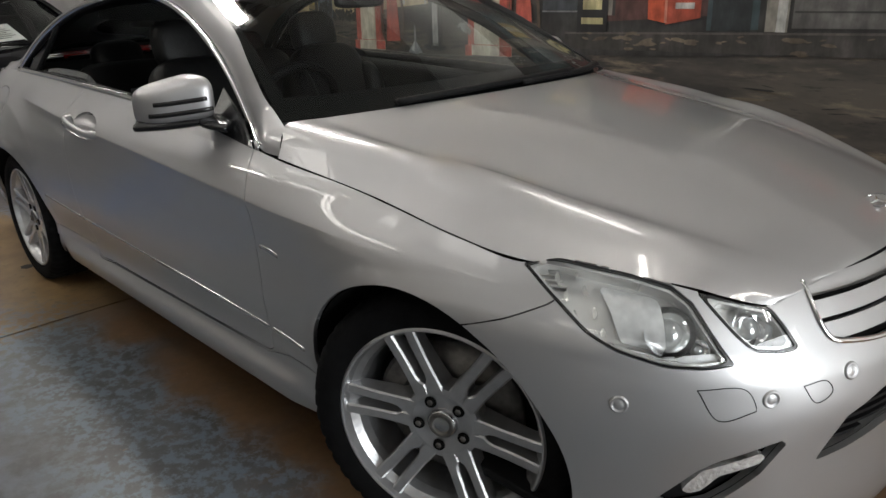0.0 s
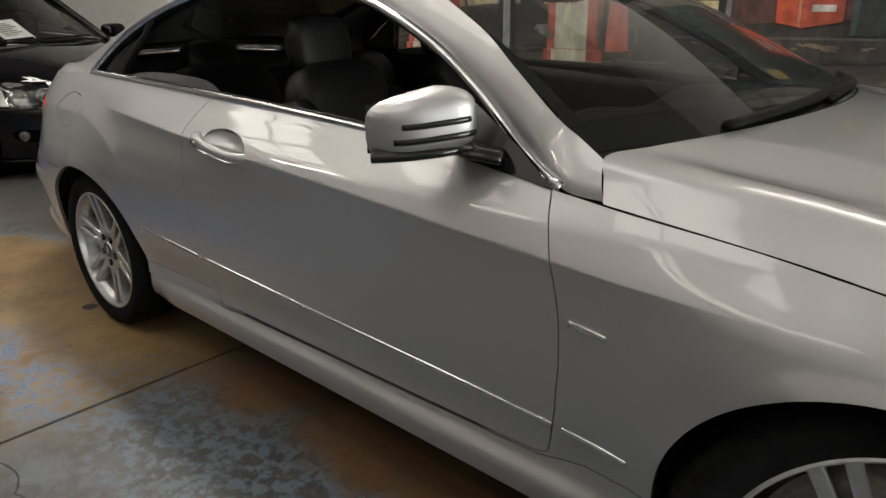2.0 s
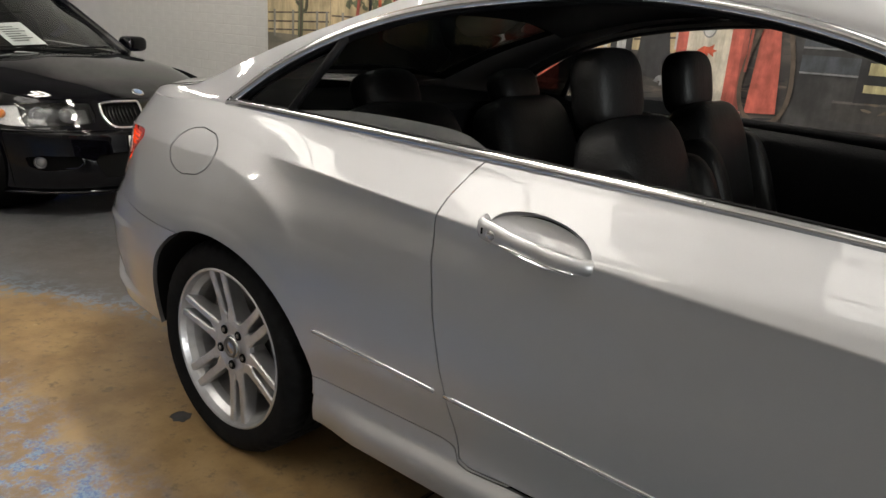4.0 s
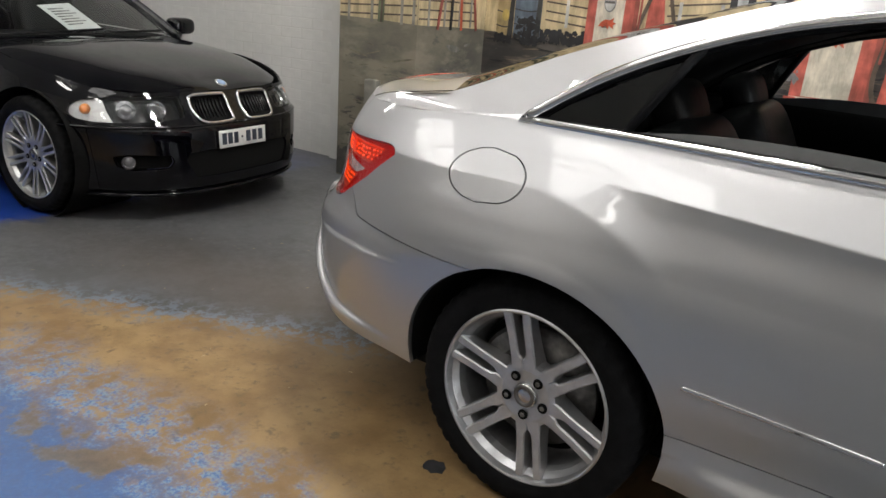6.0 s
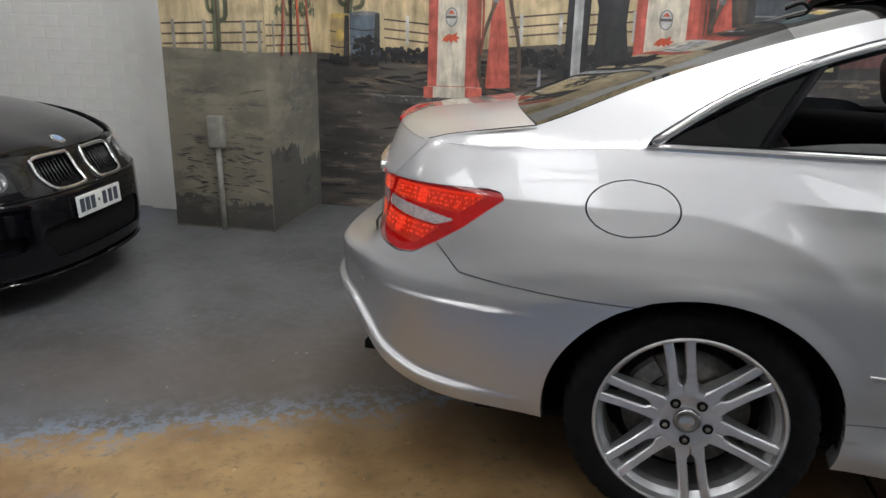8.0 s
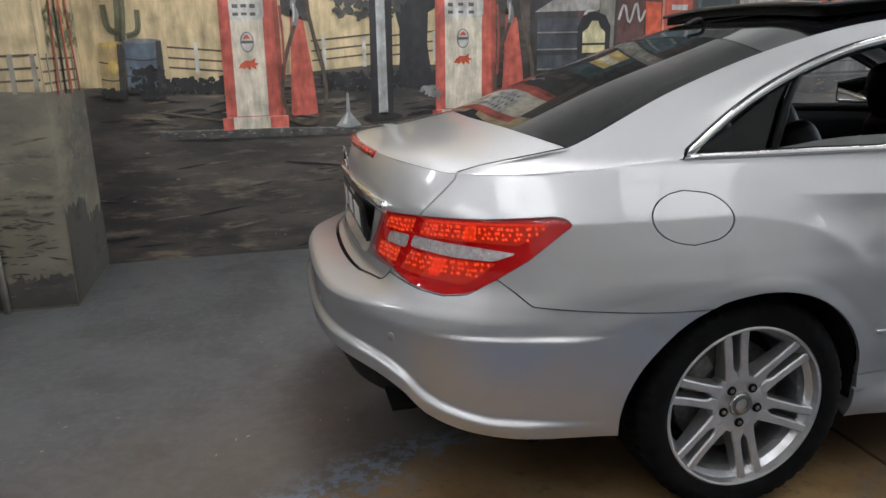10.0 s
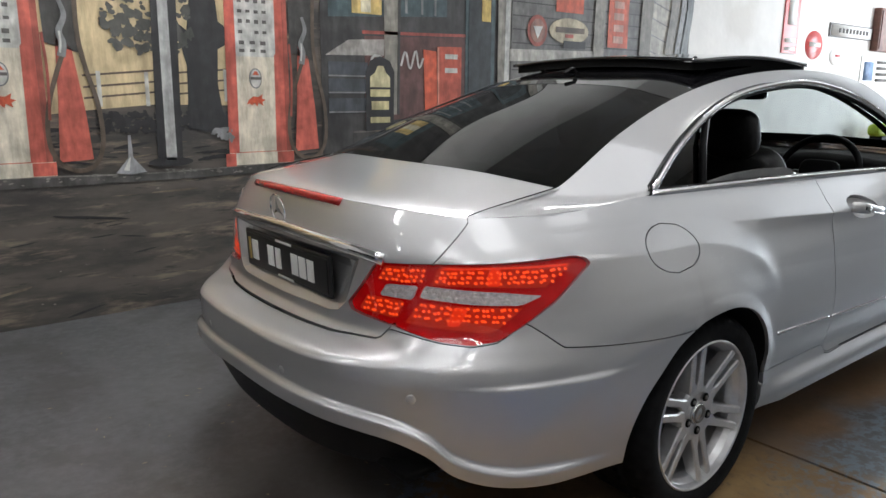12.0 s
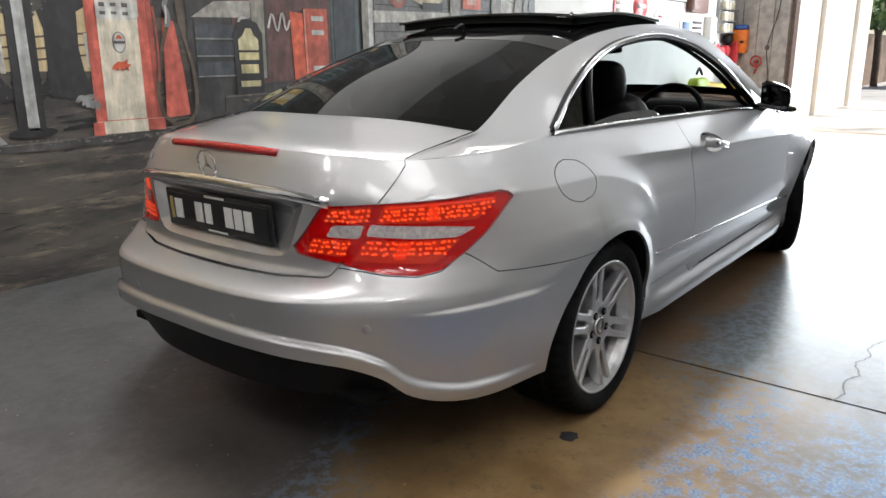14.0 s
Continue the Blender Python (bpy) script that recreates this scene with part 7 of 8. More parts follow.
AMBER = material("amber_lens", (0.75, 0.24, 0.05), 0.2, coat=1.0)
DX_R, DX_F, D_CORNER = -2.75, -0.10, 1.0
D_AXLE = 0.095


def dark_point(s, z):
    s, z = np.broadcast_arrays(np.asarray(s, float), np.asarray(z, float))
    rear, front_ = s < DX_R, s > DX_F
    th = np.clip(np.where(rear, (DX_R - s) / D_CORNER, np.where(front_, (s - DX_F) / D_CORNER, 0.0)), 0, 1) * (math.pi / 2)
    w = monotone((0.12, 0.20, 0.30, 0.45, 0.56, 0.66, 0.74, 0.80, 0.88, 0.98), (0.80, 0.845, 0.862, 0.878, 0.885, 0.872, 0.845, 0.815, 0.765, 0.70), z)
    flare = np.where(s > DX_F, np.exp(-((s - 0.08) / 0.35) ** 2), np.exp(-((s - 0.08) / 0.40) ** 2) + np.exp(-((s + 2.73) / 0.4) ** 2))
    w = w + 0.022 * flare * np.exp(-((z - 0.60) / 0.14) ** 2) + ridge(z - 0.745, 0.07, 0.08)
    xf = monotone((0.12, 0.18, 0.26, 0.40, 0.50, 0.545, 0.60, 0.66, 0.70, 0.98), (0.76, 0.835, 0.845, 0.835, 0.825, 0.79, 0.745, 0.715, 0.69, 0.40), z)
    xr = monotone((0.12, 0.30, 0.55, 0.70, 0.98), (-3.50, -3.60, -3.62, -3.55, -3.45), z)
    p = 2 / 2.7
    c, sn = np.cos(th) ** p, np.sin(th) ** p
    x = np.where(rear, DX_R + (xr - DX_R) * sn, np.where(front_, DX_F + (xf - DX_F) * sn, s))
    return np.stack([x, -w * np.where(rear | front_, c, 1.0), z], -1)


ds = np.r_[DX_R - D_CORNER * np.linspace(1, 0, 25)[:-1], np.linspace(DX_R, DX_F, 90), DX_F + D_CORNER * np.linspace(0, 1, 61)[1:]]
dz = np.unique(np.round(np.r_[np.linspace(0.14, 0.50, 24), np.linspace(0.51, 0.60, 10), np.linspace(0.62, 0.98, 24)], 4))
dflat = np.stack(np.meshgrid(ds, dz, indexing="ij"), -1).reshape(-1, 2)
D_SHELL = Sheet(dark_point(dflat[:, 0], dflat[:, 1]), dflat, grid_faces(len(ds), len(dz)))
D_TOP_S, D_TOP_Z = (-3.75, -3.2, -2.6, -1.5, -0.75, -0.55, -0.2, 0.1, 0.35, 0.55, 0.9), (0.93, 0.93, 0.94, 0.915, 0.885, 0.872, 0.835, 0.775, 0.715, 0.692, 0.692)


def d_top(p, v):
    return monotone(D_TOP_S, D_TOP_Z, p[:, 0]) - p[:, 1]


def d_arch(grow=0.0):
    def value(p, v):
        a = np.hypot(v[:, 0] - D_AXLE, v[:, 2] - 0.335) - 0.352 - grow
        b = np.hypot(v[:, 0] + 2.73, v[:, 2] - 0.335) - 0.352 - grow
        return np.minimum(a, b)
    return value


D_LAMP = [(0.205, 0.585), (0.217, 0.628), (0.265, 0.656), (0.40, 0.670), (0.62, 0.676), (0.705, 0.672), (0.715, 0.60), (0.70, 0.565), (0.62, 0.553), (0.45, 0.545), (0.30, 0.547), (0.228, 0.560)]
D_SIGNAL = [(0.205, 0.585), (0.217, 0.628), (0.265, 0.656), (0.365, 0.666), (0.390, 0.546), (0.30, 0.547), (0.228, 0.560)]
D_KIDNEY = [(0.742, 0.662), (0.775, 0.674), (0.865, 0.674), (0.885, 0.660), (0.885, 0.545), (0.868, 0.530), (0.79, 0.530), (0.76, 0.548), (0.745, 0.60)]
D_FOG = [(0.34, 0.365), (0.42, 0.378), (0.60, 0.370), (0.61, 0.33), (0.585, 0.298), (0.42, 0.288), (0.35, 0.31)]
D_MOUTH = [(0.66, 0.335), (0.68, 0.375), (0.76, 0.385), (0.95, 0.385), (0.95, 0.235), (0.70, 0.235)]
D_BODY = D_SHELL.cut(d_top).cut(d_arch())
D_BUMPER = [(0.255, 0.10), (0.255, 0.505), (0.30, 0.533), (0.50, 0.528), (0.95, 0.523), (0.95, 0.10)]
body_side = D_BODY.cut(outside(D_BUMPER)).cut(outside(D_LAMP)).cut(outside(D_KIDNEY, 0))
D_DOOR = [(-0.50, 1.0), (-0.46, 0.70), (-0.44, 0.30), (-0.46, 0.25), (-1.75, 0.25), (-1.86, 0.35), (-1.90, 0.60), (-1.85, 1.0)]
both("door", D_BODY.cut(inside(D_DOOR)).folded(), INK, dark_car)
part("body", whole(body_side.cut(outside(D_DOOR)).folded()), INK, dark_car)
bumper = part("front_bumper", whole(D_BODY.cut(inside(D_BUMPER)).cut(outside(D_FOG, 0)).cut(outside(D_MOUTH, 0)).folded(0.03)), INK, dark_car)
d_in = D_SHELL.cut(d_top).cut(d_arch(0.01)).cut(outside(D_LAMP, -0.002)).cut(outside(D_FOG, -0.002)).moved(-0.014)
part("inner_body", whole((d_in.v, d_in.f)), CAVITY, dark_car)


def d_piece(poly, out, fold=0.0):
    piece = D_SHELL.cut(inside(poly, 0)).moved(out)
    return piece.folded(fold) if fold else (piece.v, piece.f)


def d_on(s, z, out=0.0):
    p = dark_point(s, z)
    a, b = dark_point(s + 0.01, z) - p, dark_point(s, z + 0.01) - p
    nrm = Vector(np.cross(a, b)).normalized()
    nrm = nrm if nrm.x > 0 else -nrm
    return Matrix.Translation(Vector(p) + nrm * out) @ nrm.to_track_quat("Z", "Y").to_matrix().to_4x4()


for side in ("right", "left"):
    flip = (lambda q: q) if side == "right" else mirror
    lamp = part("headlamp", flip(d_piece(D_LAMP, -0.06)), GLOSS_BLACK, dark_car, "clear-lens twin headlamp")
    part("turn_signal", flip(d_piece(D_SIGNAL, -0.018, 0.02)), LAMP_CLEAR, lamp, "clear turn signal")
    part("amber_bulb", flip(placed(ball(0.028), d_on(0.285, 0.612, -0.014))), AMBER, lamp)
    for s in (0.465, 0.600):
        part("lamp_ring", flip(placed(bowl(0.050), d_on(s, 0.610, -0.012))), CHROME, lamp)
        part("projector", flip(placed(ball(0.036), d_on(s, 0.610, -0.035))), D_GLASS, lamp)
    part("lens", flip(d_piece(D_LAMP, 0.0)), LENS, lamp, "clear glossy lens").visible_shadow = False
    kidney = part("kidney_grille", flip(d_piece(D_KIDNEY, -0.02)), CAVITY, dark_car, "chrome-framed grille")
    for k in range(9):
        s = 0.762 + 0.0135 * k
        part("bar", flip(placed(box_mesh(0.0022, 0.060, 0.008), d_on(s, 0.602, -0.006))), GLOSS_BLACK, kidney)
    loop = [tuple(Vector(dark_point(s, z)) + Vector((0.004, 0, 0))) for s, z in curve_through(D_KIDNEY + D_KIDNEY[:1], 50)[:-1]]
    part("frame", flip(tube(loop, 0.010, 8, closed=True)), CHROME, kidney)
    fog = part("fog_recess", flip(d_piece(D_FOG, -0.04)), CAVITY, bumper)
    part("fog_lamp", flip(placed(bowl(0.036, 0.02), d_on(0.405, 0.333, -0.008))), CHROME, fog)
    part("fog_glass", flip(placed(ball(0.034), d_on(0.405, 0.333, -0.025))), D_GLASS, fog)
part("lower_mouth", whole(d_piece(D_MOUTH, -0.05)), CAVITY, bumper)
strip_line = [tuple(dark_point(s, 0.520)) for s in np.linspace(0.10, 0.90, 30)]
part("bumper_strip", whole(tube(strip_line, 0.008, 8)), INK, bumper)
lip = [tuple(Vector(dark_point(s, 0.150)) + Vector((0.012, 0, 0))) for s in np.linspace(0.15, 0.90, 30)]
part("front_lip", whole(tube(lip, 0.016, 8, flat=(0.022, 0.012))), INK, bumper)
v, f = net_surface([mirrored_row([(-0.55, -0.770, 0.876), (-0.47, -0.55, 0.898), (-0.40, -0.30, 0.905), (-0.37, 0, 0.908)]),
                    mirrored_row([(-0.20, -0.795, 0.838), (-0.18, -0.60, 0.872), (-0.15, -0.30, 0.890), (-0.12, 0, 0.900)]),
                    mirrored_row([(0.10, -0.800, 0.782), (0.12, -0.62, 0.828), (0.15, -0.33, 0.850), (0.17, 0, 0.856)]),
                    mirrored_row([(0.38, -0.72, 0.722), (0.42, -0.55, 0.762), (0.46, -0.30, 0.785), (0.48, 0, 0.785)]),
                    mirrored_row([(0.575, -0.52, 0.695), (0.61, -0.38, 0.715), (0.64, -0.20, 0.728), (0.645, 0, 0.722)]),
                    mirrored_row([(0.655, -0.34, 0.690), (0.68, -0.24, 0.694), (0.70, -0.12, 0.694), (0.70, 0, 0.690)])], 50, 60)
part("bonnet", (v, [q[::-1] for q in f]), INK, dark_car)
v, f = net_surface([mirrored_row([(-0.56, -0.735, 0.890), (-0.46, -0.40, 0.915), (-0.42, 0, 0.922)]), mirrored_row([(-0.88, -0.65, 1.10), (-0.82, -0.35, 1.13), (-0.80, 0, 1.14)]), mirrored_row([(-1.22, -0.56, 1.285), (-1.18, -0.30, 1.315), (-1.17, 0, 1.322)])], 20, 34)
part("windscreen", (v, [q[::-1] for q in f]), pane("grey_glass", (0.80, 0.84, 0.82)), dark_car, "clear windscreen").visible_shadow = False
v, f = net_surface([mirrored_row([(-1.21, -0.57, 1.288), (-1.18, -0.30, 1.319), (-1.17, 0, 1.326)]), mirrored_row([(-1.75, -0.565, 1.325), (-1.75, -0.30, 1.358), (-1.75, 0, 1.366)]), mirrored_row([(-2.35, -0.55, 1.27), (-2.38, -0.30, 1.305), (-2.40, 0, 1.315)]), mirrored_row([(-3.0, -0.66, 0.99), (-3.08, -0.33, 1.02), (-3.10, 0, 1.03)])], 40, 30)
part("roof", (v, [q[::-1] for q in f]), INK, dark_car)
v, f = net_surface([mirrored_row([(-3.0, -0.70, 0.965), (-3.08, -0.33, 1.0), (-3.10, 0, 1.01)]), mirrored_row([(-3.5, -0.62, 0.935), (-3.55, -0.33, 0.96), (-3.56, 0, 0.97)])], 8, 30)
part("boot_lid", (v, [q[::-1] for q in f]), INK, dark_car)
for side in ("right", "left"):
    flip = (lambda q: q) if side == "right" else mirror
    part("pillar", flip(tube(curve_through([(-0.54, -0.755, 0.88), (-0.88, -0.66, 1.10), (-1.22, -0.575, 1.285), (-1.75, -0.57, 1.322), (-2.35, -0.565, 1.26), (-3.0, -0.68, 0.985)], 50), 0.03, 10, flat=(0.026, 0.034))), INK, dark_car)
    v, f = net_surface([[(-0.68, -0.755, 0.895), (-1.5, -0.765, 0.918), (-2.85, -0.72, 0.945)], [(-0.92, -0.68, 1.08), (-1.5, -0.68, 1.12), (-2.70, -0.66, 1.08)], [(-1.22, -0.585, 1.275), (-1.6, -0.575, 1.308), (-2.40, -0.575, 1.240)]], 12, 24)
    part("side_window", flip((v, f)), DARK_GLASS, dark_car)
    part("belt_filler", flip(net_surface([[(-0.55, -0.772, 0.873), (-1.5, -0.79, 0.912), (-3.0, -0.745, 0.938)], [(-0.60, -0.735, 0.892), (-1.5, -0.755, 0.922), (-3.0, -0.69, 0.965)]], 4, 30)), INK, dark_car)
    part("door_mirror", flip(soft_box(-0.72, -0.925, 0.955, 0.075, 0.105, 0.062, 0, 0.6)), INK, dark_car)
    part("mirror_arm", flip(tube([(-0.70, -0.78, 0.905), (-0.71, -0.86, 0.925)], 0.02, 8)), INK, dark_car)
    part("front_seat", flip(soft_box(-1.52, -0.37, 0.85, 0.09, 0.24, 0.30, -14)), SEAT_LEATHER, dark_car)
    part("headrest", flip(soft_box(-1.62, -0.37, 1.18, 0.05, 0.13, 0.09, -10, 0.6)), SEAT_LEATHER, dark_car)
part("dashboard", box(-1.05, -0.60, -0.70, 0.70, 0.72, 0.90, 0.04, 3), LEATHER, dark_car)
d_wheel = pose(-1.12, -0.37, 0.90, 0, -64, 0)
part("steering_wheel", placed(tube([(0.185 * math.cos(a), 0.185 * math.sin(a), 0) for a in np.linspace(0, 2 * math.pi, 36, endpoint=False)], 0.015, 8, closed=True), d_wheel), LEATHER, dark_car)
part("cabin_floor", box(-3.0, -0.6, -0.74, 0.74, 0.24, 0.30), CAVITY, dark_car)
for pts in ([(-0.50, -0.62, 0.905), (-0.44, -0.30, 0.928), (-0.46, 0.05, 0.945)], [(-0.44, -0.02, 0.925), (-0.45, 0.30, 0.932), (-0.52, 0.58, 0.935)]):
    part("wiper", tube(curve_through(pts, 16), 0.008, 6), BLACK_PLASTIC, dark_car)
badge = part("bonnet_badge", placed(lathe([(0.0, 0.006), (0.030, 0.005), (0.036, 0.003), (0.038, 0.0)], 28, "z"), pose(0.645, 0, 0.722, 0, 28, 0)), CHROME, dark_car, "round chrome badge")
part("badge_face", placed(lathe([(0.0, 0.0075), (0.026, 0.0065)], 24, "z"), pose(0.645, 0, 0.722, 0, 28, 0)), material("badge_blue", (0.25, 0.36, 0.55), 0.3, grain=0.3, size=60), badge)
d_plate = thing("number_plate", "white number plate with dark bars on the black car", "number plate", m=DARK_POSE @ pose(0.842, -0.03, 0.435, 0, -3, 0))
part("plate_face", box(-0.004, 0.004, -0.186, 0.186, -0.050, 0.050, 0.003), PLATE_WHITE, d_plate)
PLATE_INK = material("plate_ink", (0.04, 0.05, 0.07), 0.5)
for y in (-0.15, -0.105, -0.06, 0.04, 0.09, 0.14):
    part("bar", box(0.0035, 0.0065, y - 0.017, y + 0.017, -0.030, 0.034, 0.001), PLATE_INK, d_plate)
part("dot", box(0.0035, 0.0065, -0.016, -0.004, -0.004, 0.008), PLATE_INK, d_plate)
sheet_pose = DARK_POSE @ pose(-0.64, -0.05, 1.004, 0, 28, 0) @ pose(0, 0, 0, 0, 0, 8) @ Matrix.Diagonal((1.5, 0.89, 1, 1))
paper = thing("paper_sheet", "white printed sheet behind the windscreen of the black car", "paper", m=sheet_pose)
part("sheet", ([(-0.105, -0.14, 0.0), (0.105, -0.14, 0.0), (0.105, 0.14, 0.002), (-0.105, 0.14, 0.003), (-0.105, -0.14, -0.001), (0.105, -0.14, -0.001), (0.105, 0.14, 0.001), (-0.105, 0.14, 0.002)], [(0, 1, 2, 3), (7, 6, 5, 4), (0, 4, 5, 1), (1, 5, 6, 2), (2, 6, 7, 3), (3, 7, 4, 0)]), material("paper_white", (0.80, 0.80, 0.80), 0.7, grain=0.03, size=30), paper, smooth=False)
for k in range(7):
    part("text_bar", box(-0.07 + 0.02 * k, -0.063 + 0.02 * k, -0.10, 0.06 + 0.03 * ((k * 7) % 3 - 1), 0.0035, 0.0045), GREY_P, paper)
d_wheels = []
for x, y, turn in ((D_AXLE, -0.868, 0), (-2.73, -0.868, 0), (D_AXLE, 0.868, 180), (-2.73, 0.868, 180)):
    d_wheels.append(build_wheel("wheel", pose(x, y, 0.322, 0, 0, turn), 0.235, dark_car, 10))
for w in d_wheels:
    for c in w.children:
        if c.name.startswith("rim"):
            c.data.materials[0] = WHEEL_CHROME
for x in (D_AXLE, -2.73):
    v, f = lathe([(0.365, -0.86), (0.365, -0.40), (0.05, -0.40)], 40)
    both("wheel_well", ([(a + x, b, c + 0.335) for a, b, c in v], f), CAVITY, dark_car)

# ---- floor marks ----
STAIN = material("oil_stain", (0.03, 0.03, 0.033), 0.6, grain=0.4, size=30)
rng2 = random.Random(3)


def floor_blot(name, x, y, r, mat, label):
    n = 14
    edge = [(x + r * (0.75 + 0.4 * rng2.random()) * math.cos(2 * math.pi * k / n), y + r * (0.7 + 0.4 * rng2.random()) * math.sin(2 * math.pi * k / n)) for k in range(n)]
    v = [(a, b, FZ + 0.0008) for a, b in edge] + [(x, y, FZ + 0.0016)]
    return tagged(part(name, (v, [(k, (k + 1) % n, n) for k in range(n)]), mat), label, "stain", kind="structure")


floor_blot("oil_spot", -1.617, -0.858, 0.036, STAIN, "small dark oil spot on the floor")
crack = [(-0.80, -1.50), (-0.72, -1.52), (-0.60, -1.50), (-0.48, -1.535), (-0.38, -1.50), (-0.26, -1.53), (-0.12, -1.515), (0.0, -1.56), (0.3, -1.60), (0.6, -1.56)]
cv = []
for k, (a, b) in enumerate(curve_through(crack, 60)):
    w = 0.0022 + 0.0016 * rng2.random()
    b += rng2.uniform(-0.006, 0.006)
    cv += [(a, b - w, FZ + 0.0008), (a, b + w, FZ + 0.0008)]
tagged(part("floor_crack", (cv, [(2 * k, 2 * k + 2, 2 * k + 3, 2 * k + 1) for k in range(59)]), STAIN), "thin dark crack in the concrete floor", "crack", kind="structure")

litter_v, litter_f = [], []
for _ in range(130):
    x, y, a, l = rng2.uniform(-4.2, -1.9), rng2.uniform(-1.2, 2.1), rng2.uniform(0, 6.28), rng2.uniform(0.004, 0.014)
    c, s_, w, b = math.cos(a) * l, math.sin(a) * l, rng2.uniform(0.0012, 0.003), len(litter_v)
    litter_v += [(x - c, y - s_, FZ + 0.0006), (x - s_ / l * w, y + c / l * w, FZ + 0.0022), (x + c, y + s_, FZ + 0.0006), (x + s_ / l * w, y - c / l * w, FZ + 0.001)]
    litter_f.append((b, b + 3, b + 2, b + 1))
tagged(part("floor_litter", (litter_v, litter_f), material("dry_straw", (0.42, 0.34, 0.22), 0.7, grain=0.3, size=30), smooth=False), "dry leaf and paint flecks on the floor", "litter", kind="stuff")

# ---- signs and tools on the white wall ----
SIGN_RED, SIGN_WHITE = material("sign_red", (0.52, 0.05, 0.045), 0.35, grain=0.1, size=20), material("sign_white", (0.74, 0.74, 0.72), 0.4, grain=0.05, size=20)
SIGN_DARK = material("sign_dark", (0.06, 0.055, 0.05), 0.5, grain=0.2, size=20)


def wall_sign(name, label, x0, x1, z0, z1, mat, bars=(), disc=False):
    sign = thing(name, label, "sign", "signs on the white wall")
    if disc:
        v, f = lathe([(0.0, -0.018), ((x1 - x0) * 0.47, -0.014), ((x1 - x0) * 0.5, 0.0)], 36)
        k = (z1 - z0) / (x1 - x0)
        part("panel", ([(a + (x0 + x1) / 2, b + WALL_Y, c * k + (z0 + z1) / 2) for a, b, c in v], f), mat, sign)
    else:
        part("panel", box(x0, x1, WALL_Y - 0.015, WALL_Y + 0.001, z0, z1, 0.003), mat, sign)
    for a, b, c, d, bmat in bars:
        part("bar", box(a, b, WALL_Y - 0.0215, WALL_Y - 0.014, c, d), bmat, sign)
    return sign


wall_sign("narrow_sign", "narrow red wall sign with pale bars", 5.20, 5.55, 1.73, 2.5, SIGN_RED, [(5.25, 5.50, 1.76, 1.80, SIGN_WHITE), (5.25, 5.50, 1.85, 1.90, SIGN_WHITE), (5.28, 5.47, 2.05, 2.4, SIGN_WHITE)])
wall_sign("round_sign", "round red wall sign with a pale bar", 5.78, 6.22, 1.68, 2.02, SIGN_RED, [(5.86, 6.14, 1.83, 1.88, SIGN_WHITE)], True)
wall_sign("long_sign", "long white wall sign with a dark border and bars", 6.36, 7.62, 1.97, 2.14, SIGN_DARK, [(6.40, 7.58, 1.985, 2.125, SIGN_WHITE)])
for k in range(9):
    part("letter_bar", box(6.60 + 0.10 * k, 6.66 + 0.10 * k, WALL_Y - 0.026, WALL_Y - 0.021, 2.03, 2.085), SIGN_DARK, bpy.data.objects["long_sign"])
wall_sign("small_round_sign", "small pale round wall sign with a red mark", 6.44, 6.86, 1.62, 1.86, SIGN_WHITE, [(6.58, 6.72, 1.73, 1.76, SIGN_RED)], True)
wall_sign("poster", "white wall poster with dark picture and bars", 7.40, 8.36, 1.37, 1.78, SIGN_WHITE, [(7.48, 7.78, 1.45, 1.70, material("poster_blue", (0.12, 0.20, 0.34), 0.5, grain=0.3, size=20))] + [(7.88, 8.28, 1.44 + 0.08 * k, 1.48 + 0.08 * k, SIGN_DARK) for k in range(4)])
BROWN_BOX = material("brown_wood", (0.13, 0.055, 0.04), 0.5, grain=0.3, size=15)
cabinet = thing("wall_cabinet", "small brown wooden wall cabinet above the poster", "cabinet")
part("body", box(7.62, 8.30, WALL_Y - 0.10, WALL_Y + 0.001, 1.84, 2.4, 0.01), BROWN_BOX, cabinet)
part("door", box(7.65, 8.27, WALL_Y - 0.112, WALL_Y - 0.099, 1.87, 2.37, 0.004), BROWN_BOX, cabinet)
white_box = thing("switch_box", "white metal switch box on the wall", "switch box")
part("case", box(8.42, 8.68, WALL_Y - 0.12, WALL_Y + 0.001, 1.42, 1.80, 0.01), SIGN_WHITE, white_box)
part("lid", box(8.44, 8.66, WALL_Y - 0.128, WALL_Y - 0.118, 1.44, 1.78, 0.004), SIGN_WHITE, white_box)
rack = thing("wall_rack", "wall rack with shelves and hooks in the corner", "rack")
RACK_STEEL = material("rack_steel", (0.30, 0.30, 0.30), 0.5, 0.4, grain=0.2, size=20)
for z in (1.58, 1.76, 1.94):
    part("shelf", box(8.95, 9.62, WALL_Y - 0.16, WALL_Y + 0.001, z - 0.015, z, 0.003), RACK_STEEL, rack)
for x in (8.96, 9.60):
    part("upright", box(x - 0.015, x + 0.015, WALL_Y - 0.03, WALL_Y + 0.002, 1.10, 2.3, 0.003), RACK_STEEL, rack)
part("hook_rail", box(8.7, 9.62, WALL_Y - 0.04, WALL_Y + 0.001, 1.36, 1.39, 0.003), RACK_STEEL, rack)
JAR = material("jar_plastic", (0.55, 0.50, 0.38), 0.4, grain=0.2, size=20)


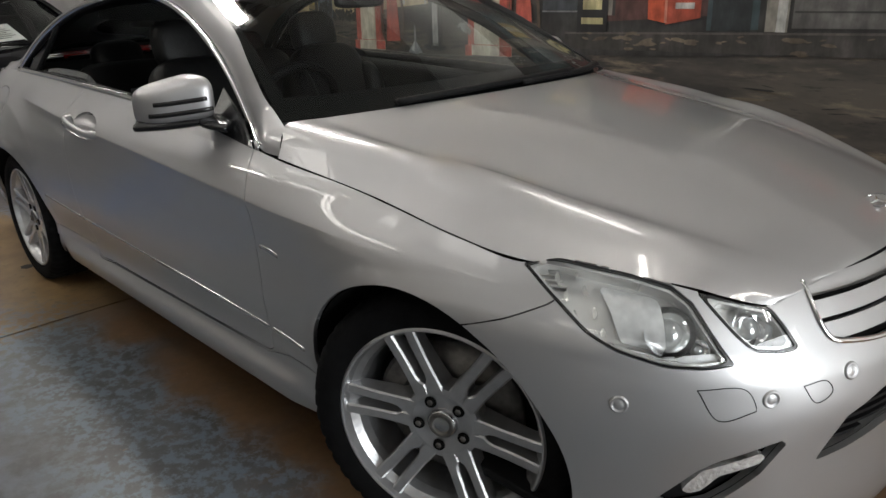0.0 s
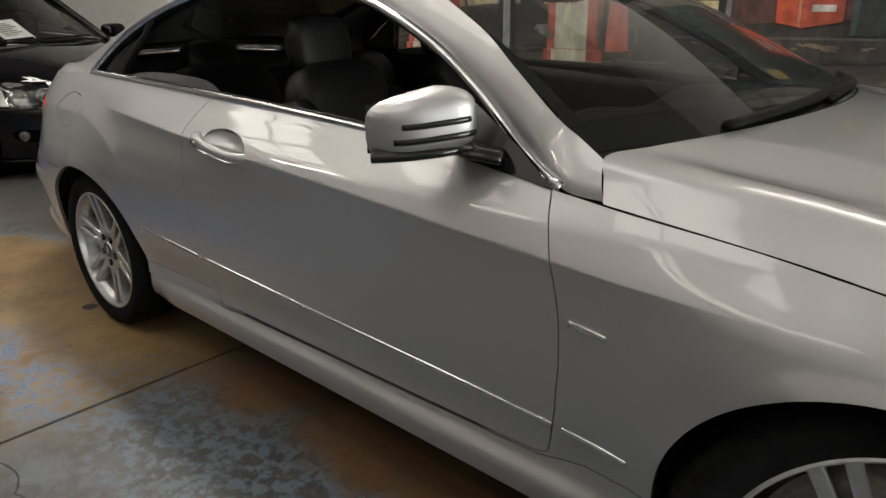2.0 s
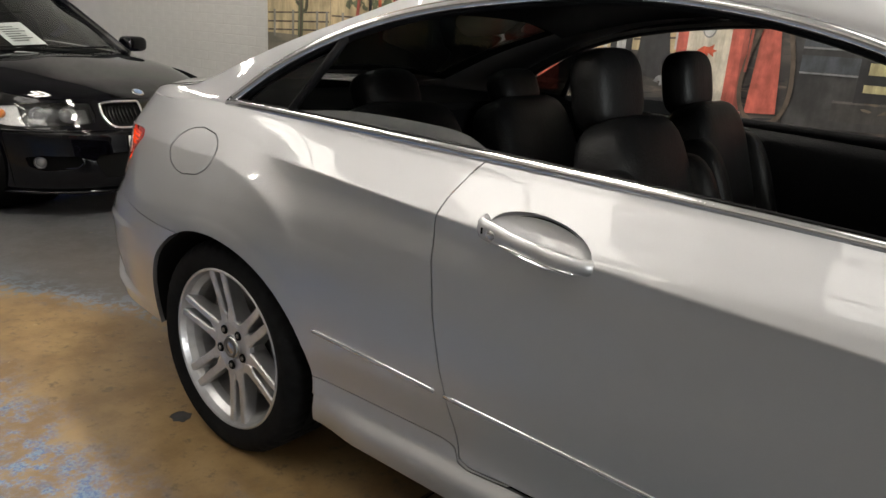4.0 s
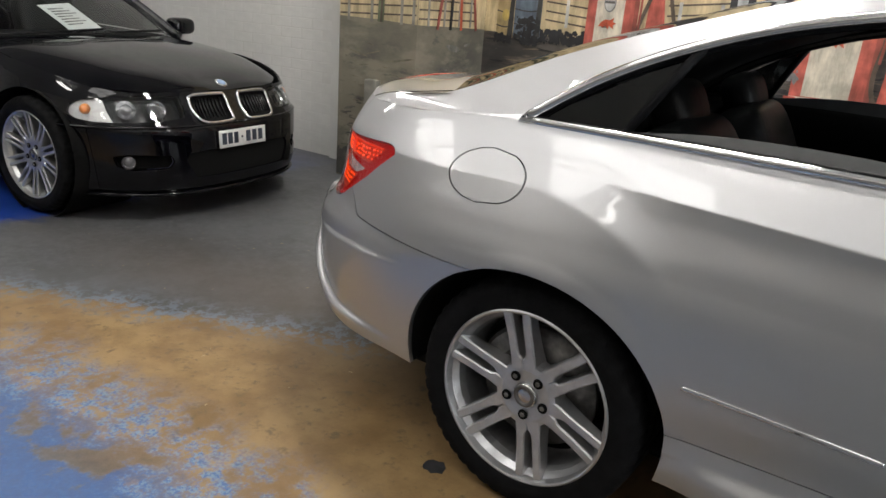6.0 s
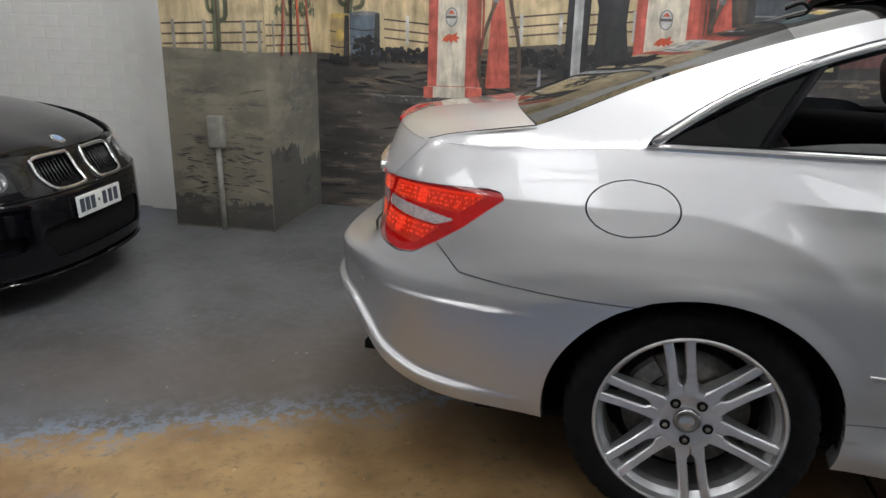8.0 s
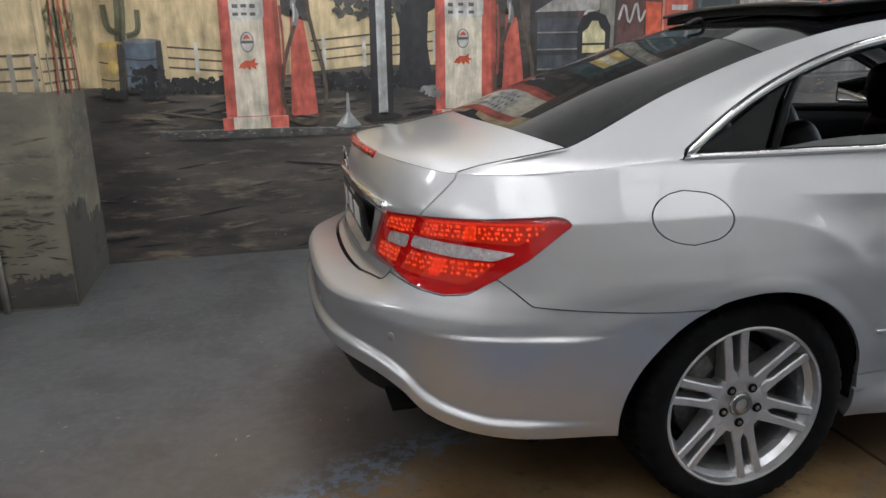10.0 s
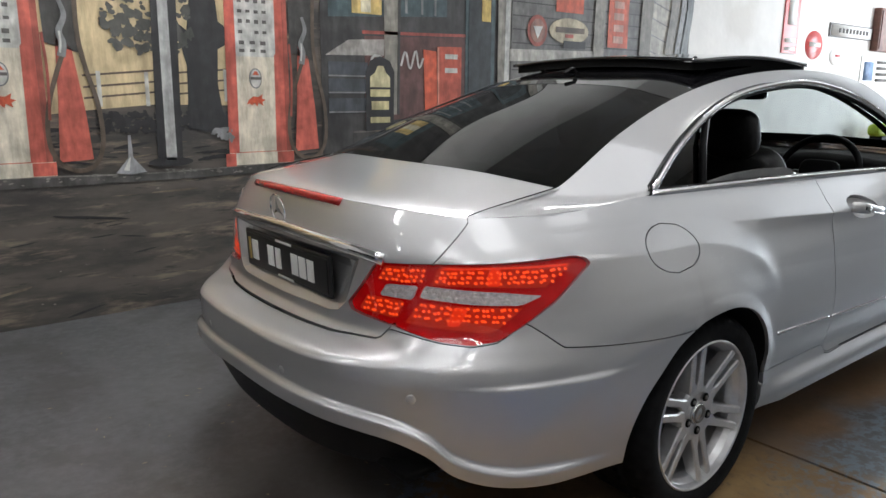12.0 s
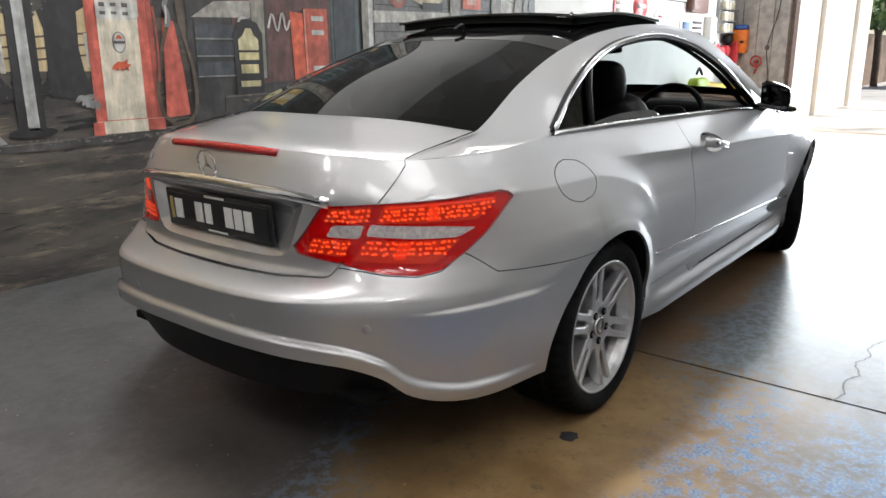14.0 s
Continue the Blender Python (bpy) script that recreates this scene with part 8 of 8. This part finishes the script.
def jar(x, z):
    j = thing("storage_jar", "beige plastic storage jar on the wall rack", "jar", "jars on the rack")
    j.matrix_world = pose(x, WALL_Y - 0.085, z)
    part("body", lathe([(0.0, 0.0), (0.056, 0.0), (0.06, 0.01), (0.06, 0.10), (0.05, 0.115), (0.05, 0.12)], 20, "z"), JAR, j)
    part("lid", lathe([(0.054, 0.115), (0.056, 0.14), (0.0, 0.142)], 20, "z"), SIGN_WHITE, j)
    return j


for z in (1.58, 1.76, 1.94):
    for x in (9.08, 9.24, 9.40):
        jar(x, z)
RED_CLOTH, ORANGE_CASE, BLUE_CAP = material("red_cloth", (0.45, 0.025, 0.035), 0.7, grain=0.3, size=20), material("orange_case", (0.75, 0.20, 0.02), 0.4, grain=0.15, size=12), material("blue_plastic", (0.05, 0.12, 0.42), 0.4, grain=0.15, size=12)
YELLOW = material("yellow_plastic", (0.62, 0.42, 0.04), 0.4, grain=0.15, size=12)
for x, z, s in ((8.80, 1.27, 0.10), (9.05, 1.24, 0.11), (9.30, 1.28, 0.10)):
    bag = thing("red_bag", "red cloth bag hanging from the hook rail", "bag", "bags on the rail")
    part("bag_body", soft_box(x, WALL_Y - 0.09, z, s, 0.06, s * 0.9, 0, 0.7), RED_CLOTH, bag)
    part("strap", tube(curve_through([(x - 0.05, WALL_Y - 0.07, z + 0.06), (x, WALL_Y - 0.03, 1.40), (x + 0.05, WALL_Y - 0.07, z + 0.06)], 14), 0.008, 6), RED_CLOTH, bag)
tool = thing("black_tool", "black hand tool hanging below the rack", "tool")
part("tool_body", soft_box(9.36, WALL_Y - 0.09, 1.47, 0.14, 0.06, 0.07, 0, 0.6), BLACK_PLASTIC, tool)
part("tool_grip", tube([(9.40, WALL_Y - 0.08, 1.45), (9.44, WALL_Y - 0.06, 1.30)], 0.025, 10), BLACK_PLASTIC, tool)
case = thing("orange_case", "orange plastic case fixed to the boards", "case")
part("case_body", box(9.53, 9.675, 2.06, 2.30, 1.24, 1.62, 0.02), ORANGE_CASE, case)
part("case_latch", box(9.52, 9.54, 2.10, 2.16, 1.40, 1.44, 0.004), BLACK_PLASTIC, case)
cap = thing("blue_cap", "blue plastic cover on top of the orange case", "cover")
part("cover_body", soft_box(9.60, 2.18, 1.66, 0.08, 0.12, 0.045, 0, 0.7), BLUE_CAP, cap)
long_bag = thing("red_bag", "long red cloth bag hanging from the orange case", "bag")
part("bag_body", soft_box(9.50, 2.24, 1.22, 0.05, 0.07, 0.22, 0, 0.7), RED_CLOTH, long_bag)
post = thing("yellow_post", "yellow painted steel guard post in the corner", "post")
part("tube", lathe([(0.05, FZ), (0.05, 1.0), (0.045, 1.03), (0.0, 1.035)], 24, "z"), YELLOW, post)
post.matrix_world = pose(9.48, 2.16, 0)
valve = thing("red_valve", "red hose valve fixed to the grey boards", "valve")
VALVE_RED = material("valve_red", (0.34, 0.04, 0.03), 0.5, grain=0.3, size=30)
part("hand_wheel", tube([(9.62, 1.90 + 0.085 * math.cos(a), 1.10 + 0.085 * math.sin(a)) for a in np.linspace(0, 2 * math.pi, 24, endpoint=False)], 0.016, 8, closed=True), VALVE_RED, valve)
part("stem", tube([(9.60, 1.90, 1.10), (9.68, 1.90, 1.10)], 0.03, 12), VALVE_RED, valve)
part("spout", tube(curve_through([(9.64, 1.90, 1.08), (9.60, 1.88, 0.98), (9.62, 1.90, 0.90)], 10), 0.016, 8), VALVE_RED, valve)
rope = thing("rope", "dark rope hanging along the grey boards", "rope")
part("strand", tube(curve_through([(9.655, 1.58, 2.6), (9.655, 1.62, 1.9), (9.655, 1.75, 1.33), (9.655, 1.70, 0.9), (9.655, 1.72, 0.5)], 40), 0.008, 6), SIGN_DARK, rope)
part("knot", soft_box(9.655, 1.75, 1.32, 0.02, 0.03, 0.04, 0, 0.8), SIGN_DARK, rope)
bench = thing("workbench", "wooden workbench below the wall signs", "workbench")
BENCH_WOOD = material("bench_wood", (0.30, 0.20, 0.10), 0.6, grain=0.3, size=12)
part("top", box(7.1, 9.2, 1.75, 2.38, 0.58, 0.63, 0.006), BENCH_WOOD, bench)
for x in (7.18, 9.12):
    for y in (1.82, 2.32):
        part("leg", box(x - 0.035, x + 0.035, y - 0.035, y + 0.035, FZ, 0.582, 0.004), BENCH_WOOD, bench)
blower = thing("leaf_blower", "lime green and black power tool on the workbench", "power tool")
LIME = material("lime_plastic", (0.34, 0.46, 0.03), 0.4, grain=0.15, size=12)
part("motor", soft_box(7.55, 2.1, 0.80, 0.26, 0.10, 0.09, 0, 0.6), LIME, blower)
part("nozzle", tube(curve_through([(7.70, 2.1, 0.80), (8.1, 2.08, 0.74), (8.6, 2.05, 0.70)], 16), 0.06, 14), YELLOW, blower)
part("handle", tube(curve_through([(7.45, 2.1, 0.94), (7.55, 2.1, 1.02), (7.68, 2.1, 0.93)], 14), 0.02, 8), BLACK_PLASTIC, blower)
part("foot", box(7.42, 7.68, 2.02, 2.18, 0.628, 0.72, 0.01), BLACK_PLASTIC, blower)

# ---- outside: lane, wall, trees, parked car ----
LANE = material("lane_concrete", (0.55, 0.53, 0.49), 0.8, grain=0.12, size=1.5, spots=0.3, spot_size=0.8)
OUT_WALL = material("cream_render", (0.76, 0.70, 0.61), 0.8, grain=0.08, size=2, bump=0.3, bump_size=20)
setting("ground", box(9.7, 160, -70, 70, -0.3, -0.03), LANE, "pale sunlit concrete lane outside the doorway", "ground")
setting("lane_wall", join(box(9.92, 18.6, 1.75, 2.0, -0.05, 4.5), box(13.2, 13.6, 1.66, 1.752, -0.05, 4.5), box(16.6, 17.0, 1.66, 1.752, -0.05, 4.5)), OUT_WALL, "long rendered cream wall along the lane", "wall")
setting("lane_wall", box(9.92, 26, -7.4, -7.1, -0.05, 4.0), OUT_WALL, "rendered cream wall on the far side of the lane", "wall")
setting("lane_fence", box(18.7, 60, 3.4, 3.6, -0.05, 1.9), material("fence_brown", (0.17, 0.12, 0.085), 0.8, grain=0.3, size=6), "brown fence beyond the lane wall", "fence")
LEAF, BARK = material("leaf_green", (0.085, 0.14, 0.035), 0.6, grain=0.4, size=3), material("bark", (0.12, 0.09, 0.065), 0.9, grain=0.3, size=10)


def tree(x, y, height, seed):
    r = random.Random(seed)
    t = thing("street_tree", "leafy green street tree beside the lane", "tree", "trees along the lane")
    t.matrix_world = pose(x, y, -0.03)
    limbs = [tube(curve_through([(0, 0, 0), (0.06, 0.03, height * 0.25), (0.0, 0.1, height * 0.5)], 14), 0.13, 10)]
    for k in range(7):
        a = 2 * math.pi * k / 7 + r.random()
        limbs.append(tube(curve_through([(0, 0.05, height * (0.3 + 0.03 * k)), (0.5 * math.cos(a), 0.5 * math.sin(a), height * 0.55), (1.2 * math.cos(a), 1.2 * math.sin(a), height * (0.62 + 0.2 * r.random()))], 10), 0.05, 6))
    v, f = [], []
    for lv, lf in limbs:
        f += [[i + len(v) for i in q] for q in lf]
        v += list(lv)
    part("trunk", (v, f), BARK, t)
    v, f = [], []
    for _ in range(1500):
        a, c = r.uniform(0, 2 * math.pi), r.random() ** 0.5
        h = height * (0.42 + 0.55 * r.random())
        rad = 2.0 * c * math.sin(math.pi * min(1, max(0.05, (h / height - 0.36) / 0.66))) ** 0.6 * (0.75 + 0.35 * math.sin(3 * a + seed))
        centre = Vector((rad * math.cos(a), rad * math.sin(a), h))
        turn = Euler((r.uniform(0, 6), r.uniform(0, 6), r.uniform(0, 6))).to_matrix()
        s, b = 0.07 + 0.10 * r.random(), len(v)
        v += [tuple(centre + turn @ Vector(q)) for q in ((-s, 0, 0), (0, -s * 0.45, s * 0.1), (s, 0, 0), (0, s * 0.45, s * 0.1))]
        f.append((b, b + 1, b + 2, b + 3))
    part("crown", (v, f), LEAF, t, smooth=False)
    return t


for k, (x, y, h) in enumerate(((20.5, 3.0, 4.6), (24.0, 3.2, 5.2), (28.5, 3.0, 5.0), (34, 2.6, 5.6), (30, -2.5, 5.2))):
    tree(x, y, h, k)
far_car = thing("parked_car", "silver-grey hatchback parked in the lane", "car", m=pose(26.5, 0.9, -0.03, 0, 0, 4))
FAR_PAINT = material("far_silver", (0.42, 0.43, 0.44), 0.3, 0.6, 0.8, 0.05, 5)
v, f = net_surface([mirrored_row([(0, -0.78, 0.30), (-0.06, -0.4, 0.28), (-0.08, 0, 0.28)]), mirrored_row([(-0.02, -0.85, 0.62), (-0.10, -0.4, 0.62), (-0.12, 0, 0.62)]), mirrored_row([(0.05, -0.80, 0.95), (-0.02, -0.4, 0.97), (-0.04, 0, 0.97)]), mirrored_row([(0.45, -0.62, 1.38), (0.36, -0.3, 1.43), (0.34, 0, 1.44)]), mirrored_row([(1.9, -0.62, 1.42), (1.9, -0.3, 1.47), (1.9, 0, 1.48)]), mirrored_row([(2.9, -0.72, 0.98), (3.0, -0.3, 1.02), (3.0, 0, 1.03)]), mirrored_row([(4.0, -0.74, 0.70), (4.1, -0.3, 0.74), (4.1, 0, 0.75)]), mirrored_row([(4.1, -0.74, 0.28), (4.2, -0.3, 0.26), (4.2, 0, 0.26)])], 50, 26)
part("body", (v, [q[::-1] for q in f]), FAR_PAINT, far_car)
both("body_side", net_surface([[(0.0, -0.80, 0.28), (2.0, -0.86, 0.25), (4.1, -0.76, 0.28)], [(-0.02, -0.85, 0.62), (2.0, -0.88, 0.66), (4.05, -0.78, 0.60)], [(0.06, -0.81, 0.95), (2.0, -0.84, 0.95), (3.9, -0.76, 0.74)]], 10, 30), FAR_PAINT, far_car)
both("tail_lamp", soft_box(0.03, -0.72, 0.80, 0.06, 0.10, 0.13, 0, 0.6), RED_PLASTIC, far_car)
part("rear_window", net_surface([mirrored_row([(0.06, -0.66, 0.99), (-0.01, 0, 1.01)]), mirrored_row([(0.38, -0.56, 1.34), (0.28, 0, 1.39)])], 6, 14), GLOSS_BLACK, far_car)
for x in (0.75, 3.4):
    for y in (-0.76, 0.76):
        wv, wf = lathe([(0.0, -0.10), (0.29, -0.10), (0.31, -0.06), (0.31, 0.06), (0.29, 0.10), (0.0, 0.10)], 28)
        part("wheel", ([(a + x, b + y, c + 0.31) for a, b, c in wv], wf), RUBBER, far_car)


# ---- painted bricks of the white wall, in courses behind the black car ----
wall_west = bpy.data.objects["wall_west"]
face = [(-0.1172, -0.0388), (0.1172, -0.0388), (0.1172, 0.0388), (-0.1172, 0.0388)]
brick_mesh = bpy.data.meshes.new("brick")
brick_mesh.from_pydata([(a, 0.0, b) for a, b in face] + [(a * 0.97, -0.0007, b * 0.90) for a, b in face], [], [(4, 5, 6, 7), (0, 1, 5, 4), (1, 2, 6, 5), (2, 3, 7, 6), (3, 0, 4, 7)])
brick_mesh.materials.append(BRICK_FACE)
for row in range(26):
    for col in range(11):
        brick = new("brick", brick_mesh)
        brick.parent = wall_west
        brick.matrix_local = pose(-4.92 - 0.24 * col - (0.12 if row % 2 else 0.0), 2.0 - 0.001 * rng.random(), 0.04 + 0.082 * row, 0, rng.uniform(-0.3, 0.3), 0)
